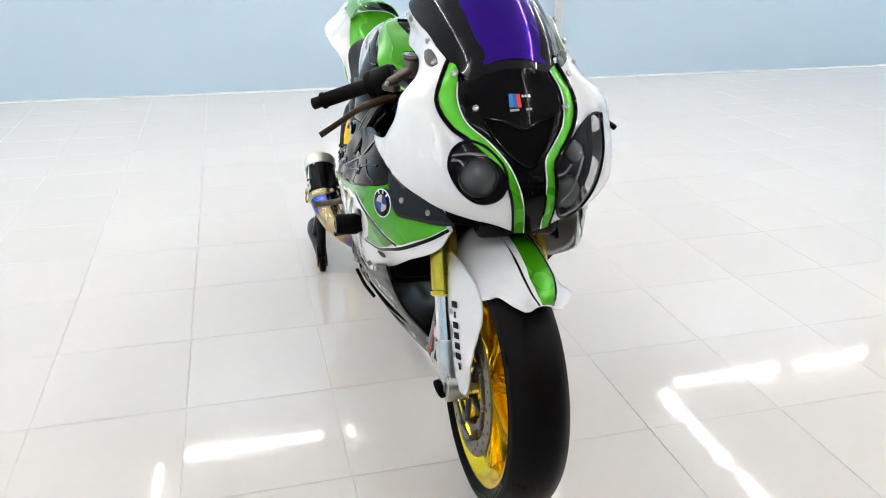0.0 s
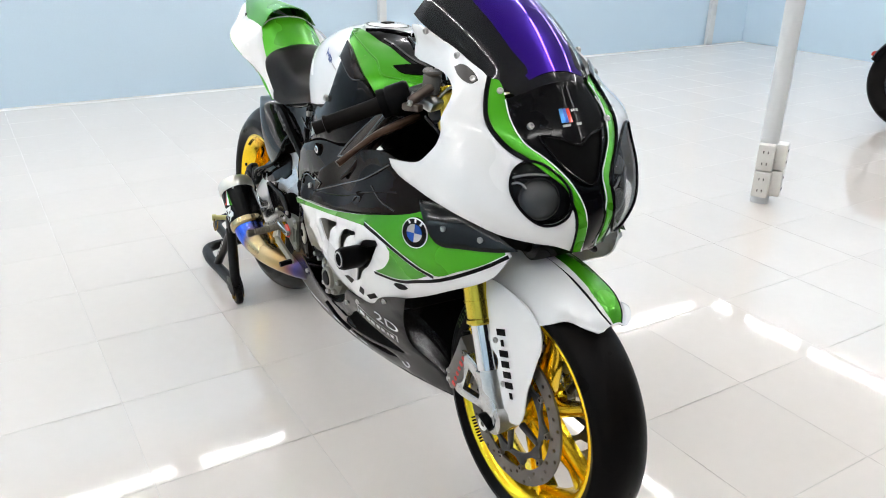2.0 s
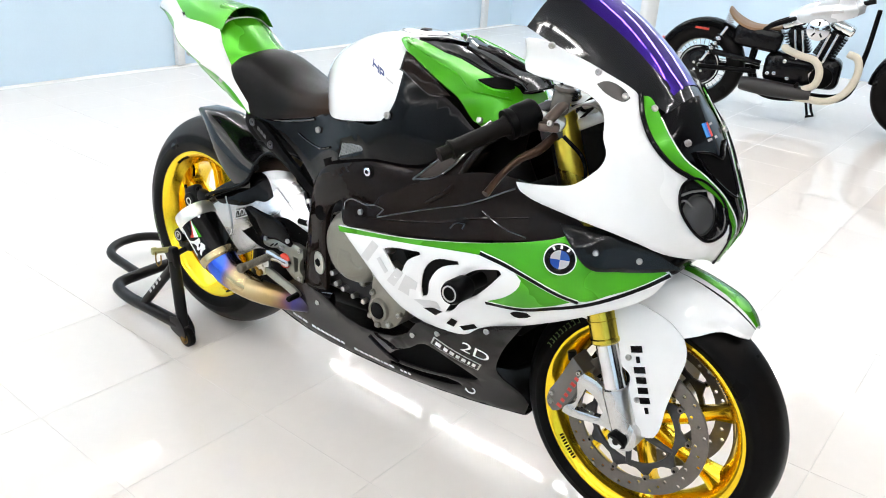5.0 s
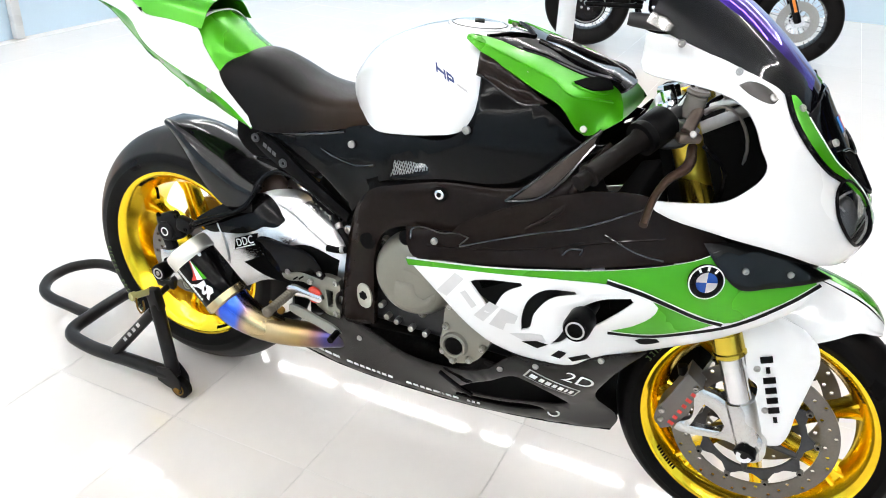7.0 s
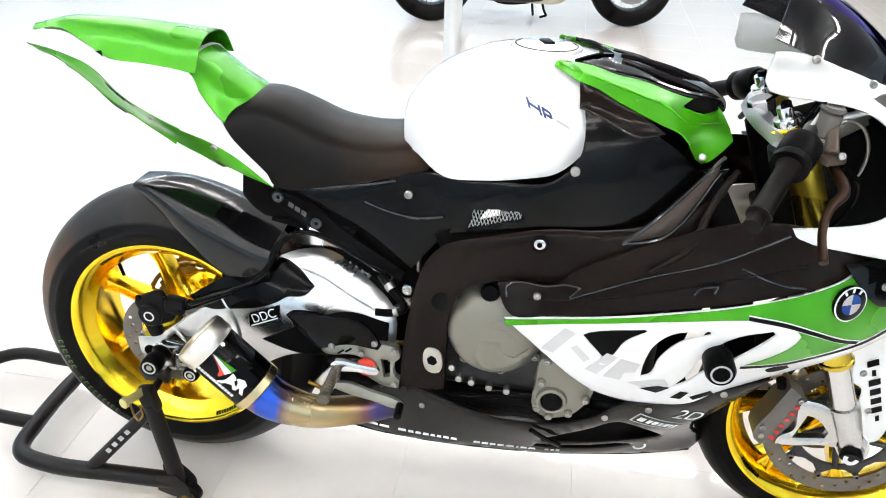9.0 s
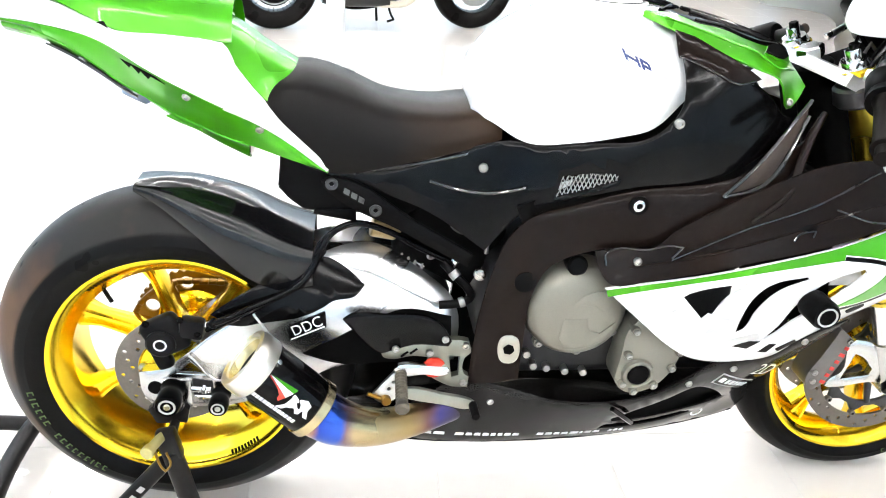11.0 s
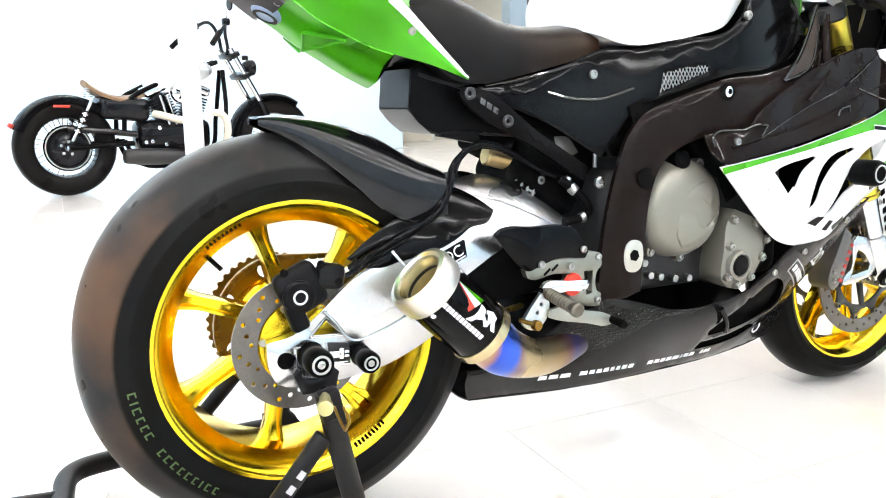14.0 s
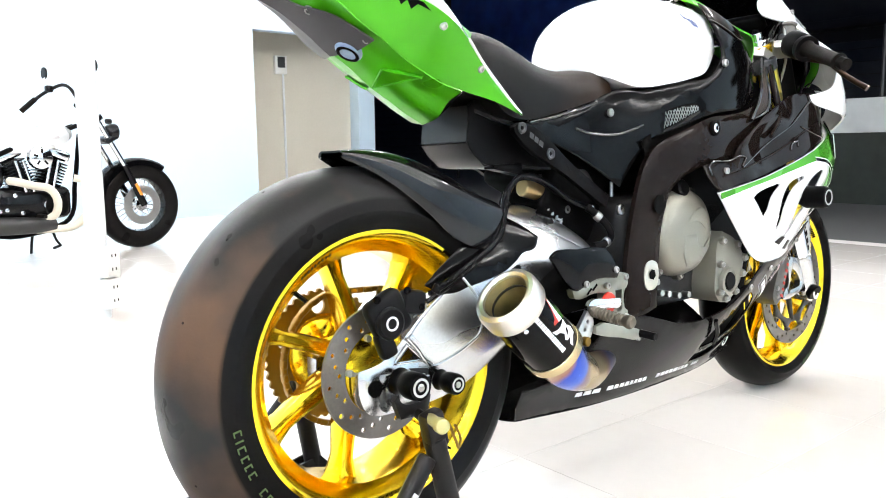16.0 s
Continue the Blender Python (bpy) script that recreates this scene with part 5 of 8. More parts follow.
for s in (-1, 1):
    cov = part("side_cover", sheet(COVER, side_place(W_COVER, s), 0.003, 0.024, 0.002, GRILL), CARBON, bike, "black carbon cover below the tank")
    mesh_bars = []
    for i in range(-2, 18):
        for lean in (-0.025, 0.025):
            line = [(0.640 + i * 0.0065 + lean * f, 0.720 + 0.055 * f) for f in np.linspace(0, 1, 23)]
            line = [q for q in line if inside(q, GRILL[0])]
            if len(line) > 1:
                (xa, za), (xb, zb) = line[0], line[-1]
                mesh_bars.append(rod((xa, s * (W_COVER(xa, za) - 0.003), za), (xb, s * (W_COVER(xb, zb) - 0.003), zb), 0.0009, 4, bevel=0))
    tagged(part("grille", join(*mesh_bars), STEEL, cov, "silver wire mesh grille"), kind="stuff")
    part("inset", sheet([(0.804, 0.990), (0.835, 0.982), (0.864, 0.968), (0.899, 0.952), (0.939, 0.930), (0.949, 0.923), (0.909, 0.915), (0.864, 0.933), (0.823, 0.949), (0.809, 0.952)], side_place(W_COVER, s), 0.002, 0.015, 0.001, lift=0.0025, n=2), BROWN, cov, "bronze tinted carbon inset")
    for line in (((0.317, 0.738), (0.369, 0.746), (0.439, 0.759), (0.50, 0.776)), ((0.440, 0.726), (0.480, 0.716), (0.538, 0.714), (0.562, 0.720), (0.594, 0.732))):
        part("ridge", tube([(x, s * (W_COVER(x, z) + 0.001), z) for x, z in line], 0.003, 8, 6), EDGE, cov)
    part("ridge", tube([(x, s * (W_COVER(x, z) + 0.002), z) for x, z in [(0.809, 0.954), (0.823, 0.951), (0.864, 0.935), (0.908, 0.918), (0.937, 0.921)]], 0.0018, 8, 4), EDGE, cov)
    for q in ((0.525, 0.756), (0.813, 0.859)):
        bolt((q[0], s * (W_COVER(*q) + 0.006), q[1]), 0.008, (0, s, 0), cov)
    # Dark sheet added to block the see-through gap between cover and spar.
    part("seam_lining", sheet([(0.580, 0.700), (0.660, 0.736), (0.770, 0.768), (0.900, 0.785), (0.985, 0.820), (1.020, 0.835), (1.020, 0.800), (0.900, 0.742), (0.770, 0.726), (0.660, 0.696), (0.595, 0.664)], flat_place(0.172, s), 0.004, 0.05, 0), HOLE, cov)
    spar = part("frame_cover", sheet(SPAR, side_place(W_SPAR, s), 0.012, 0.024, 0.004), BROWN, bike, "carbon covered frame spar")
    ring = lathe([(0.0, 0.0), (0.016, 0.0), (0.016, 0.004), (0.010, 0.005), (0, 0.005)], 20, (0.769, s * (W_SPAR(0.769, 0.724) + 0.001), 0.724), (0, s, 0))
    part("boss", ring, HOLE, spar)
    bolt((0.769, s * 0.217, 0.724), 0.010, (0, s, 0), spar, CHROME)
    part("boss", lathe([(0, 0), (0.019, 0), (0.019, 0.0015), (0, 0.0015)], 20, (0.602, s * (W_SPAR(0.602, 0.575) + 0.001), 0.575), (0, s, 0)), HOLE, spar)
    pl = part("frame_plug", sheet([(0.570, 0.448), (0.576, 0.460), (0.588, 0.464), (0.600, 0.460), (0.606, 0.448), (0.607, 0.420), (0.601, 0.408), (0.589, 0.404), (0.577, 0.408), (0.571, 0.420)], side_place(W_SPAR, s), 0.006, 0.05, 0.002, lift=0.004), surface("pale_alloy", (0.50, 0.49, 0.42), 0.35, 0.8), spar)
    part("socket", lathe([(0.0, 0.0), (0.011, 0.0), (0.011, 0.001), (0, 0.001)], 6, (0.588, s * (W_SPAR(0.588, 0.436) + 0.0045), 0.436), (0, s, 0)), HOLE, pl)
    part("scoop", sheet([(0.912, 0.745), (0.945, 0.756), (0.972, 0.768), (1.010, 0.815), (1.040, 0.862), (1.045, 0.884), (1.000, 0.838), (0.950, 0.782)], side_place(W_SPAR, s), 0.002, 0.03, 0.001, lift=0.006), surface("bronze_mesh", (0.022, 0.014, 0.010), 0.35, 0.2, 0, 0.6, 420, 0.6, Specular_IOR_Level=0.3), spar, "bronze mesh scoop")
    for line in (((0.905, 0.742), (0.970, 0.764), (1.046, 0.866)), ((0.905, 0.742), (0.950, 0.786), (1.050, 0.890))):
        part("ridge", tube([(x, s * (W_SPAR(x, z) + 0.006), z) for x, z in line], 0.0035, 8, 8), EDGE, spar)
    low = part("upper_side_panel", sheet(LOWC, side_place(W_LOW, s), 0.003, 0.024, 0.002), BROWN, bike, "dark carbon panel above the green stripe")
    bolt((0.774, s * 0.240, 0.635), 0.007, (0, s, 0), low)
    part("crease", tube([(x, s * (W_LOW(x, z) + 0.001), z) for x, z in ((0.76, 0.625), (0.88, 0.648), (0.98, 0.672), (1.10, 0.715), (1.20, 0.742))], 0.0025, 6), BROWN, low)
    for line, r in ((((0.829, 0.640), (0.955, 0.691), (1.061, 0.733), (1.162, 0.790)), 0.0022), (((0.722, 0.627), (0.722, 0.646), (0.793, 0.656), (0.820, 0.664), (0.846, 0.662), (0.829, 0.643)), 0.0022), (((1.098, 0.728), (1.157, 0.710), (1.204, 0.704)), 0.0020), (((1.031, 0.675), (1.040, 0.687), (1.066, 0.694), (1.062, 0.683)), 0.0022)):
        part("ridge", tube([(x, s * (W_LOW(x, z) + 0.0008), z) for x, z in line], r, 8, 8), EDGE, low)
    part("duct_edge", tube([(x, s * (W_SPAR(x, z) + 0.010), z) for x, z in ((0.955, 0.705), (1.012, 0.753), (1.034, 0.808), (1.056, 0.850), (1.072, 0.872))], [0.004, 0.007, 0.008, 0.007, 0.005], 10, 8), BROWN, low)
    part("slot", sheet([(1.035, 0.695), (1.060, 0.705), (1.075, 0.704), (1.060, 0.693)], side_place(W_LOW, s), 0.001, 0.05, 0, lift=0.0015), HOLE, low)
    fair = part("side_fairing", sheet(FAIR, side_place(W_FAIR, s), 0.004, 0.022, 0.003, GILLS), WHITE, bike, "white side fairing with green flash and three cooling gills")
    part("flash", sheet(GREEN_TOP, side_place(W_FAIR, s), 0.0008, 0.03, 0, lift=0.0012), GREEN, fair, "green painted flash")
    part("flash", sheet(GREEN_LOW, side_place(W_FAIR, s), 0.0008, 0.03, 0, lift=0.0012), GREEN, fair, "green painted flash")
    strip([(1.120, 0.6525), (1.180, 0.6455), (1.228, 0.6305), (1.285, 0.6075), (1.318, 0.5985)], 0.0052, W_FAIR, s, BARWHITE, fair, 0.0016, "pinstripe")
    strip([(1.132, 0.542), (1.205, 0.547), (1.270, 0.571), (1.340, 0.600), (1.420, 0.650), (1.456, 0.680)], 0.0052, W_FAIR, s, BARWHITE, fair, 0.0016, "pinstripe")
    strip([(1.120, 0.652), (1.180, 0.645), (1.228, 0.630), (1.285, 0.607), (1.318, 0.598)], 0.0036, W_FAIR, s, BLACK, fair, 0.0020)
    strip([(1.132, 0.542), (1.205, 0.547), (1.270, 0.571), (1.340, 0.600), (1.420, 0.650), (1.456, 0.680)], 0.0036, W_FAIR, s, BLACK, fair, 0.0020)
    for letter in ([(0.790, 0.537), (0.828, 0.588), (0.848, 0.580), (0.812, 0.530)], [(0.842, 0.548), (0.852, 0.556), (0.878, 0.530), (0.868, 0.520)], [(0.872, 0.504), (0.905, 0.548), (0.925, 0.542), (0.893, 0.496)],
                   [(0.905, 0.493), (0.930, 0.540), (0.964, 0.532), (0.958, 0.512), (0.940, 0.508), (0.935, 0.488)], [(0.948, 0.484), (0.968, 0.490), (0.990, 0.497), (1.012, 0.500), (1.020, 0.486), (0.975, 0.474)]):
        part("mark", sheet(letter, side_place(W_FAIR, s), 0.0007, 0.05, 0, lift=0.0011, n=1), PALEGREY, fair)
    for letter in ([(0.992, 0.466), (1.010, 0.474), (1.026, 0.472), (1.012, 0.460)], [(1.030, 0.452), (1.040, 0.466), (1.050, 0.464), (1.042, 0.450)], [(1.052, 0.455), (1.075, 0.468), (1.080, 0.462), (1.058, 0.449)]):
        letter = [(1.038 + 1.5 * (x - 1.035), 0.466 + 1.4 * (z - 0.463)) for x, z in letter]
        part("mark", sheet(letter, side_place(W_FAIR, s), 0.0007, 0.05, 0, lift=0.0011, n=1), BLACK, fair)
    part("vent", sheet([(1.180, 0.529), (1.190, 0.536), (1.216, 0.540), (1.222, 0.533), (1.209, 0.525), (1.189, 0.521)], side_place(W_FAIR, s), 0.001, 0.05, 0, lift=0.0015), SATIN, fair)
    c0 = Vector((1.278, s * (W_FAIR(1.278, 0.682) + 0.0005), 0.682))
    nrm = Vector((0.42, s * 0.9, 0.1)).normalized()
    badge = part("badge", lathe([(0, 0.004), (0.028, 0.004), (0.031, 0.002), (0.031, -0.004), (0, -0.004)], 36, c0, nrm), BLACK, fair, "round black white and blue badge")
    part("ring", lathe([(0.029, 0.0042), (0.031, 0.0036), (0.031, 0.0026), (0.029, 0.003)], 36, c0, nrm, close=True), BARWHITE, badge)
    u = nrm.cross(Vector((0, 0, 1))).normalized()
    v = u.cross(nrm)
    for k in range(4):
        q = bmesh.new()
        vs = [q.verts.new(c0 + nrm * 0.005)] + [q.verts.new(c0 + nrm * 0.005 + 0.0185 * (math.cos(t) * u + math.sin(t) * v)) for t in np.linspace(k * math.pi / 2, (k + 1) * math.pi / 2, 7)]
        q.faces.new(vs)
        bmesh.ops.solidify(q, geom=q.faces[:], thickness=0.0006)
        part("quarter", q, BLUE if k % 2 else BARWHITE, badge)
    for k in range(3):
        t = math.pi / 2 + (k - 1) * 0.6
        part("mark", block((0.004, 0.0012, 0.007), tuple(c0 + nrm * 0.0042 + 0.0245 * (math.cos(t) * u + math.sin(t) * v)), (0, math.degrees(t) - 90, math.degrees(math.atan2(nrm.y, nrm.x)) + 90), 0), BARWHITE, badge)
    blade = [(1.258, 0.742), (1.320, 0.745), (1.385, 0.732), (1.470, 0.694), (1.440, 0.684), (1.373, 0.674), (1.332, 0.672), (1.292, 0.705)]
    bl = part("winglet", sheet(blade, side_place(W_FAIR, s), 0.002, 0.025, 0.001, lift=0.006), glassy("smoked_plastic", (0.003, 0.003, 0.003), 0.06, 0.94), fair, "smoked plastic deflector blade")
    for q in ((1.335, 0.705), (1.405, 0.700)):
        bolt((q[0], s * (W_FAIR(*q) + 0.007), q[1]), 0.006, (0.4, s, 0.1), bl)
    pan = part("belly_side", sheet(BELLY, side_place(W_BELLY, s), 0.003, 0.024, 0.002, BELLY_HOLES), PAN, bike, "grey carbon belly pan with white marks")
    for q in ((0.568, 0.309), (0.925, 0.372), (1.125, 0.462), (1.00, 0.408)):
        bolt((q[0], s * (W_BELLY(*q) + 0.001), q[1]), 0.0065, (0, s, 0), pan)
    strip([(0.980, 0.381), (1.030, 0.352), (1.076, 0.325)], 0.0155, W_BELLY, s, BARGREY, pan, 0.0008, "mark")
    strip([(0.983, 0.379), (1.030, 0.352), (1.073, 0.327)], 0.0125, W_BELLY, s, PAN, pan, 0.0014, "mark")
    for a, b in ((0.988, 1.000), (1.006, 1.014), (1.018, 1.027), (1.031, 1.038), (1.042, 1.050), (1.054, 1.058), (1.062, 1.068)):
        strip([(a, 0.376 - (a - 0.988) * 0.58), (b, 0.376 - (b - 0.988) * 0.58)], 0.0065, W_BELLY, s, BARWHITE, pan, 0.0020, "mark")
    lettering("2D", side_place(W_BELLY, s), (1.082, 0.381), (s * -1, 0.45 * s) if s > 0 else (1, -0.45), 0.050, BARWHITE, pan)
    at = 0.425
    for w in (0.018, 0.020, 0.022, None, 0.018, 0.013, 0.013, 0.013, 0.010, 0.010, 0.013, 0.013, None, None, 0.014, 0.014, 0.012, 0.014, 0.018, 0.006, 0.014, 0.014, None, 0.008, 0.008, 0.008):
        if w is None:
            at += 0.016
            continue
        zz = 0.207 - (at - 0.425) * 0.03
        part("mark", sheet([(at, zz), (at + w, zz - w * 0.05), (at + w, zz + 0.008), (at + 0.002, zz + 0.0085)], side_place(W_BELLY, s), 0.0006, 0.05, 0, lift=0.0008, n=1), BARWHITE, pan)
        at += w + 0.0035
    part("mark", lathe([(0.010, 0), (0.014, 0), (0.014, 0.001), (0.010, 0.001)], 18, (1.02, s * (W_BELLY(1.02, 0.215) + 0.0005), 0.215), (0.2, s, -0.4), close=True), BARWHITE, pan)
    # Added dark sheet that stands for the shade inside the belly openings.
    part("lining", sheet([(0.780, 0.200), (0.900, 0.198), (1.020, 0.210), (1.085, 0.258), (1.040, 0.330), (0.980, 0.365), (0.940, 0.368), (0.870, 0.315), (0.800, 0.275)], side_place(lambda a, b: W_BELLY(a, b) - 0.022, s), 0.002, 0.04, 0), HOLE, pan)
    part("slat", tube([(0.790, s * (W_BELLY(0.79, 0.335) + 0.001), 0.315), (0.825, s * (W_BELLY(0.825, 0.30) + 0.001), 0.280), (0.85, s * (W_BELLY(0.85, 0.265) + 0.001), 0.25)], 0.005, 8), BLACK, pan)
BOTTOM = [(x, [(-max(W_BELLY(x, z), 0.02), z), (-max(W_BELLY(x, z), 0.02) * 0.5, z - 0.006), (0, z - 0.008)]) for x, z in ((0.303, 0.177), (0.48, 0.176), (0.76, 0.174), (1.0, 0.166), (1.137, 0.167))]
part("belly_floor", skin(BOTTOM, 3, 3, 0.003), PAN, bike)

# ---- upper fairing ----
NZ = [0.64, 0.69, 0.755, 0.81, 0.855, 0.914, 0.964, 1.02, 1.06, 1.12]
NX = [1.47, 1.50, 1.522, 1.503, 1.475, 1.438, 1.405, 1.370, 1.335, 1.28]
NW = [0.192, 0.222, 0.242, 0.247, 0.245, 0.236, 0.182, 0.152, 0.166, 0.159]
NOSE_Y = 0.020
# share of the length given up and share of the half width gained, from the middle to the rear
FU = [0, 0.1, 0.2, 0.3, 0.4, 0.5, 0.6, 0.8, 1.0]
FX = [0, 0.012, 0.035, 0.065, 0.13, 0.22, 0.34, 0.62, 1.0]
FY = [0, 0.13, 0.29, 0.44, 0.62, 0.80, 0.95, 1.0, 1.0]


def along(q, knots, v):
    q = min(max(q, knots[0]), knots[-1])
    i = int(min(max(np.searchsorted(knots, q) - 1, 0), len(knots) - 2))
    m = [(v[min(k + 1, len(v) - 1)] - v[max(k - 1, 0)]) / (knots[min(k + 1, len(v) - 1)] - knots[max(k - 1, 0)]) for k in (i, i + 1)]
    h = knots[i + 1] - knots[i]
    t = (q - knots[i]) / h
    return (2 * t**3 - 3 * t * t + 1) * v[i] + (t**3 - 2 * t * t + t) * h * m[0] + (3 * t * t - 2 * t**3) * v[i + 1] + (t**3 - t * t) * h * m[1]


UK = 0.45


def nose(a, b):
    """The nose surface: a / UK runs from the middle (0) to the rear of the right side (1), b is the height."""
    u = max(min(a / UK, 1.05), -1.05)
    x = 1.10 + (along(b, NZ, NX) - 1.10) * (1 - along(abs(u), FU, FX)) - max(abs(u) - 1, 0) * 0.2
    y = NOSE_Y - math.copysign(along(b, NZ, NW) * along(abs(u), FU, FY), u)
    return (x, y, b)


nose.out = -1


def on_nose(points, s=1):
    return [(s * p[0] * UK, p[1]) for p in points]


COWL = [(1.045, 1.012), (1.028, 1.057), (0.953, 1.060), (0.788, 1.036), (0.540, 1.003), (0.495, 0.988), (0.485, 0.958), (0.443, 0.919), (0.383, 0.880), (0.255, 0.841), (0.158, 0.814), (0.120, 0.757), (0.083, 0.679), (0.203, 0.697), (0.323, 0.706), (0.450, 0.721), (0.593, 0.754), (0.780, 0.769), (0.908, 0.787), (0.923, 0.803), (0.84, 0.813), (0.755, 0.827), (0.685, 0.851), (0.625, 0.876), (0.602, 0.897), (0.612, 0.9204), (0.628, 0.948), (0.660, 0.966), (0.74, 0.982), (0.86, 0.990), (1.0, 0.998)]
COWL_L = [(1.045, 1.012), (1.028, 1.057), (0.953, 1.060), (0.788, 1.036), (0.540, 1.003), (0.380, 1.000), (0.375, 0.949), (0.338, 0.916), (0.304, 0.884), (0.247, 0.857), (0.187, 0.835), (0.145, 0.805), (0.150, 0.766), (0.166, 0.690), (0.225, 0.699), (0.323, 0.706), (0.450, 0.721), (0.593, 0.754), (0.780, 0.769), (0.908, 0.787), (0.923, 0.803), (0.84, 0.813), (0.755, 0.827), (0.685, 0.851), (0.625, 0.876), (0.602, 0.897), (0.612, 0.9204), (0.628, 0.948), (0.660, 0.966), (0.74, 0.982), (0.86, 0.990), (1.0, 0.998)]
STRIPE_R = [(0.480, 0.988), (0.473, 0.958), (0.428, 0.919), (0.368, 0.880), (0.248, 0.841), (0.158, 0.811), (0.120, 0.757), (0.083, 0.679), (0.015, 0.679), (0.075, 0.766), (0.128, 0.817), (0.210, 0.856), (0.315, 0.889), (0.360, 0.925), (0.398, 0.955), (0.440, 0.985)]
STRIPE_L = [(0.345, 0.988), (0.367, 0.949), (0.330, 0.916), (0.300, 0.886), (0.247, 0.859), (0.187, 0.838), (0.145, 0.808), (0.148, 0.769), (0.160, 0.688), (0.112, 0.684), (0.096, 0.784), (0.103, 0.826), (0.165, 0.853), (0.225, 0.880), (0.262, 0.913), (0.300, 0.946), (0.285, 0.979)]
LAMP_R = [(0.396, 0.812), (0.370, 0.843), (0.315, 0.857), (0.248, 0.852), (0.182, 0.833), (0.146, 0.810), (0.146, 0.786), (0.173, 0.763), (0.225, 0.750), (0.293, 0.748), (0.345, 0.761), (0.383, 0.786)]
LAMP_L = [(-0.500, 0.889), (-0.495, 0.866), (-0.470, 0.815), (-0.400, 0.754), (-0.335, 0.718), (-0.232, 0.706), (-0.165, 0.735), (-0.156, 0.785), (-0.152, 0.820), (-0.232, 0.843), (-0.352, 0.878), (-0.440, 0.894)]
MIRROR_CAP = [(0.690, 0.998), (0.645, 1.005), (0.593, 1.003), (0.548, 0.991), (0.533, 0.982), (0.555, 0.976), (0.600, 0.979), (0.660, 0.989)]
nose_root = part("upper_fairing", sheet(on_nose([(0.10, 0.985), (0.270, 0.973), (0.400, 0.958), (0.364, 0.924), (0.319, 0.889), (0.214, 0.856), (0.132, 0.816), (0.079, 0.765), (0.012, 0.676), (-0.03, 0.674), (-0.118, 0.682), (-0.102, 0.783), (-0.107, 0.826), (-0.169, 0.853), (-0.232, 0.880), (-0.270, 0.912), (-0.304, 0.945), (-0.285, 0.976), (-0.142, 0.985)]),
                 nose, 0.003, 0.018, 0.001, lift=-0.004), BLACK, bike, "white upper fairing with green stripes round a black nose")
for s in (1, -1):
    hole = [on_nose(LAMP_R)] if s > 0 else [on_nose(LAMP_L)]
    part("cowl", sheet(on_nose(COWL if s > 0 else COWL_L, s), nose, 0.004, 0.018, 0.003, hole, n=4), WHITE, nose_root, "glossy white cowl half")
    part("stripe", sheet(on_nose(STRIPE_R if s > 0 else STRIPE_L, s), nose, 0.002, 0.02, 0.0005, lift=0.0002, n=4), GREEN, nose_root, "green painted stripe")
    outer = [(0.488, 0.990), (0.482, 0.958), (0.438, 0.918), (0.378, 0.879), (0.310, 0.858)] if s > 0 else [(0.36, 0.990), (0.374, 0.949), (0.337, 0.915), (0.304, 0.884), (0.250, 0.857), (0.19, 0.835), (0.146, 0.806)]
    part("pinstripe", tube([nose(s * u * UK, z) for u, z in outer], 0.0048, 8, 6), BLACK, nose_root)
    part("pinstripe", tube([nose(s * u * UK, z) for u, z in (((0.150, 0.798), (0.127, 0.757), (0.092, 0.681)) if s > 0 else ((0.148, 0.80), (0.150, 0.760), (0.163, 0.690)))], 0.0030, 6, 6), BLACK, nose_root)
    inner = [(0.398, 0.955), (0.357, 0.924), (0.313, 0.889), (0.208, 0.856), (0.126, 0.817), (0.073, 0.766), (0.013, 0.680)] if s > 0 else [(0.285, 0.978), (0.299, 0.945), (0.261, 0.913), (0.224, 0.880), (0.164, 0.853), (0.102, 0.826), (0.095, 0.784), (0.111, 0.686)]
    part("pinstripe", tube([nose(s * u * UK, z) for u, z in inner], 0.0014, 6, 6), BARWHITE, nose_root)
    if s > 0:
        capo = MIRROR_CAP
    else:
        capo = [(u - 0.16, z + 0.006) for u, z in MIRROR_CAP]
    m = part("mirror_cap", sheet(on_nose(capo, s), nose, 0.002, 0.03, 0.0008, lift=0.001), surface("bronze_plate", (0.03, 0.026, 0.023), 0.3, 0.1), nose_root)
    e = 0.01
    for u, z in ((0.555, 0.984), (0.428, 0.968), (0.270, 0.914), (0.680, 1.018), (0.885, 1.052)):
        p = np.array(nose(s * u * UK, z))
        nn = np.cross(np.array(nose(s * u * UK + e, z)) - p, np.array(nose(s * u * UK, z + e)) - p)
        bolt(tuple(p - nn / np.linalg.norm(nn) * 0.001), 0.0065, tuple(-nn), nose_root)


# Dark sheet added in place of the shadow below the nose.
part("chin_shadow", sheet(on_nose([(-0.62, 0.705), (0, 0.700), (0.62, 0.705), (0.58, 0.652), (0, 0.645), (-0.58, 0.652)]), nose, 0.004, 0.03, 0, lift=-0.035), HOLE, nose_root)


BOWL = surface("grey_projector_lens", (0.30, 0.305, 0.31), 0.34, 0.45)


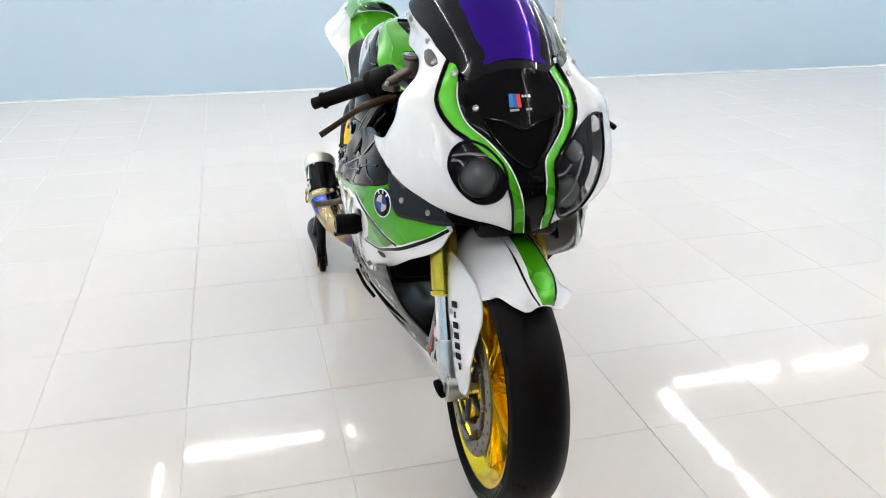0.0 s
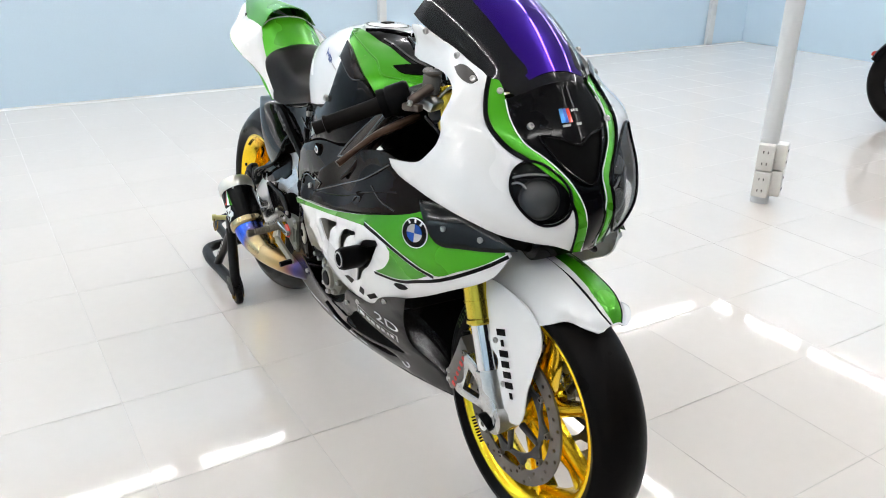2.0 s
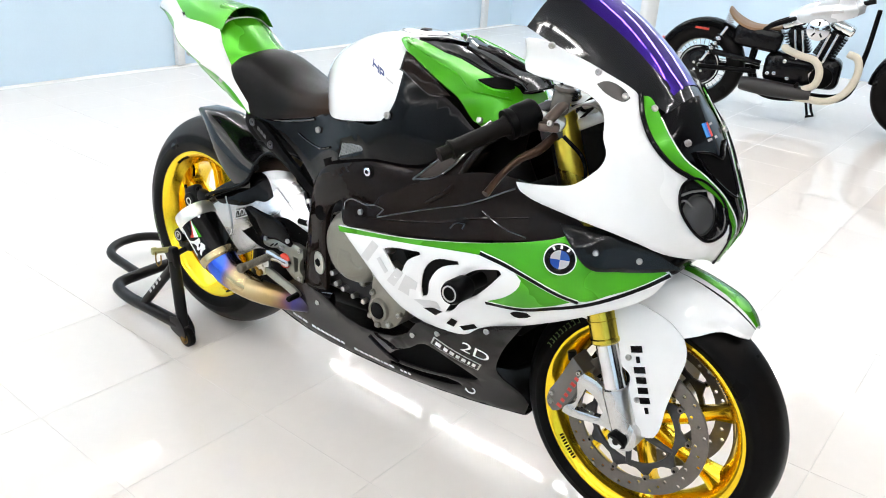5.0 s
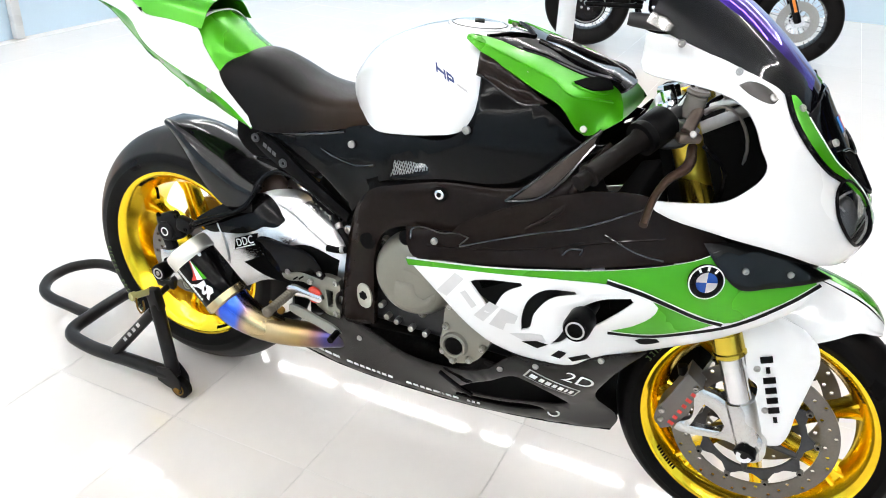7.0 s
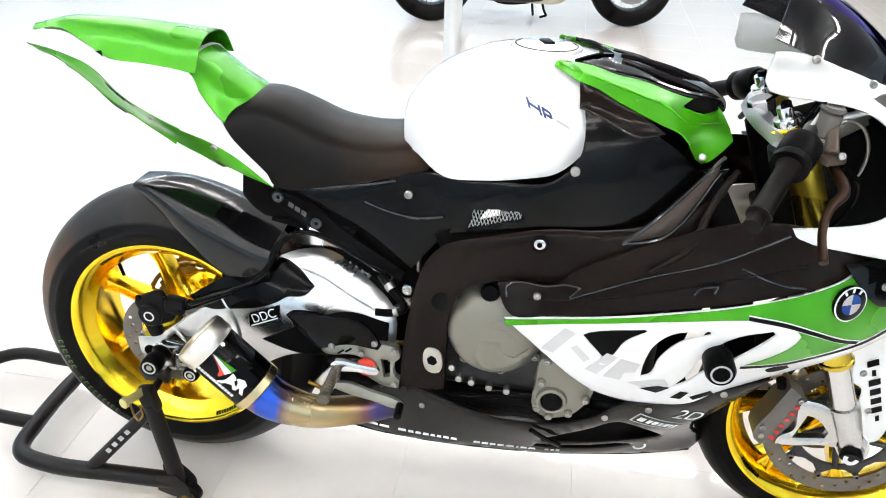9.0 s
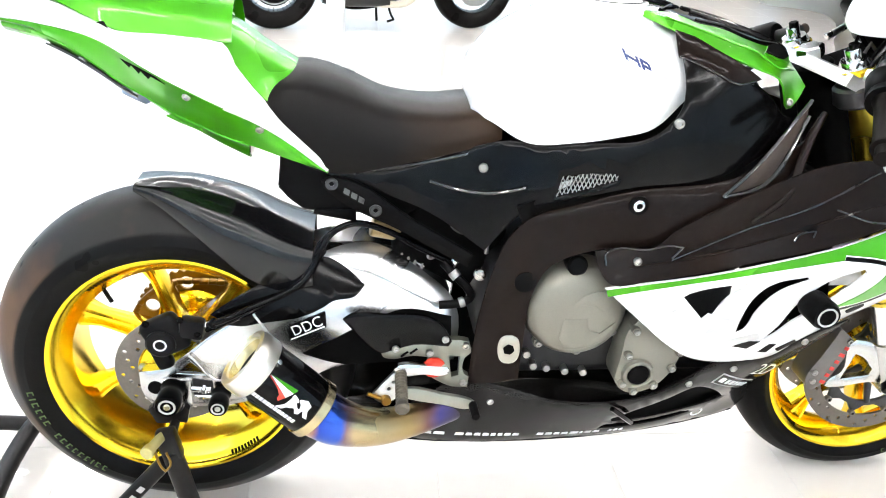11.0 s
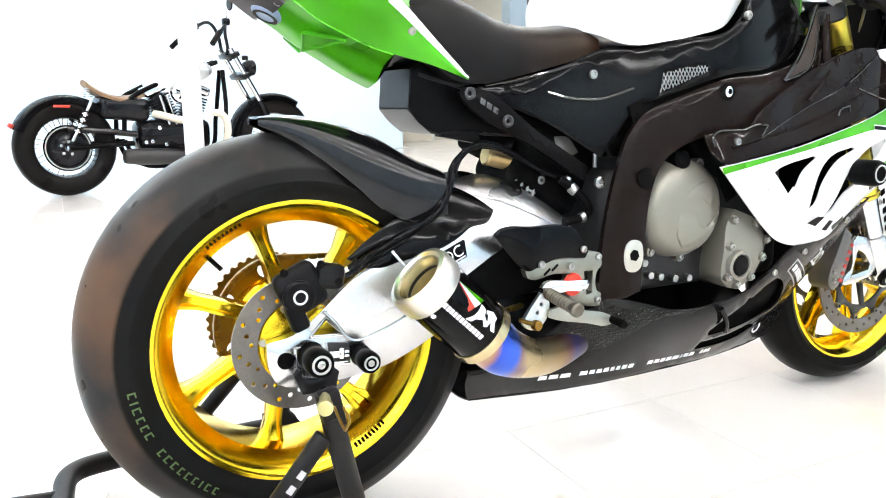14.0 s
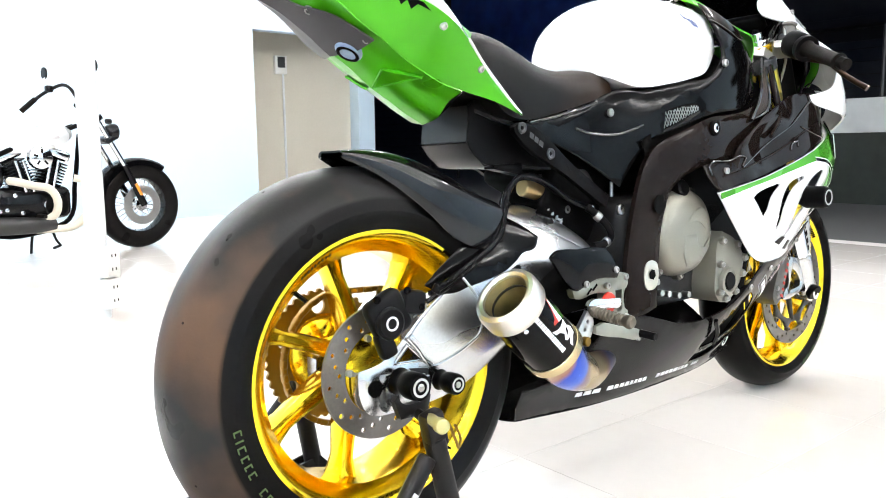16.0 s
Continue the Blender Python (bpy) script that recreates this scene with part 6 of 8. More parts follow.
def lamp(outline, name, dishes, bars):
    """A headlamp: glass, dark bowl, round projector lenses and thin white bars behind."""
    g = part(name, sheet(on_nose(outline), nose, 0.002, 0.018, 0.001, lift=-0.001), CLEAR, nose_root, "smoked headlamp glass in the fairing")
    part("bezel", tube([nose(u * UK, z) for u, z in outline], 0.0028, 8, 5, True), BLACK, g)
    part("bowl", sheet(on_nose(outline), nose, 0.03, 0.03, 0, lift=-0.024), LENS, g)
    e = 0.01
    for u0, z, r, lab in dishes:
        u = u0 * UK
        p = np.array(nose(u, z))
        nn = np.cross(np.array(nose(u + e, z)) - p, np.array(nose(u, z + e)) - p)
        nn /= -np.linalg.norm(nn)
        at = tuple(p - nn * 0.024)
        dish = part("projector_lens", lathe([(0, 0.0165), (r * 0.3, 0.0158), (r * 0.6, 0.0130), (r * 0.85, 0.0085), (r * 0.97, 0.003), (r * 1.0, -0.004)], 36, at, tuple(nn)), BOWL, g, lab)
        part("rim", lathe([(r * 1.00, 0.003), (r * 1.03, 0.006), (r * 1.08, 0.003), (r * 1.03, 0.000)], 36, at, tuple(nn), close=True), STEEL, dish)
    # The right lamp's bars are ceiling tube reflections, put in as white rods.
    for bar in bars:
        part("light_bar", tube([tuple(np.array(nose(u * UK, z)) - np.array((0.009, 0, 0.002))) for u, z in bar], 0.0022, 8, 5), BARWHITE, g)


lamp(LAMP_R, "headlamp", ((0.288, 0.797, 0.036, "grey projector lens"),), ([(0.380, 0.829), (0.345, 0.833), (0.295, 0.836), (0.215, 0.834)], [(0.380, 0.820), (0.352, 0.822), (0.330, 0.812)]))
lamp(LAMP_L, "headlamp", ((-0.270, 0.760, 0.030, "grey projector lens"), (-0.330, 0.838, 0.022, "small grey projector lens")), ([(-0.168, 0.796), (-0.215, 0.799), (-0.262, 0.812)], [(-0.195, 0.742), (-0.262, 0.768), (-0.345, 0.822)]))


def recess(a, b):
    x, y, z = nose(a, b)
    return (x - 0.003, y, z)


recess.out = -1
duct = [(0.233, 0.898), (0.128, 0.893), (0.015, 0.880), (-0.082, 0.892), (-0.187, 0.900), (-0.150, 0.871), (-0.082, 0.835), (-0.022, 0.817), (0.015, 0.814), (0.075, 0.823), (0.135, 0.841), (0.180, 0.862)]
part("intake", sheet(on_nose(duct), recess, 0.002, 0.025, 0), HOLE, nose_root, "deep black ram air intake")
part("intake_lip", tube([nose(u * UK, z) for u, z in duct], 0.003, 8, 5, True), BLACK, nose_root)
for (u0, u1), m in (((0.098, 0.072), CYAN), ((0.070, 0.046), BLUE), ((0.044, 0.018), RED)):
    part("mark", sheet(on_nose([(u0, 0.941), (u1, 0.942), (u1 - 0.006, 0.919), (u0 - 0.006, 0.918)]), nose, 0.001, 0.05, 0, lift=-0.0025, n=1), m, nose_root)
for u in (0.004, -0.022, -0.048):
    part("mark", sheet(on_nose([(u, 0.940), (u - 0.018, 0.940), (u - 0.018, 0.936), (u, 0.936)]), nose, 0.001, 0.05, 0, lift=-0.0025, n=1), BARGREY, nose_root)
part("mark", sheet(on_nose([(0.09, 0.915), (-0.06, 0.917), (-0.06, 0.913), (0.09, 0.911)]), nose, 0.001, 0.05, 0, lift=-0.0025, n=1), BARGREY, nose_root)

# windscreen: a dark rim round a purple mirrored bubble
SCREEN = [
    (1.405, [(-0.060, 0.930), (-0.045, 0.940), (-0.020, 0.948), (0, 0.950)]),
    (1.365, [(-0.092, 0.962), (-0.066, 0.982), (-0.030, 0.994), (0, 0.997)]),
    (1.310, [(-0.115, 0.990), (-0.088, 1.024), (-0.044, 1.044), (0, 1.049)]),
    (1.245, [(-0.132, 1.022), (-0.102, 1.064), (-0.052, 1.092), (0, 1.100)]),
    (1.175, [(-0.146, 1.048), (-0.112, 1.098), (-0.058, 1.132), (0, 1.142)]),
    (1.125, [(-0.150, 1.066), (-0.114, 1.120), (-0.060, 1.156, 0.01), (0, 1.166, 0.015)]),
    (1.090, [(-0.146, 1.078), (-0.110, 1.130, 0.018), (-0.058, 1.166, 0.035), (0, 1.176, 0.042)]),
]
sc = part("windscreen", skin([(x, h) for x, h in SCREEN], 5, 4, 0.003), SMOKE, bike, "smoked windscreen with a purple mirrored middle")
sc.location.y = 0.01
part("mirrored_film", skin([(x, [(h[1][0] * 0.9, h[1][1] * 0.9 + h[2][1] * 0.1 + 0.0032, *h[1][2:]), (h[2][0], h[2][1] + 0.0028, *h[2][2:]), (0, h[3][1] + 0.003, *h[3][2:])]) for x, h in SCREEN[1:]], 5, 4, 0.001), PURPLE, sc, "purple mirrored film")

# ---- tail ----
# each section: hump's rim, sharp outer edge, lower fold, keel
H_ = [(-0.212, -0.022, 0.980), (-0.165, -0.040, 0.986), (-0.130, -0.055, 0.984), (-0.092, -0.074, 0.971), (-0.060, -0.088, 0.960), (-0.038, -0.098, 0.951), (0.000, -0.100, 0.951), (0.040, -0.101, 0.951), (0.116, -0.110, 0.940), (0.138, -0.117, 0.903), (0.168, -0.122, 0.866), (0.250, -0.125, 0.775)]
E_ = [(-0.224, -0.042, 0.960), (-0.160, -0.080, 0.957), (-0.105, -0.112, 0.952), (-0.072, -0.132, 0.947), (-0.029, -0.160, 0.933), (0.009, -0.184, 0.917), (0.046, -0.197, 0.900), (0.083, -0.197, 0.881), (0.122, -0.186, 0.858), (0.165, -0.165, 0.832), (0.208, -0.151, 0.801), (0.272, -0.146, 0.749)]
L_ = [(-0.212, -0.040, 0.952), (-0.160, -0.074, 0.945), (-0.116, -0.100, 0.931), (-0.073, -0.114, 0.906), (-0.036, -0.119, 0.878), (0.000, -0.121, 0.857), (0.041, -0.120, 0.830), (0.075, -0.120, 0.814), (0.107, -0.121, 0.799), (0.150, -0.129, 0.785), (0.210, -0.147, 0.768), (0.273, -0.146, 0.746)]
DROP = (0.006, 0.013, 0.018, 0.020, 0.020, 0.021, 0.024, 0.027, 0.031, 0.038)
K_ = [(x - 0.006, y * 0.42, z - drop) for (x, y, z), drop in zip(L_, DROP)]


def flip(p, s):
    return (p[0], -s * p[1], p[2])


tail = tagged(new("tail_cowl"), "white and green tail cowl with a green hump")
tail.parent = bike
for s in (-1, 1):
    shelf = []
    for a, b in zip(H_, E_):
        mid = tuple((p + q) / 2 + o for p, q, o in zip(a, b, (0, -0.004, 0.005)))
        shelf.append([flip(a, s), flip(mid, s), flip(b, s)])
    part("shelf", loft(shelf, 4, 4, 0.002), WHITE, tail, "gloss white upper tail side")
    side = []
    for a, b in zip(E_, L_):
        a = (a[0], a[1] - 0.0008, a[2] - 0.0015)
        mid = tuple((p + q) / 2 + o for p, q, o in zip(a, b, (0, -0.004, 0.0)))
        side.append([flip(a, s), flip(mid, s), flip(b, s)])
    sg = part("side_flash", loft(side, 4, 4, 0.002), GREEN, tail, "green lower tail side")
    part("edge", tube([flip((p[0], p[1] - 0.0004, p[2]), s) for p in E_[8:]], 0.0028, 8, 5), WHITE, tail)
    under = []
    for a, b in zip(L_[:10], K_):
        mid = tuple((p + q) / 2 + o for p, q, o in zip(a, b, (0, 0.006, 0.004)))
        under.append([flip(a, s), flip(mid, s), flip(b, s), (b[0], 0, b[2] - 0.010)])
    part("underside", loft(under, 3, 4, 0.002), GREEN, tail, "green underside of the tail")
    part("underside_end", loft([[flip(L_[9], s), flip(K_[9], s), (0.144, 0, 0.737)], [flip((0.162, -0.118, 0.815), s), flip((0.166, -0.055, 0.800), s), (0.166, 0, 0.800)]], 2, 2, 0.002), BLACK, tail)
    fb = bmesh.new()
    tri = [Vector(flip(p, s)) for p in ((0.031, -0.012, 0.793), (0.020, -0.0715, 0.817), (0.076, -0.112, 0.804))]
    fv = [fb.verts.new(p) for p in tri] + [fb.verts.new(p + Vector((0.006, 0, 0.004))) for p in tri]
    for f in ((0, 1, 2), (5, 4, 3), (0, 3, 4, 1), (1, 4, 5, 2), (2, 5, 3, 0)):
        fb.faces.new([fv[k] for k in f])
    fin = part("fin", fb, GREEN, tail, smooth=False)
    part("rim", join(*[rod(tuple(tri[a]), tuple(tri[b]), 0.0022, 8, bevel=0) for a, b in ((0, 1), (1, 2), (2, 0))]), GREEN, fin)
    gp = on_mesh(sg, s)
    for x, z in ((0.071, 0.874), (0.170, 0.818)):
        p = gp(x, z)
        bolt(p, 0.0065, (0, s, -0.5), sg)
    jag = [(-0.022, 0.921), (-0.010, 0.909), (-0.005, 0.915), (0.004, 0.902), (0.009, 0.908), (0.018, 0.896), (0.024, 0.902), (0.044, 0.893), (0.030, 0.904), (0.010, 0.912)]
    part("slot", sheet(jag, gp, 0.001, 0.01, 0, lift=0.0012, n=1), HOLE, tail, "dark torn looking air slot")
    gap = [(-0.070, 0.957), (-0.056, 0.960), (-0.045, 0.948), (-0.050, 0.935)]
    w_gap = field([(-0.09, 0.97, 0.078), (-0.035, 0.951, 0.100), (-0.105, 0.943, 0.107), (-0.03, 0.93, 0.150), (-0.06, 0.945, 0.115)])
    part("slot", sheet(gap, side_place(w_gap, s), 0.002, 0.03, 0, lift=0.004), HOLE, tail)
HUMP = [
    (-0.215, [(-0.022, 0.982), (-0.012, 0.988), (0, 0.990)]),
    (-0.150, [(-0.046, 0.9915), (-0.024, 1.004), (0, 1.007)]),
    (-0.092, [(-0.076, 0.9735), (-0.042, 1.003), (0, 1.010)]),
    (-0.035, [(-0.100, 0.9525), (-0.060, 0.996), (0, 1.010)]),
    (0.040, [(-0.107, 0.949), (-0.068, 0.990), (0, 1.006)]),
    (0.105, [(-0.113, 0.943), (-0.072, 0.986), (0, 1.001)]),
    (0.130, [(-0.114, 0.941), (-0.072, 0.984), (0, 0.998)]),
]
part("hump", skin(HUMP, 5, 5, 0.002), GREEN, tail, "green top of the tail")
part("hump_crease", tube([(x, -0.45 * abs(h[0][0]), h[1][1] + 0.001) for x, h in HUMP[1:]], 0.0014, 6), GREEN, tail)
DECK = [
    (0.112, [(-0.113, 0.937), (-0.070, 0.960), (0, 0.968)]),
    (0.140, [(-0.119, 0.903), (-0.073, 0.940), (0, 0.951)]),
    (0.170, [(-0.124, 0.866), (-0.075, 0.915), (0, 0.930)]),
    (0.225, [(-0.124, 0.815), (-0.075, 0.880), (0, 0.897)]),
]
part("deck_edge", skin([(x - 0.002, [(y * 1.02, z + 0.002) for y, z in h]) for x, h in DECK[:1]] + [(DECK[0][0] + 0.004, [(y * 1.02, z + 0.001) for y, z in DECK[0][1]])], 1, 5, 0.002), BARWHITE, tail)
part("deck", skin(DECK, 4, 5, 0.002), GREEN, tail, "green deck in front of the hump")


def below(k, f):
    """A point just under the tail's underside: k counts the sections, f runs from keel to fold."""
    i = min(int(k), 8)
    p = [a + (b - a) * (k - i) for a, b in zip(K_[i], K_[i + 1])]
    q = [a + (b - a) * (k - i) for a, b in zip(L_[i], L_[i + 1])]
    return tuple(a + (b - a) * f + o for a, b, o in zip(p, q, (-0.002, 0.002 * f, -0.005)))


for s in (-1, 1):
    rows = []
    for kc, km, fm, ko, fo in ((1.2, 1.3, 0.0, 1.5, 0.02), (1.9, 2.0, 0.0, 2.2, 0.12), (2.6, 2.65, 0.1, 2.75, 0.47), (3.2, 3.3, 0.15, 3.35, 0.72), (3.7, 3.95, 0.18, 4.0, 0.86), (4.1, 4.55, 0.2, 4.7, 0.92)):
        c, q, o = below(kc, 0), below(km, fm), below(ko, fo)
        rows.append([(c[0], 0, c[2] - 0.009), flip(q, s), flip(o, s)])
    pl = part("light_cover", loft(rows, 4, 4, 0.003), surface("dark_grey_plate", (0.045, 0.042, 0.044), 0.35, Specular_IOR_Level=0.2), tail, "dark plate under the tail with a round badge")
    for q in (below(4.5, 0.72), below(2.5, 0.15)):
        bolt(flip(q, s), 0.007, (-0.5, s * 0.4, -0.8), pl)
badge = part("badge", lathe([(0, 0.006), (0.021, 0.006), (0.024, 0.002), (0.024, -0.006), (0, -0.006)], 28, (-0.029, -0.046, 0.845), (-0.45, -0.2, -0.9)), surface("enamel_badge", (0.20, 0.25, 0.36), 0.3), tail)
part("ring", lathe([(0.014, 0.0066), (0.020, 0.0066), (0.020, 0.0072), (0.014, 0.0072)], 28, (-0.029, -0.046, 0.845), (-0.45, -0.2, -0.9), close=True), BLACK, badge)

# subframe and undertray
TRAY = [(0.196, 0.765), (0.194, 0.732), (0.191, 0.703), (0.231, 0.664), (0.317, 0.662), (0.400, 0.652), (0.440, 0.675), (0.360, 0.705), (0.280, 0.745), (0.215, 0.775)]
for s in (-1, 1):
    part("undertray_side", plate(TRAY, s * 0.074, s * 0.084, bevel=0.002), SATIN, bike, "black plastic undertray")
    sub = [(0.262, 0.726), (0.283, 0.735), (0.420, 0.655), (0.520, 0.595), (0.512, 0.572), (0.400, 0.637), (0.266, 0.716)]
    rail = part("subframe_rail", plate(sub, s * 0.125, s * 0.140, bevel=0.004), MATT, bike, "black subframe rail")
    for q in ((0.278, 0.725), (0.350, 0.679)):
        part("boss", lathe([(0.004, 0), (0.0105, 0), (0.0105, 0.003), (0.008, 0.004), (0.004, 0.002)], 16, (q[0], s * 0.1398, q[1]), (0, s, 0), close=True), DARKMETAL, rail)
    for k in range(3):
        x, z = 0.303 + k * 0.012, 0.7115 - k * 0.0072
        part("mark", plate([(x - 0.004, z + 0.007), (x + 0.005, z + 0.002), (x + 0.003, z - 0.007), (x - 0.006, z - 0.002)], s * 0.1395, s * 0.1410, bevel=0), DIM, rail)
    bolt((0.531, s * 0.158, 0.568), 0.011, (0, s, 0), bike, STEEL)
part("undertray", skin([(0.1915, [(-0.080, 0.703), (0, 0.703)]), (0.2315, [(-0.080, 0.6645), (0, 0.6645)]), (0.30, [(-0.082, 0.661), (0, 0.661)]), (0.40, [(-0.086, 0.654), (0, 0.652)])], 2, 2, 0.004), TRAYLIT, bike)
part("undertray", loft([[(0.197, -0.080, 0.765), (0.197, 0, 0.765), (0.197, 0.080, 0.765)], [(0.1945, -0.080, 0.732), (0.1945, 0, 0.732), (0.1945, 0.080, 0.732)], [(0.1915, -0.080, 0.703), (0.1915, 0, 0.703), (0.1915, 0.080, 0.703)]], 1, 2, 0.003), TRAYLIT, bike)
part("undertray", skin([(0.198, [(-0.082, 0.763), (0, 0.763)]), (0.30, [(-0.1, 0.735), (0, 0.735)]), (0.55, [(-0.1, 0.76), (0, 0.76)])], 2, 2, 0.006), TRAYLIT, bike)
part("subframe_lug", plate([(0.248, 0.662), (0.318, 0.664), (0.319, 0.641), (0.246, 0.655)], -0.092, -0.060, bevel=0.002), SATIN, bike)

# ---- engine, footrests, cockpit ----
part("engine_block", block((0.46, 0.30, 0.24), (0.78, 0, 0.47), (0, 0, 0), 0.03, 3), surface("black_engine_casting", (0.015, 0.015, 0.016), 0.5, 0.3, 0, 0.3, 200, 0.3), bike, "black engine block")
part("cylinder_head", block((0.26, 0.30, 0.20), (0.90, 0, 0.62), (0, -30, 0), 0.03, 3), MATT, bike)
part("radiator", block((0.05, 0.36, 0.30), (1.13, 0, 0.60), (0, -15, 0), 0.01), HOLE, bike, "dark radiator behind the fairing")
# Dark block added to fill the hollow so nothing shows through between the fairings.
part("inner_fairing", block((0.24, 0.20, 0.26), (1.28, 0.01, 0.80), (0, -20, 0), 0.03, 3), HOLE, bike)
part("airbox", block((0.40, 0.20, 0.18), (0.80, 0, 0.84), (0, 8, 0), 0.03, 3), SATIN, bike)
part("chin_cover", block((0.10, 0.16, 0.05), (1.40, 0.01, 0.685), (0, 20, 0), 0.015, 3), BLACK, bike)
for s in (-1, 1):
    cc = (0.703, s * 0.15, 0.512)
    cl = part("clutch_cover", lathe([(0.094, 0), (0.094, 0.012), (0.090, 0.030), (0.082, 0.044), (0.072, 0.052), (0.045, 0.056), (0, 0.057)], 48, cc, (0, s, 0)), ENGINE, bike, "grey cast clutch cover")
    for arm in ([(-0.016, 0.021), (0.003, 0.040), (0.030, 0.050), (0.050, 0.047), (0.053, 0.029), (0.046, 0.004), (0.021, 0.021)],
                [(-0.027, -0.005), (0.014, -0.004), (0.020, -0.026), (0.040, -0.034), (0.066, -0.012), (0.060, -0.041), (0.021, -0.064), (-0.016, -0.070), (-0.031, -0.044)]):
        arm = [(0.703 + p, 0.512 + q) for p, q in arm]
        bm = sheet(arm, flat_place(0.2095, s), 0.008, 0.012, 0.0025)
        for v in bm.verts:
            r = math.hypot(v.co.x - 0.703, v.co.z - 0.512)
            if r > 0.062:
                v.co.y -= s * (r - 0.062) * 0.45
        part("rib", bm, ENGINE, cl)
    for ang in (10, 55, 100, 148, 190, 235, 280, 325):
        a = radians(ang)
        x, z = 0.703 + 0.097 * math.cos(a), 0.512 + 0.097 * math.sin(a)
        part("lug", rod((x, s * 0.145, z), (x, s * 0.166, z), 0.010, 12), ENGINE, cl)
        bolt((x, s * 0.167, z), 0.006, (0, s, 0), cl)
    part("oil_cap", lathe([(0, 0.012), (0.014, 0.012), (0.018, 0.008), (0.018, -0.02), (0, -0.02)], 16, (0.690, s * 0.185, 0.602), (0, s, 0.25)), MATT, bike)
    pump = [(0.790, 0.430), (0.794, 0.480), (0.812, 0.506), (0.868, 0.482), (0.902, 0.444), (0.888, 0.398), (0.858, 0.362), (0.812, 0.352), (0.788, 0.372)]
    pc = part("pump_cover", plate(pump, s * 0.14, s * 0.212, bevel=0.006), ENGINE, bike, "grey cast water pump cover")
    part("boss", lathe([(0.030, 0), (0.028, 0.008), (0.023, 0.010), (0.021, 0.008), (0.021, 0), (0, 0)], 28, (0.822, s * 0.212, 0.398), (0, s, 0)), ENGINE, pc)
    part("cap", lathe([(0, 0.011), (0.017, 0.011), (0.020, 0.008), (0.020, 0)], 24, (0.822, s * 0.212, 0.398), (0, s, 0)), MATT, pc)
    for q in ((0.797, 0.376), (0.820, 0.360), (0.856, 0.372), (0.884, 0.408), (0.806, 0.486), (0.800, 0.436), (0.893, 0.442), (0.862, 0.474)):
        part("lug", rod((q[0], s * 0.19, q[1]), (q[0], s * 0.217, q[1]), 0.0085, 12), ENGINE, pc)
        bolt((q[0], s * 0.2175, q[1]), 0.0055, (0, s, 0), pc)
    for q in ((0.64, 0.39), (0.665, 0.385), (0.70, 0.378), (0.735, 0.375), (0.625, 0.415)):
        part("casing_bolt", rod((q[0], s * 0.16, q[1]), (q[0], s * 0.178, q[1]), 0.007, 10), STEEL, bike)
    sl = part("crash_slider", lathe([(0, -0.04), (0.016, -0.04), (0.016, 0.0), (0.022, 0.012), (0.0255, 0.020), (0.0255, 0.060), (0.022, 0.068), (0, 0.068)], 28, (1.087, s * 0.236, 0.566), (0, s, 0)), SATIN, bike, "black nylon crash slider with a ringed end")
    part("ring", lathe([(0.0145, 0.0685), (0.0175, 0.0685), (0.0175, 0.0695), (0.0145, 0.0695)], 28, (1.087, s * 0.236, 0.566), (0, s, 0), close=True), BARGREY, sl)
    part("hole", lathe([(0, 0.0686), (0.012, 0.0686), (0.012, 0.0690), (0, 0.0690)], 20, (1.087, s * 0.236, 0.566), (0, s, 0)), HOLE, sl)
    # footrest assembly
    fr = [(0.362, 0.430), (0.368, 0.416), (0.384, 0.412), (0.420, 0.418), (0.448, 0.415), (0.448, 0.380), (0.470, 0.362), (0.492, 0.352), (0.520, 0.350), (0.522, 0.372), (0.512, 0.380), (0.512, 0.412), (0.522, 0.424), (0.518, 0.446), (0.498, 0.450), (0.440, 0.444), (0.400, 0.440)]
    rs = part("footrest_plate", plate(fr, s * 0.168, s * 0.183, bevel=0.003, holes=[[(0.484, 0.416), (0.503, 0.416), (0.503, 0.376), (0.490, 0.372)]]), surface("grey_anodised", (0.24, 0.24, 0.20), 0.38, 0.85), bike, "grey machined footrest plate")
    hg = [(0.297, 0.497), (0.312, 0.507), (0.370, 0.506), (0.446, 0.500), (0.470, 0.480), (0.486, 0.452), (0.480, 0.442), (0.420, 0.446), (0.380, 0.434), (0.364, 0.430), (0.345, 0.441)]
    part("heel_guard", plate(hg, s * 0.184, s * 0.190, bevel=0.002), CARBON, rs, "black carbon heel guard")
    for q in ((0.388, 0.440), (0.474, 0.458), (0.512, 0.440), (0.512, 0.362), (0.448, 0.430)):
        bolt((q[0], s * (0.191 if q[0] < 0.48 else 0.184), q[1]), 0.0065, (0, s, 0), rs)
    for q in ((0.420, 0.430), (0.404, 0.424)):
        part("slot_hole", block((0.016, 0.001, 0.004), (q[0], s * 0.1836, q[1]), (0, -40, 0), 0), HOLE, rs)
    part("pivot", lathe([(0, 0.004), (0.019, 0.004), (0.021, 0)], 24, (0.457, s * 0.184, 0.396), (0, s, 0)), RED, rs, "red anodised pivot")
    part("pedal_arm", plate([(0.386, 0.400), (0.396, 0.388), (0.440, 0.389), (0.478, 0.388), (0.484, 0.396), (0.480, 0.404), (0.440, 0.407), (0.396, 0.409)], s * 0.190, s * 0.199, bevel=0.003), CHROME, rs, "bright silver pedal arm")
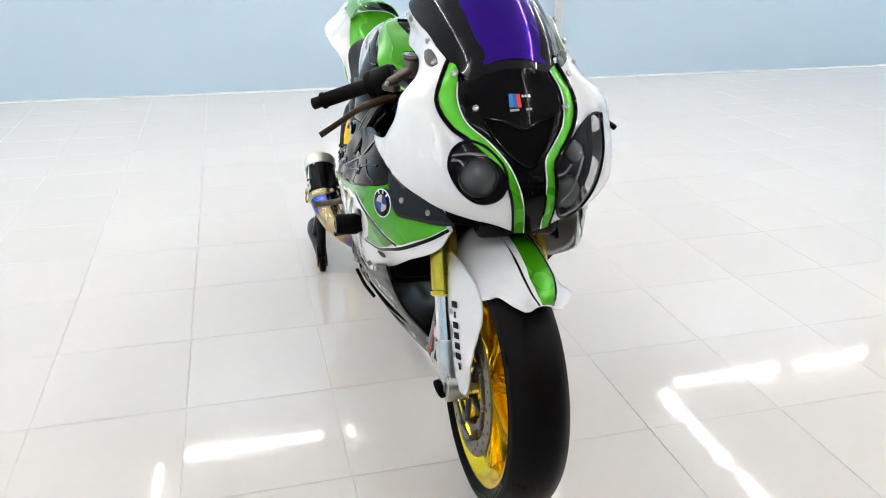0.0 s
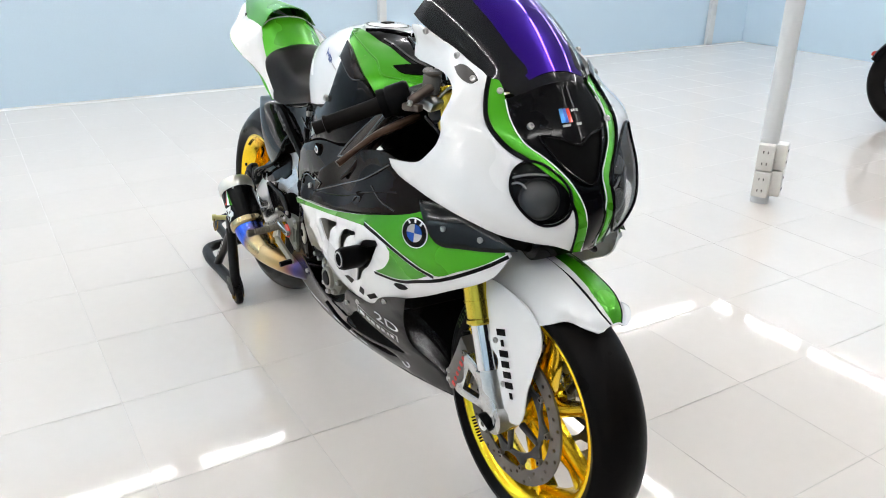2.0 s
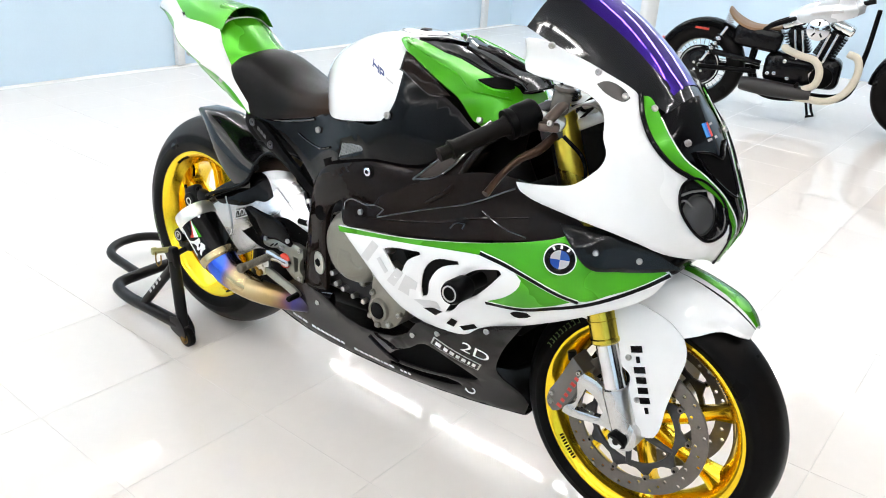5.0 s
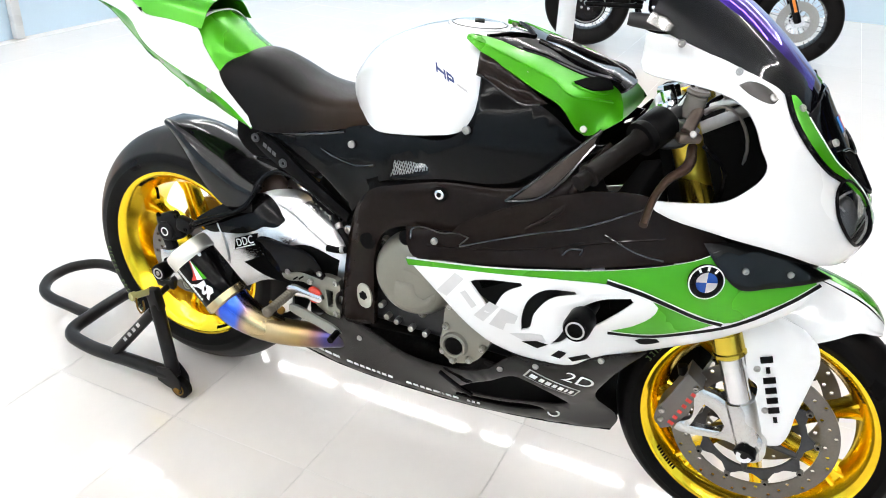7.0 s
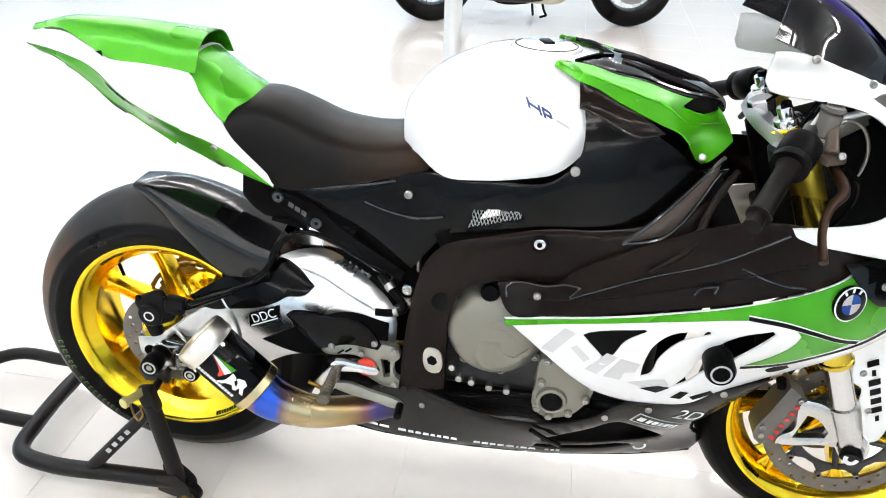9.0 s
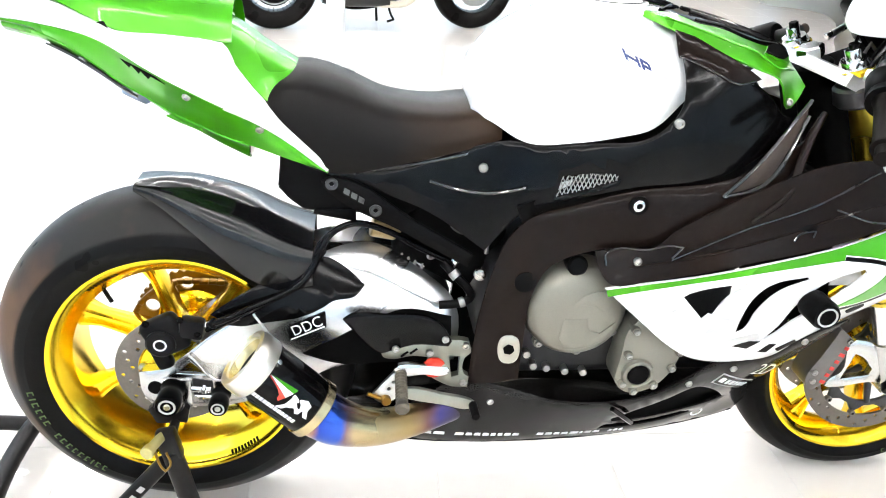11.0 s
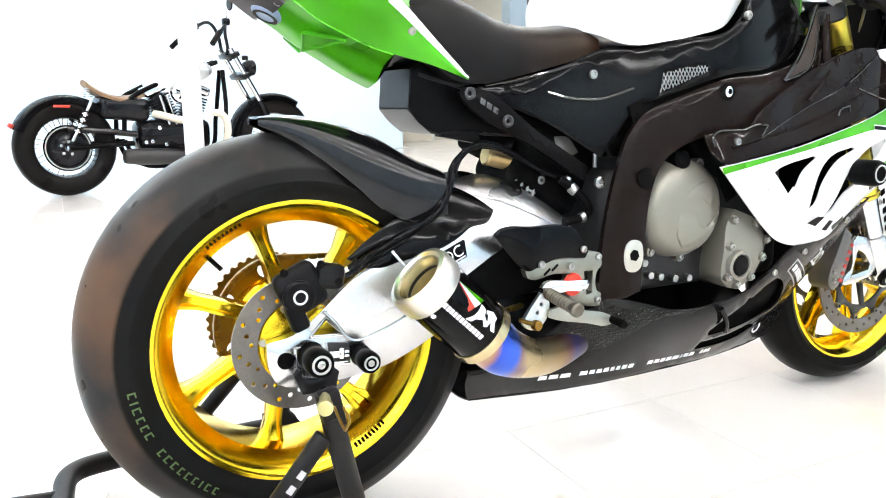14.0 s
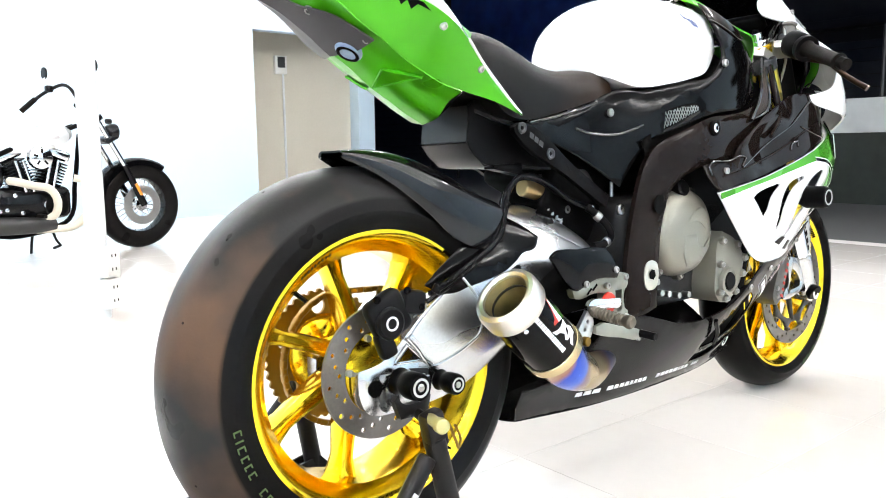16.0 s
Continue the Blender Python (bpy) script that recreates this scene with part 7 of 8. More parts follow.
    part("hanger", plate([(0.386, 0.392), (0.400, 0.380), (0.400, 0.352), (0.380, 0.330), (0.362, 0.330), (0.347, 0.343), (0.366, 0.368)], s * 0.188, s * 0.196, bevel=0.002, holes=[[(0.386 + 0.0035 * math.cos(t), 0.372 + 0.0035 * math.sin(t)) for t in (math.pi * k / 4 for k in range(8))], [(0.378 + 0.0035 * math.cos(t), 0.358 + 0.0035 * math.sin(t)) for t in (math.pi * k / 4 for k in range(8))]]), ALLOY, rs)
    peg = lathe([(0, 0), (0.009, 0)] + [(0.0110 if i % 2 else 0.0092, 0.004 + i * 0.004) for i in range(20)] + [(0.0125, 0.086), (0.0125, 0.092), (0.009, 0.096), (0, 0.096)], 14, (0.398, s * 0.192, 0.390), (-0.02, s * 0.99, -0.10))
    part("footpeg", peg, surface("knurled_peg", (0.14, 0.125, 0.10), 0.5, 0.8), rs, "knurled metal footpeg")
    lev = [(0.398, 0.362), (0.420, 0.365), (0.470, 0.352), (0.525, 0.337), (0.536, 0.328), (0.528, 0.320), (0.470, 0.330), (0.415, 0.342), (0.398, 0.348)]
    part("lever", plate(lev, s * 0.198, s * 0.206, bevel=0.002), surface("grey_lever", (0.30, 0.30, 0.26), 0.36, 0.9), rs)
    part("toe_peg", rod((0.529, s * 0.203, 0.329), (0.531, s * 0.238, 0.326), 0.008, 12), MATT, rs)
    part("heim_joint", join(rod((0.372, s * 0.190, 0.338), (0.374, s * 0.206, 0.338), 0.009, 14), rod((0.372, s * 0.199, 0.338), (0.340, s * 0.199, 0.352), 0.004, 10)), BRASS, rs)
    # clip-on, grip, lever
    gi, ge = Vector((1.148, s * 0.195, 0.922)), Vector((1.064, s * 0.350, 0.852))
    dg = (ge - gi).normalized()
    grip = part("handlebar_grip", lathe([(0, 0), (0.020, 0), (0.022, 0.004), (0.0175, 0.012), (0.0165, 0.03), (0.0165, 0.118), (0.019, 0.121), (0.019, 0.126), (0.013, 0.128), (0.0135, 0.150), (0, 0.150)], 24, gi + dg * 0.035, dg), GRIP, bike, "worn black rubber handlebar grip")
    part("twist_housing", lathe([(0, -0.035), (0.026, -0.035), (0.031, -0.028), (0.031, 0.008), (0.028, 0.014), (0.030, 0.020), (0.030, 0.030), (0, 0.030)], 28, gi + dg * 0.012, dg), SATIN, grip)
    part("bar", rod(gi - dg * 0.075, gi, 0.013, 18), DARKMETAL, grip)
    mc = part("master_cylinder", join(rod(gi - dg * 0.050 + Vector((0.032, 0, 0.012)), gi + dg * 0.005 + Vector((0.050, 0, 0.002)), 0.0105, 16), block((0.022, 0.040, 0.016), tuple(gi + Vector((0.052, 0, -0.008))), (0, 0, s * 60), 0.005)), surface("bronze_grey", (0.10, 0.075, 0.06), 0.35, 0.6), grip, "dark bronze brake master cylinder")
    bolt(tuple(gi + Vector((0.060, s * 0.012, 0.002))), 0.006, (0, s, 0.4), mc)
    lever = tube([tuple(gi + Vector((0.060, -s * 0.01, -0.025))), (1.212, s * 0.245, 0.880), (1.190, s * 0.270, 0.862), (1.178, s * 0.300, 0.838), (1.176, s * 0.345, 0.808)], [0.008, 0.009, 0.007, 0.0065, 0.007], 12, 8)
    part("lever", lever, surface("dark_bronze_lever", (0.034, 0.016, 0.008), 0.28, 0.7) if s < 0 else SATIN, grip, "dark bronze lever")
    part("bar_clamp", rod((1.172, s * 0.098, 0.870), (1.160, s * 0.098, 0.905), 0.036, 28), DARKMETAL, bike)
    capc = part("fork_cap", lathe([(0, 0.030), (0.012, 0.030), (0.013, 0.028), (0.013, 0.012), (0.022, 0.011), (0.024, 0.004), (0.024, 0.0), (0.027, -0.001), (0.027, -0.010), (0, -0.010)], 24, (1.150, s * 0.098, 0.936), (-0.41, 0, 0.912)), CHROME, bike, "silver fork cap with gold ring")
    part("ring", lathe([(0.0, -0.012), (0.030, -0.012), (0.031, -0.004), (0.027, -0.001)], 28, (1.150, s * 0.098, 0.936), (-0.41, 0, 0.912)), GOLD, capc)
    part("adjuster", rod((1.145, s * 0.098, 0.952), (1.138, s * 0.098, 0.972), 0.009, 14), BLACK, capc)
yoke = [(-0.13, 1.155), (-0.06, 1.175), (0.06, 1.175), (0.13, 1.155), (0.125, 1.105), (0.06, 1.085), (-0.06, 1.085), (-0.125, 1.105)]


def yoke_place(a, b):
    return (b + 0.030, a, 0.922 - (b - 1.12) * 0.40)


yoke_place.out = -1
part("top_yoke", sheet(yoke, yoke_place, 0.022, 0.05, 0.003), ALLOY, bike, "silver top yoke")
part("steering_nut", rod((1.130, 0, 0.925), (1.122, 0, 0.948), 0.024, 6), CHROME, bike)
part("steering_stem", rod((1.135, 0, 0.92), (1.205, 0, 0.74), 0.035, 20), MATT, bike)
part("lower_yoke", block((0.08, 0.26, 0.045), (1.215, 0, 0.715), (0, -24, 0), 0.012, 3), MATT, bike)
part("dash", block((0.03, 0.16, 0.09), (1.250, 0.01, 0.985), (0, -38, 0), 0.01, 3), SATIN, bike, "black instrument panel")
part("dash_stay", tube([(1.24, -0.06, 0.97), (1.30, -0.05, 0.93), (1.36, -0.03, 0.87)], 0.006, 8), STEEL, bike)
for k in range(3):
    part("cable", tube([(1.16, -0.16 + k * 0.02, 0.935), (1.20, -0.13, 0.99 + k * 0.012), (1.235, -0.08 + k * 0.01, 0.96), (1.24, -0.05, 0.86)], 0.0035, 6), STEEL if k == 0 else BLACK, bike)
part("cable", tube([(1.225, -0.18, 0.90), (1.262, -0.16, 0.86), (1.262, -0.14, 0.80), (1.24, -0.11, 0.74)], 0.004, 6), BLACK, bike)
part("brake_reservoir", join(rod((1.190, -0.150, 0.935), (1.196, -0.150, 0.975), 0.018, 20), rod((1.196, -0.150, 0.975), (1.197, -0.150, 0.984), 0.020, 20)), surface("smoked_reservoir", (0.10, 0.09, 0.08), 0.25), bike, "smoked brake fluid cup")
part("top_clamp", block((0.06, 0.05, 0.022), (1.175, -0.150, 0.920), (0, 22, 30), 0.006), ALLOY, bike)
part("stay", rod((1.215, -0.10, 0.945), (1.295, -0.115, 0.985), 0.007, 10), ALLOY, bike)
part("stay", rod((1.215, 0.10, 0.945), (1.295, 0.115, 0.985), 0.007, 10), ALLOY, bike)
part("stay", block((0.09, 0.004, 0.022), (1.24, -0.085, 0.925), (0, -30, 12), 0.001), STEEL, bike)
for k in range(5):
    part("cable", tube([(1.17 + 0.01 * k, -0.13 + 0.035 * k, 0.91), (1.24, -0.12 + 0.04 * k, 0.955 + 0.01 * (k % 3)), (1.285, -0.10 + 0.03 * k, 0.90), (1.27, -0.07 + 0.02 * k, 0.78)], 0.0032, 6), (STEEL, BLACK, SATIN)[k % 3], bike)
# shock with reservoir, seen behind the subframe
part("shock_body", rod((0.40, -0.02, 0.64), (0.47, -0.02, 0.46), 0.030, 20), DARKMETAL, bike)
part("shock_reservoir", rod((0.345, -0.055, 0.620), (0.405, -0.050, 0.606), 0.0185, 24), surface("bronze_reservoir", (0.42, 0.30, 0.14), 0.3, 1.0), bike, "bronze shock reservoir")
part("reservoir_cap", rod((0.403, -0.050, 0.6065), (0.450, -0.047, 0.596), 0.0205, 24), BRASS, bike)
part("linkage", block((0.17, 0.16, 0.15), (0.485, 0, 0.60), (0, 30, 0), 0.02, 3), HOLE, bike)
part("linkage", block((0.10, 0.13, 0.08), (0.40, 0.02, 0.645), (0, 25, 0), 0.02, 3), HOLE, bike)
part("link_plate", plate([(0.427, 0.585), (0.455, 0.590), (0.488, 0.570), (0.482, 0.552), (0.436, 0.546), (0.424, 0.560)], -0.078, -0.066, bevel=0.003), ALLOY, bike, "pale alloy shock linkage plate")
bolt((0.452, -0.079, 0.571), 0.008, (0, -1, 0), bike, STEEL)
part("link_plate", plate([(0.478, 0.648), (0.506, 0.646), (0.532, 0.618), (0.512, 0.612), (0.486, 0.625)], -0.085, -0.070, bevel=0.003), surface("grey_casting", (0.22, 0.21, 0.20), 0.4, 0.7), bike)
part("wire", tube([(0.500, -0.10, 0.675), (0.530, -0.112, 0.665), (0.545, -0.118, 0.630), (0.545, -0.12, 0.590)], 0.003, 8), BLACK, bike)
part("wire_end", rod((0.545, -0.12, 0.622), (0.545, -0.12, 0.592), 0.0042, 10), STEEL, bike)
part("coolant_hose", tube([(0.470, -0.12, 0.575), (0.495, -0.135, 0.552), (0.515, -0.14, 0.531), (0.520, -0.14, 0.514), (0.497, -0.142, 0.503), (0.465, -0.142, 0.500)], 0.008, 10), SATIN, bike)
part("hose_clip", rod((0.486, -0.128, 0.561), (0.495, -0.135, 0.551), 0.0098, 14), STEEL, bike)
part("hose_clip", rod((0.500, -0.142, 0.504), (0.510, -0.141, 0.507), 0.0098, 14), STEEL, bike)
part("red_ring", rod((0.468, -0.05, 0.545), (0.49, -0.05, 0.530), 0.018, 16), RED, bike)
for k in range(4):
    part("linkage_bolt", rod((0.40 + k * 0.012, -0.075, 0.572 - k * 0.010), (0.402 + k * 0.012, -0.075, 0.590 - k * 0.010), 0.003, 8), STEEL, bike)
part("hook", tube([(1.39, 0.06, 0.68), (1.42, 0.075, 0.655), (1.425, 0.095, 0.64), (1.40, 0.10, 0.655)], 0.006, 8), BLACK, bike)


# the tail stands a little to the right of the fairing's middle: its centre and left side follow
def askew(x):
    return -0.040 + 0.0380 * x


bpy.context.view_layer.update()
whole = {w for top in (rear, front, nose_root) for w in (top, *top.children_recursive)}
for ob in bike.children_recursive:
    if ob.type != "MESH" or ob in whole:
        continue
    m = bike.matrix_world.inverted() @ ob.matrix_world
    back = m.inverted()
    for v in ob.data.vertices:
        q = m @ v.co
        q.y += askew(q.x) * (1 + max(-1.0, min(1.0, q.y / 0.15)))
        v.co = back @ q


# ---- paddock stand ----
def paddock_stand():
    """Black tubular stand: two uprights with rollers, a cross bar and a push handle loop."""
    root = tagged(new("paddock_stand"), "black tubular rear paddock stand lifting the race motorcycle", "stand")
    coat = surface("black_stand_coat", (0.007, 0.006, 0.006), 0.36, 0.0, 0.0, 0.2, 300, 0.1, Specular_IOR_Level=0.18)
    base = [(0.030, -0.226, 0.060), (-0.10, -0.229, 0.058), (-0.28, -0.229, 0.055), (-0.352, -0.205, 0.055), (-0.372, -0.12, 0.055), (-0.372, 0.12, 0.055), (-0.352, 0.205, 0.055), (-0.28, 0.229, 0.055), (-0.10, 0.229, 0.058), (0.030, 0.226, 0.060)]
    part("base_tube", tube(base, 0.019, 16, 6), coat, root)
    part("handle_loop", tube([(-0.372, -0.115, 0.055), (-0.46, -0.115, 0.06), (-0.57, -0.105, 0.068), (-0.622, -0.05, 0.07), (-0.632, 0, 0.07), (-0.622, 0.05, 0.07), (-0.57, 0.105, 0.068), (-0.46, 0.115, 0.06), (-0.372, 0.115, 0.055)], 0.016, 16, 6), coat, root)
    zinc = surface("zinc_yellow_pin", (0.50, 0.46, 0.20), 0.4, 0.8)
    for s in (-1, 1):
        y = s * 0.226
        top = s * 0.212
        part("upright", join(rod((0.042, y, 0.060), (0.000, top, 0.262), 0.0175, 16), block((0.036, 0.026, 0.062), (-0.001, top, 0.275), (0, -12, 0), 0.007)), coat, root)
        part("brace", rod((-0.165, s * 0.229, 0.062), (-0.012, top, 0.235), 0.0145, 14), coat, root)
        bracket = [(0.000, 0.085), (0.046, 0.094), (0.072, 0.062), (0.074, 0.036), (0.040, 0.030), (0.000, 0.042)]
        for dy in (-0.016, 0.016):
            part("fork_plate", plate(bracket, y + dy - 0.002, y + dy + 0.002, bevel=0.0005), coat, root)
        w = part("roller", lathe([(0.008, -0.012), (0.024, -0.012), (0.029, -0.008), (0.029, 0.008), (0.024, 0.012), (0.008, 0.012)], 28, (0.061, y, 0.0292), (0, 1, 0), close=True), RUBBER, root, "black rubber roller with brass hub")
        part("hub", join(rod((0.061, y - 0.020, 0.0292), (0.061, y + 0.020, 0.0292), 0.0095, 14), lathe([(0.014, -0.0135), (0.018, -0.0135), (0.018, 0.0135), (0.014, 0.0135)], 20, (0.061, y, 0.0292), (0, 1, 0), close=True)), BRASS, w)
        hook = [(-0.030, 0.286), (0.022, 0.286), (0.028, 0.314), (0.020, 0.322), (0.014, 0.312), (-0.006, 0.306), (-0.028, 0.312), (-0.034, 0.324), (-0.042, 0.316)]
        part("hook_plate", plate(hook, s * 0.166 - 0.006, s * 0.166 + 0.006, bevel=0.002), coat, root)
        part("hook_post", tube([(0.002, s * 0.166, 0.290), (0.001, s * 0.19, 0.284), (0.000, top, 0.276)], 0.0085, 12, 4), coat, root)
        part("lock_pin", join(rod((-0.010, s * 0.215, 0.296), (-0.026, s * 0.264, 0.300), 0.0085, 16), rod((-0.022, s * 0.252, 0.299), (-0.026, s * 0.266, 0.300), 0.0115, 16)), zinc, root, "yellow zinc pin")
        part("clip", tube([(-0.012, s * 0.262, 0.300), (-0.004, s * 0.268, 0.275), (0.002, s * 0.266, 0.262), (0.010, s * 0.262, 0.272), (0.004, s * 0.256, 0.294)], 0.0022, 6), BRASS, root)
        for k in range(4):
            part("mark", block((0.013, 0.0012, 0.010), (-0.104 + k * 0.0165, s * 0.2375 - s * 0.0017 * k, 0.1335 + k * 0.0186), (0, -48, 0), 0), BARGREY, root)
    return root


paddock_stand()


# ---- the cruiser motorcycle by the far wall ----
def cruiser():
    root = tagged(new("cruiser_motorcycle"), "black and silver cruiser motorcycle with brown seat on its side stand", "motorcycle")
    root.matrix_basis = pose(-0.2435, 4.455, 0, 0, 0, 10.86)
    root.scale = (0.968, 0.968, 0.968)
    gloss = surface("cruiser_black", (0.005, 0.005, 0.006), 0.12, 0.0, 0.0, Specular_IOR_Level=0.2)
    wrapm = surface("exhaust_wrap", (0.62, 0.56, 0.45), 0.8, 0, 0, 0.15, 160, 0.6)
    brown = surface("brown_leather", (0.20, 0.11, 0.05), 0.5, 0, 0, 0.15, 200, 0.3)
    orange = surface("orange_reflector", (0.75, 0.22, 0.02), 0.3)

    def spoked(name, x, r, rim, half, lab):
        w = tagged(new(name), lab)
        w.parent = root
        w.location = (x, 0, r)
        prof = [(rim, -half * 0.7), (rim + 0.03, -half * 0.95), (r - 0.03, -half), (r - 0.010, -half * 0.75), (r, -half * 0.3), (r, half * 0.3), (r - 0.010, half * 0.75), (r - 0.03, half), (rim + 0.03, half * 0.95), (rim, half * 0.7)]
        part("tyre", lathe([tuple(p) for p in hermite(prof, 3, False, 90)], 64), RUBBER, w)
        part("rim", lathe([(rim + 0.008, -half * 0.7), (rim - 0.006, -half * 0.66), (rim - 0.016, 0), (rim - 0.006, half * 0.66), (rim + 0.008, half * 0.7)], 64), gloss, w)
        part("hub", lathe([(0.015, -0.06), (0.045, -0.06), (0.045, -0.045), (0.030, -0.03), (0.030, 0.03), (0.045, 0.045), (0.045, 0.06), (0.015, 0.06)], 24, close=True), CHROME, w)
        wires = []
        for i in range(36):
            a = 2 * math.pi * i / 36
            b_ = a + (0.35 if i % 2 else -0.35)
            s_ = 1 if i % 4 < 2 else -1
            wires.append(rod((0.042 * math.cos(b_), s_ * 0.045, 0.042 * math.sin(b_)), ((rim - 0.012) * math.cos(a), s_ * 0.008, (rim - 0.012) * math.sin(a)), 0.0026, 5, bevel=0))
        tagged(part("spokes", join(*wires), CHROME, w, "bright wire spokes"), kind="stuff")
        return w

    rw = spoked("rear_wheel", 0, 0.323, 0.205, 0.075, "black rear wheel with wire spokes and fat tyre")
    part("pulley", lathe([(0.020, -0.074), (0.055, -0.074), (0.062, -0.070), (0.118, -0.070), (0.126, -0.078), (0.150, -0.078), (0.154, -0.072), (0.148, -0.066), (0.020, -0.066)], 40, close=True), gloss, rw, "black belt pulley")
    part("ring", lathe([(0.136, -0.080), (0.144, -0.080), (0.144, -0.077), (0.136, -0.077)], 40, close=True), STEEL, rw)
    for k in range(5):
        a = 2 * math.pi * k / 5 + 0.2
        part("pulley_bolt", rod((0.044 * math.cos(a), -0.072, 0.044 * math.sin(a)), (0.044 * math.cos(a), -0.083, 0.044 * math.sin(a)), 0.011, 10), CHROME, rw)
    fw = spoked("front_wheel", 1.515, 0.32, 0.205, 0.065, "black front wheel with wire spokes and fat tyre")
    part("brake_disc", lathe([(0.085, -0.072), (0.146, -0.072), (0.146, -0.067), (0.085, -0.067)], 48, close=True), STEEL, fw)

    def arc(cx, cz, r, a0, a1, half, n=14, drop=0.02):
        return [(cx + r * math.cos(t), cz + r * math.sin(t)) for t in np.linspace(radians(a0), radians(a1), n)]

    def guard(cx, cz, r, a0, a1, half):
        bm = bmesh.new()
        rows = []
        for x, z in arc(cx, cz, r, a0, a1, half):
            d_ = Vector((x - cx, 0, z - cz)).normalized()
            rows.append([bm.verts.new(Vector((x, 0, z)) + Vector((0, y, 0)) - d_ * dz) for y, dz in ((-half, 0.055), (-half, 0.02), (-half * 0.75, 0.004), (0, 0), (half * 0.75, 0.004), (half, 0.02), (half, 0.055))])
        for a, b in zip(rows, rows[1:]):
            for i in range(6):
                bm.faces.new((a[i], a[i + 1], b[i + 1], b[i]))
        bmesh.ops.solidify(bm, geom=bm.faces[:], thickness=0.003)
        return bm

    rg = part("rear_mudguard", guard(0.01, 0.325, 0.350, 40, 158, 0.098), gloss, root, "black chopped rear mudguard")
    part("side_reflector", block((0.10, 0.006, 0.016), (-0.02, -0.102, 0.600), (0, 3, 0), 0.002), RED, rg, "red side reflector")
    part("tail_lamp", block((0.03, 0.06, 0.03), (-0.318, 0, 0.478), (0, 30, 0), 0.008), RED, rg)
    part("front_mudguard", guard(1.515, 0.32, 0.352, 55, 175, 0.078), gloss, root, "black front mudguard")
    SEATC = [(0.145, [(-0.07, 0.735), (-0.075, 0.755), (-0.04, 0.768), (0, 0.77)]), (0.21, [(-0.12, 0.675), (-0.125, 0.695), (-0.07, 0.712), (0, 0.716)]), (0.32, [(-0.13, 0.632), (-0.132, 0.65), (-0.08, 0.665), (0, 0.668)]), (0.44, [(-0.1, 0.632), (-0.1, 0.65), (-0.06, 0.662), (0, 0.665)]), (0.54, [(-0.05, 0.655), (-0.05, 0.668), (-0.03, 0.676), (0, 0.678)])]
    part("seat", skin(SEATC, 4, 4, 0, 2), brown, root, "brown leather solo seat")
    for k in range(5):
        part("seat_spring", lathe([(0.030, 0), (0.030, 0.006), (0.024, 0.006), (0.024, 0)], 14, (0.16, -0.05, 0.655 + k * 0.014), (0, 0, 1), close=True), CHROME, root)
    TANKC = [(0.56, [(-0.06, 0.71), (-0.07, 0.74), (-0.04, 0.765), (0, 0.77)]), (0.66, [(-0.12, 0.715), (-0.135, 0.77), (-0.09, 0.83), (0, 0.845)]), (0.82, [(-0.135, 0.735), (-0.15, 0.81), (-0.1, 0.88), (0, 0.895)]), (0.96, [(-0.11, 0.78), (-0.12, 0.84), (-0.08, 0.895), (0, 0.905)]), (1.03, [(-0.05, 0.82), (-0.055, 0.85), (-0.03, 0.875), (0, 0.88)])]
    tk = part("fuel_tank", skin(TANKC, 4, 4, 0, 2), surface("silver_tank", (0.62, 0.64, 0.65), 0.25, 0.35, 1.0), root, "silver white fuel tank with grey marking")
    part("mark", sheet([(0.70, 0.788), (0.80, 0.812), (0.90, 0.830), (0.90, 0.812), (0.80, 0.792), (0.70, 0.770)], flat_place(0.153, -1), 0.006, 0.05, 0), BARGREY, tk)
    part("side_cover", block((0.34, 0.26, 0.16), (0.38, 0, 0.575), (0, 6, 0), 0.05, 4), gloss, root, "black oil tank cover")
    frame_m = MATT
    for y in (-0.10, 0.10):
        part("frame_tube", tube([(1.08, y * 0.3, 0.90), (0.80, y * 0.6, 0.80), (0.56, y, 0.72), (0.40, y, 0.62), (0.36, y, 0.40)], 0.016, 10), frame_m, root)
        part("frame_tube", tube([(1.12, y * 0.3, 0.84), (1.10, y, 0.50), (1.04, y, 0.24), (0.80, y, 0.19), (0.45, y, 0.20), (0.36, y, 0.36)], 0.016, 10), frame_m, root)
        part("swingarm", rod((0.0, y * 1.1, 0.325), (0.42, y * 1.1, 0.34), 0.018, 12), frame_m, root)
        sh = part("shock", rod((0.02, y * 1.22, 0.37), (0.16, y * 1.22, 0.63), 0.012, 12), CHROME, root, "chrome rear shock")
        for k in range(8):
            f = 0.25 + 0.07 * k
            p = Vector((0.02 + 0.14 * f, y * 1.22, 0.37 + 0.26 * f))
            part("coil", lathe([(0.018, -0.004), (0.026, -0.004), (0.026, 0.004), (0.018, 0.004)], 12, p, (0.14, 0, 0.26), close=True), MATT if k % 2 else CHROME, sh)
        part("fork_leg", rod((1.515, y, 0.32), (1.375, y, 0.62), 0.026, 14, 0.024), gloss, root, "black lower fork leg")
        part("fork_tube", rod((1.385, y, 0.60), (1.16, y, 1.00), 0.019, 14), CHROME, root)
    part("reflector", block((0.020, 0.010, 0.095), (1.462, -0.128, 0.44), (0, -25, 0), 0.003), orange, root, "orange fork reflector")
    part("yoke", block((0.07, 0.26, 0.04), (1.19, 0, 0.95), (0, -28, 0), 0.01), gloss, root)
    part("yoke", block((0.07, 0.26, 0.04), (1.27, 0, 0.80), (0, -28, 0), 0.01), gloss, root)
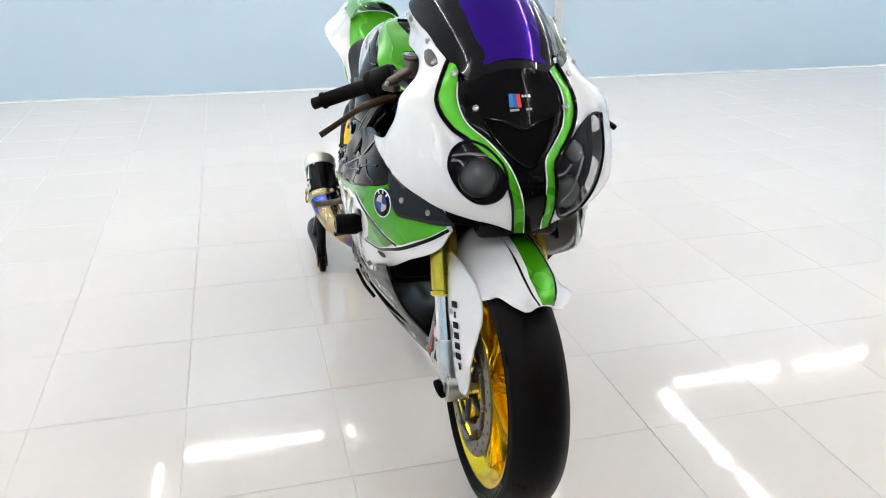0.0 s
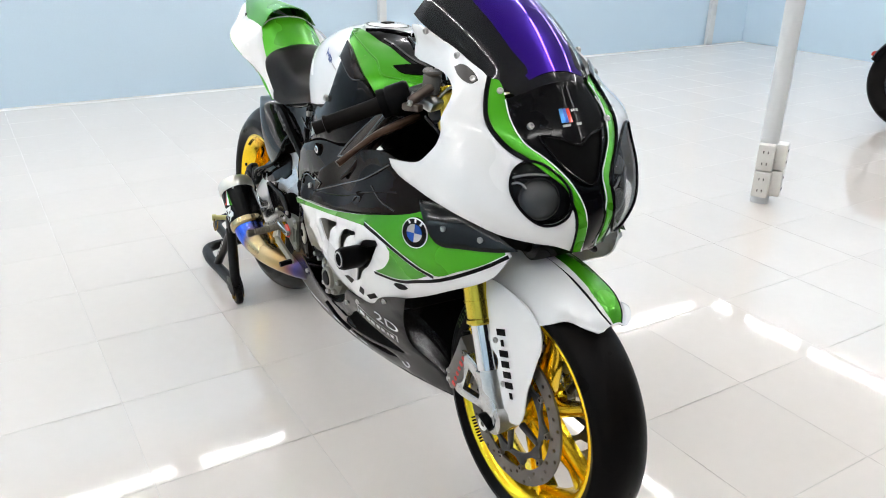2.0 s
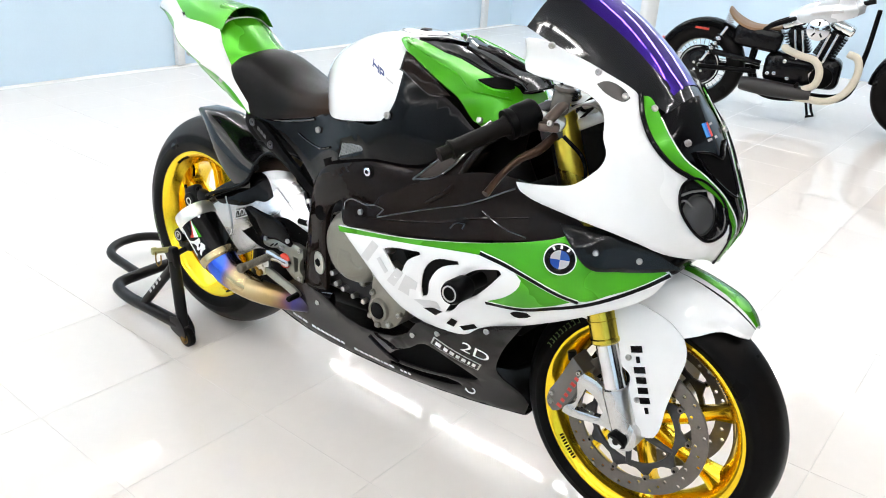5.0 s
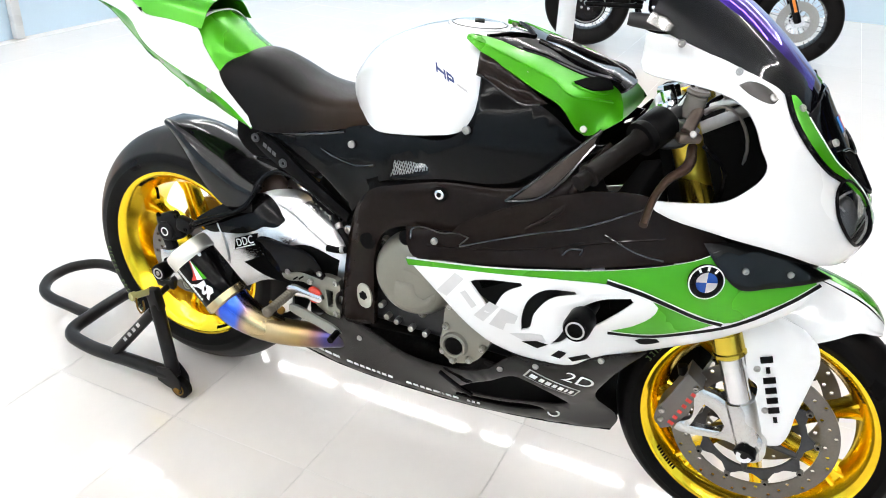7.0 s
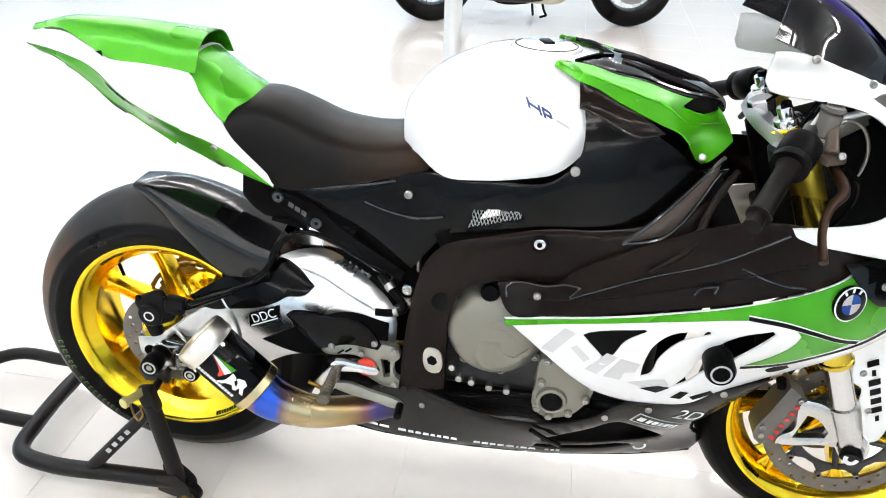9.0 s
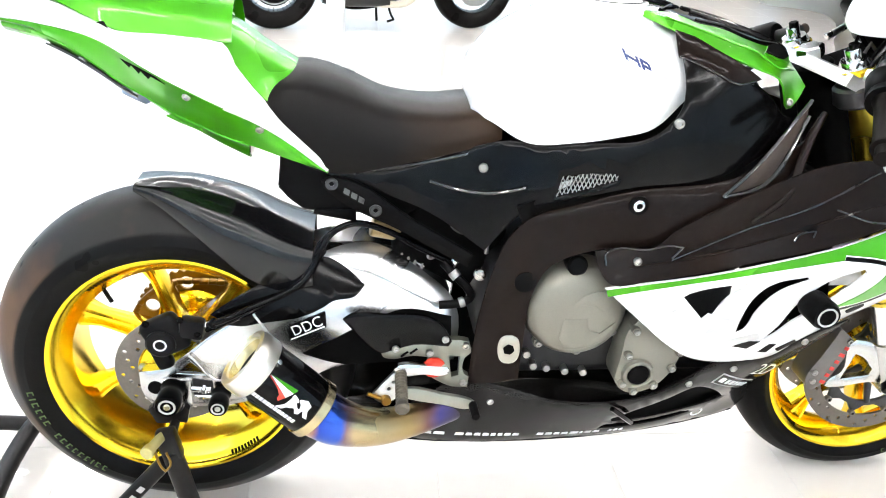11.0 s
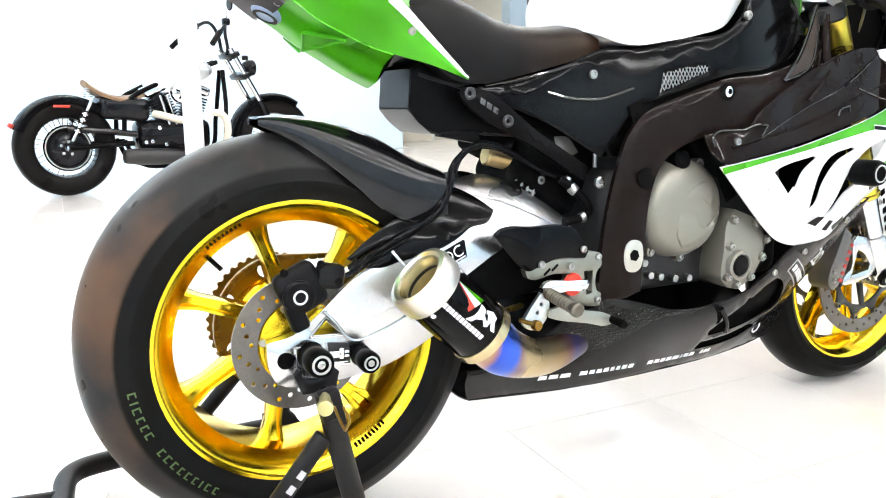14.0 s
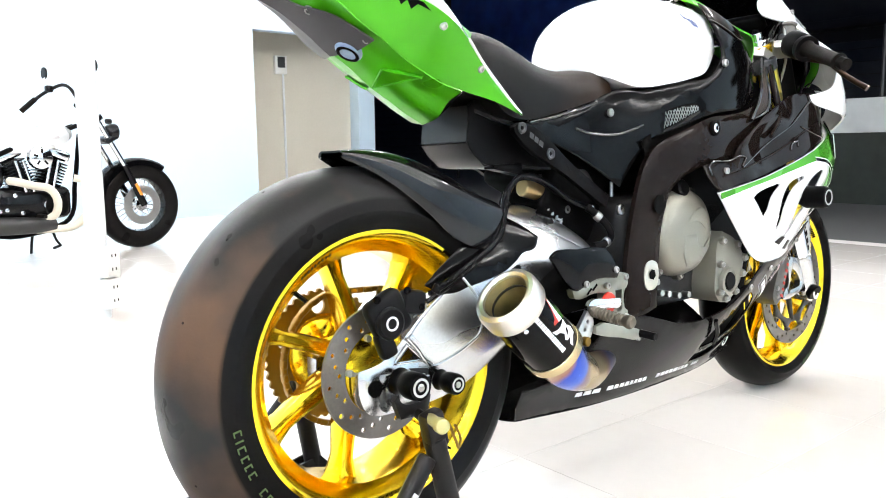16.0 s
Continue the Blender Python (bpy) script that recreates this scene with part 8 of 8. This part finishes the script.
    hl = part("headlamp", lathe([(0, -0.05), (0.04, -0.04), (0.058, -0.01), (0.060, 0.03), (0.055, 0.04), (0, 0.045)], 28, (1.34, 0, 0.86), (1, 0, 0)), gloss, root, "round black headlamp")
    part("glass", lathe([(0, 0.050), (0.04, 0.047), (0.054, 0.041)], 28, (1.34, 0, 0.86), (1, 0, 0)), CLEAR, hl)
    bars = tube([(0.97, -0.38, 1.085), (1.05, -0.31, 1.155), (1.11, -0.16, 1.19), (1.14, -0.07, 1.10), (1.16, -0.05, 0.98), (1.16, 0.05, 0.98), (1.14, 0.07, 1.10), (1.11, 0.16, 1.19), (1.05, 0.31, 1.155), (0.97, 0.38, 1.085)], 0.0125, 10)
    hb = part("handlebar", bars, gloss, root, "high black handlebar")
    for s in (-1, 1):
        part("grip", rod((0.985, s * 0.37, 1.100), (0.900, s * 0.42, 1.010), 0.019, 14), GRIP, hb)
        part("switch_box", block((0.05, 0.05, 0.05), (1.055, s * 0.30, 1.17), (0, 0, 0), 0.01), gloss, hb)
        m = part("mirror_stem", tube([(1.06, s * 0.30, 1.19), (1.05, s * 0.34, 1.24), (1.06, s * 0.36, 1.26)], 0.005, 8), CHROME, hb)
        part("mirror", lathe([(0, -0.006), (0.042, -0.006), (0.045, 0), (0.042, 0.006), (0, 0.006)], 24, (1.06, s * 0.37, 1.285), (1, 0, 0)), gloss, m)
        part("indicator", rod((1.23, s * 0.15, 0.93), (1.27, s * 0.15, 0.93), 0.018, 14), gloss, hb)
    # V-twin
    part("crankcase", block((0.52, 0.24, 0.22), (0.72, 0, 0.38), (0, 0, 0), 0.06, 4), gloss, root, "black engine casing")
    part("primary_cover", lathe([(0, 0.03), (0.05, 0.03), (0.075, 0.02), (0.08, 0)], 32, (0.86, -0.12, 0.36), (0, -1, 0)), MATT, root)
    part("timer_cover", lathe([(0, 0.012), (0.026, 0.012), (0.030, 0)], 24, (0.80, -0.122, 0.37), (0, -1, 0)), CHROME, root)
    for dx, lean in ((-0.11, -22), (0.11, 22)):
        top = (0.76 + dx * 1.0, 0, 0.58)
        cyl = block((0.11, 0.13, 0.20), (0, 0, 0), (0, 0, 0), 0.03)
        bmesh.ops.transform(cyl, matrix=pose(*top, 0, lean, 0), verts=cyl.verts)
        c = part("cylinder", cyl, gloss, root, "finned black cylinder")
        for k in range(9):
            fin = block((0.15, 0.19, 0.010), (0, 0, -0.09 + k * 0.021), (0, 0, 0), 0.003, 1)
            bmesh.ops.transform(fin, matrix=pose(*top, 0, lean, 0), verts=fin.verts)
            part("fin", fin, gloss, c)
        hd = block((0.17, 0.16, 0.07), (0, 0, 0.135), (0, 0, 0), 0.025, 4)
        bmesh.ops.transform(hd, matrix=pose(*top, 0, lean, 0), verts=hd.verts)
        part("rocker_cover", hd, CHROME, c, "polished rocker cover")
        for k in (-0.025, 0.025):
            part("pushrod_tube", rod((0.76 + dx * 0.55 + k, -0.115, 0.46), (0.76 + dx * 1.05 + k, -0.112, 0.665), 0.010, 12), CHROME, c)
    ac = part("air_cleaner", lathe([(0, 0.05), (0.05, 0.05), (0.075, 0.035), (0.080, 0.0), (0, 0)], 32, (0.77, -0.12, 0.685), (0, -1, 0)), CHROME, root, "round chrome air cleaner")
    for k in range(5):
        a = 2 * math.pi * k / 5 + 0.3
        part("cut_out", block((0.030, 0.004, 0.012), (0.77 + 0.042 * math.cos(a), -0.171, 0.685 + 0.042 * math.sin(a)), (0, -math.degrees(a), 0), 0.002), gloss, ac)
    part("exhaust_pipe", tube([(0.58, -0.10, 0.535), (0.60, -0.16, 0.53), (0.70, -0.175, 0.50), (0.80, -0.175, 0.475), (0.845, -0.175, 0.40), (0.83, -0.175, 0.31), (0.76, -0.175, 0.265)], 0.026, 14, 6), wrapm, root, "exhaust pipe wrapped in pale heat tape")
    part("exhaust_pipe", tube([(1.00, -0.10, 0.54), (1.06, -0.13, 0.52), (1.085, -0.16, 0.42), (1.04, -0.17, 0.29), (0.95, -0.17, 0.215), (0.80, -0.17, 0.205), (0.70, -0.17, 0.21)], 0.026, 14, 6), wrapm, root, "exhaust pipe wrapped in pale heat tape")
    part("silencer", tube([(0.82, -0.17, 0.235), (0.70, -0.172, 0.238), (0.36, -0.175, 0.255), (0.33, -0.175, 0.257)], [0.040, 0.052, 0.052, 0.046], 20, 5), surface("black_silencer", (0.012, 0.011, 0.011), 0.4), root, "black silencer")
    part("belt_guard", tube([(0.0, -0.11, 0.452), (0.22, -0.11, 0.43), (0.44, -0.11, 0.40)], 0.022, 8), gloss, root)
    part("footpeg", rod((0.72, -0.16, 0.30), (0.72, -0.27, 0.30), 0.014, 12), GRIP, root)
    part("side_stand", tube([(0.78, 0.08, 0.20), (0.80, 0.17, 0.09), (0.82, 0.24, 0.008)], 0.010, 8), MATT, root)
    part("jiffy", tube([(0.83, -0.10, 0.19), (0.85, -0.11, 0.12), (0.87, -0.12, 0.085), (0.82, -0.12, 0.07)], 0.009, 8), MATT, root)
    for q in ((0.50, 0.34), (0.545, 0.345), (0.64, 0.32), (0.60, 0.44)):
        bolt((q[0], -0.122, q[1]), 0.014, (0, -1, 0), root, CHROME)
    return root


cruiser()

# ---- side passage and street ----
sw = tagged(new("switch_box"), "grey electric switch box with conduit on the cream wall", "switch box")
part("box", block((0.16, 0.06, 0.22), (3.98, 7.715, 1.72), (0, 0, 0), 0.008), PLASTIC, sw)
part("window", block((0.10, 0.004, 0.13), (3.98, 7.683, 1.75), (0, 0, 0), 0.002), DARKMETAL, sw)
part("conduit", rod((4.02, 7.725, 0.004), (4.02, 7.725, 1.61), 0.014, 10), POLEM, sw)


def far_building():
    """The dark row of buildings across the street, with shutters and a blue sign board."""
    root = tagged(new("shop_building"), "dark shop building across the street at night", "building")
    root.location = (17.0, 0, -0.06)
    wallm = surface("dark_facade", (0.035, 0.034, 0.038), 0.8, 0, 0, 0.2, 3)
    part("facade", block((0.5, 44, 7.0), (0.25, 8, 3.5), bevel=0.02), wallm, root)
    part("plinth_wall", block((0.3, 9, 1.05), (-0.4, 1.5, 0.525), bevel=0.02), surface("pale_wall", (0.42, 0.43, 0.42), 0.8, 0, 0, 0.1, 4), root, "pale low wall in front of the shops")
    for k in range(7):
        f = part("shutter", block((0.06, 4.6, 2.9), (-0.03, -9 + k * 5.4, 1.45), bevel=0.01), surface("shutter_grey", (0.05, 0.055, 0.07), 0.6, 0.3, 0, 0.15, 6), root)
        for j in range(10):
            part("slat", block((0.03, 4.5, 0.02), (-0.075, -9 + k * 5.4, 0.3 + j * 0.27), bevel=0.004), wallm, f)
    part("roof_edge", block((0.9, 44, 0.18), (-0.1, 8, 3.25), bevel=0.02), wallm, root)
    return root


far_building()
bann = tagged(new("banner"), "dim blue printed banner hanging across the street", "banner")
part("cloth", block((0.03, 5.5, 3.2), (12.0, 11.2, 3.0), bevel=0.004), surface("blue_banner", (0.035, 0.085, 0.36), 0.6, 0, 0, 0.5, 2.5, 0, 1.2), bann)
for y in (8.6, 13.8):
    part("post", rod((12.04, y, -0.06), (12.04, y, 4.7), 0.04, 12), DARKMETAL, bann)


sign = tagged(new("sign"), "small lit blue green shop sign across the street", "sign")
part("case", block((0.12, 1.35, 0.62), (16.86, 20.45, 2.82), bevel=0.02), DARKMETAL, sign)
part("panel", block((0.02, 1.20, 0.26), (16.79, 20.45, 2.95), bevel=0.004), glowing("cyan_sign", (0.05, 0.75, 0.70), 0.45), sign)
part("panel", block((0.02, 1.20, 0.16), (16.79, 20.45, 2.66), bevel=0.004), glowing("pale_cyan_sign", (0.25, 0.9, 0.75), 0.5), sign)
lampr = tagged(new("signal_lamp"), "small red signal lamp across the street", "lamp")
part("case", rod((16.95, 24.10, 2.60), (16.86, 24.10, 2.60), 0.09, 16), DARKMETAL, lampr)
part("lens", lathe([(0, 0.02), (0.04, 0.014), (0.06, 0)], 16, (16.86, 24.10, 2.60), (-1, 0, 0)), glowing("red_lens", (1.0, 0.04, 0.06), 0.8), lampr)


def parked_scooter(x, y, turn):
    root = tagged(new("scooter"), "dark scooter with blue bodywork parked across the street", "scooter")
    root.matrix_basis = pose(x, y, -0.06, 0, 0, turn)
    for dx in (-0.6, 0.6):
        part("wheel", lathe([(0.12, -0.05), (0.25, -0.055), (0.28, -0.03), (0.28, 0.03), (0.25, 0.055), (0.12, 0.05)], 28, (dx, 0, 0.28), (0, 1, 0), close=True), RUBBER, root)
    part("body", skin([(-0.75, [(-0.10, 0.55), (-0.12, 0.68), (0, 0.78)]), (-0.3, [(-0.16, 0.40), (-0.17, 0.60), (0, 0.76)]), (0.1, [(-0.14, 0.22), (-0.15, 0.28), (0, 0.30)]), (0.4, [(-0.16, 0.35), (-0.17, 0.60), (0, 0.70)]), (0.55, [(-0.10, 0.60), (-0.11, 0.85), (0, 0.95)])], 3, 4, 0, 2), BLUE, root)
    part("seat", block((0.6, 0.24, 0.10), (-0.4, 0, 0.80), (0, -4, 0), 0.04, 3), VINYL, root)
    part("handlebar", tube([(0.45, -0.30, 1.0), (0.5, -0.1, 1.02), (0.5, 0.1, 1.02), (0.45, 0.30, 1.0)], 0.015, 8), MATT, root)


parked_scooter(15.4, 1.3, 80)
parked_scooter(15.6, 3.0, 100)
yard = tagged(new("yard_wall"), "pale low yard wall with dark base across the forecourt", "wall")
part("panel", block((0.12, 5.2, 0.42), (9.5, 1.0, 1.03), bevel=0.01), surface("pale_yard_paint", (0.78, 0.79, 0.78), 0.7, 0, 0, 0.12, 3), yard)
part("base", block((0.16, 5.3, 0.88), (9.5, 1.0, 0.38), bevel=0.01), surface("dark_yard_base", (0.03, 0.035, 0.03), 0.8, 0, 0, 0.3, 6), yard)
for k in range(4):
    part("post", rod((9.5, -1.4 + k * 1.45, 1.24), (9.5, -1.4 + k * 1.45, 2.1), 0.03, 10), DARKMETAL, yard)
box = tagged(part("crate", block((0.35, 0.35, 0.45), (14.8, 2.2, 0.166), (0, 0, 20), 0.02), surface("white_crate", (0.45, 0.45, 0.44), 0.6)), "pale plastic crate standing on the street", "crate")

# ---- floor tiles ----
def tile_mesh():
    h, t, c = 0.1993, 0.0, 0.0006
    bm = bmesh.new()
    top = [bm.verts.new((sx * (h - c), sy * (h - c), t)) for sx, sy in ((-1, -1), (1, -1), (1, 1), (-1, 1))]
    mid = [bm.verts.new((sx * h, sy * h, t - c)) for sx, sy in ((-1, -1), (1, -1), (1, 1), (-1, 1))]
    bm.faces.new(top)
    for i in range(4):
        bm.faces.new((top[i], mid[i], mid[(i + 1) % 4], top[(i + 1) % 4]))
    me = bpy.data.meshes.new("tile")
    bm.to_mesh(me)
    bm.free()
    me.materials.append(TILE)
    return me


TILE_ME = tile_mesh()
rest = bmesh.new()
for i in range(-10, 13):
    for j in range(-16, 22):
        x, y = 0.3 + 0.4 * i, -0.5 + 0.4 * j
        if x < X0 + 0.1 or x > X1 + 0.05 or y < Y0R + 0.1 or y > 7.7 or (y > Y1R and x < 3.5):
            continue
        if -1.9 <= x <= 3.1 and -2.2 <= y <= 6.0 and not (x < -0.9 and y < -1.0):
            ob = new("tile", TILE_ME)
            ob.parent = floor
            ob.location = (x, y, 0)
        else:
            k = len(rest.verts)
            rest.from_mesh(TILE_ME)
            rest.verts.ensure_lookup_table()
            for v in rest.verts[k:]:
                v.co += Vector((x, y, 0))
tagged(part("tiles", rest, TILE, floor, smooth=False), kind="stuff")
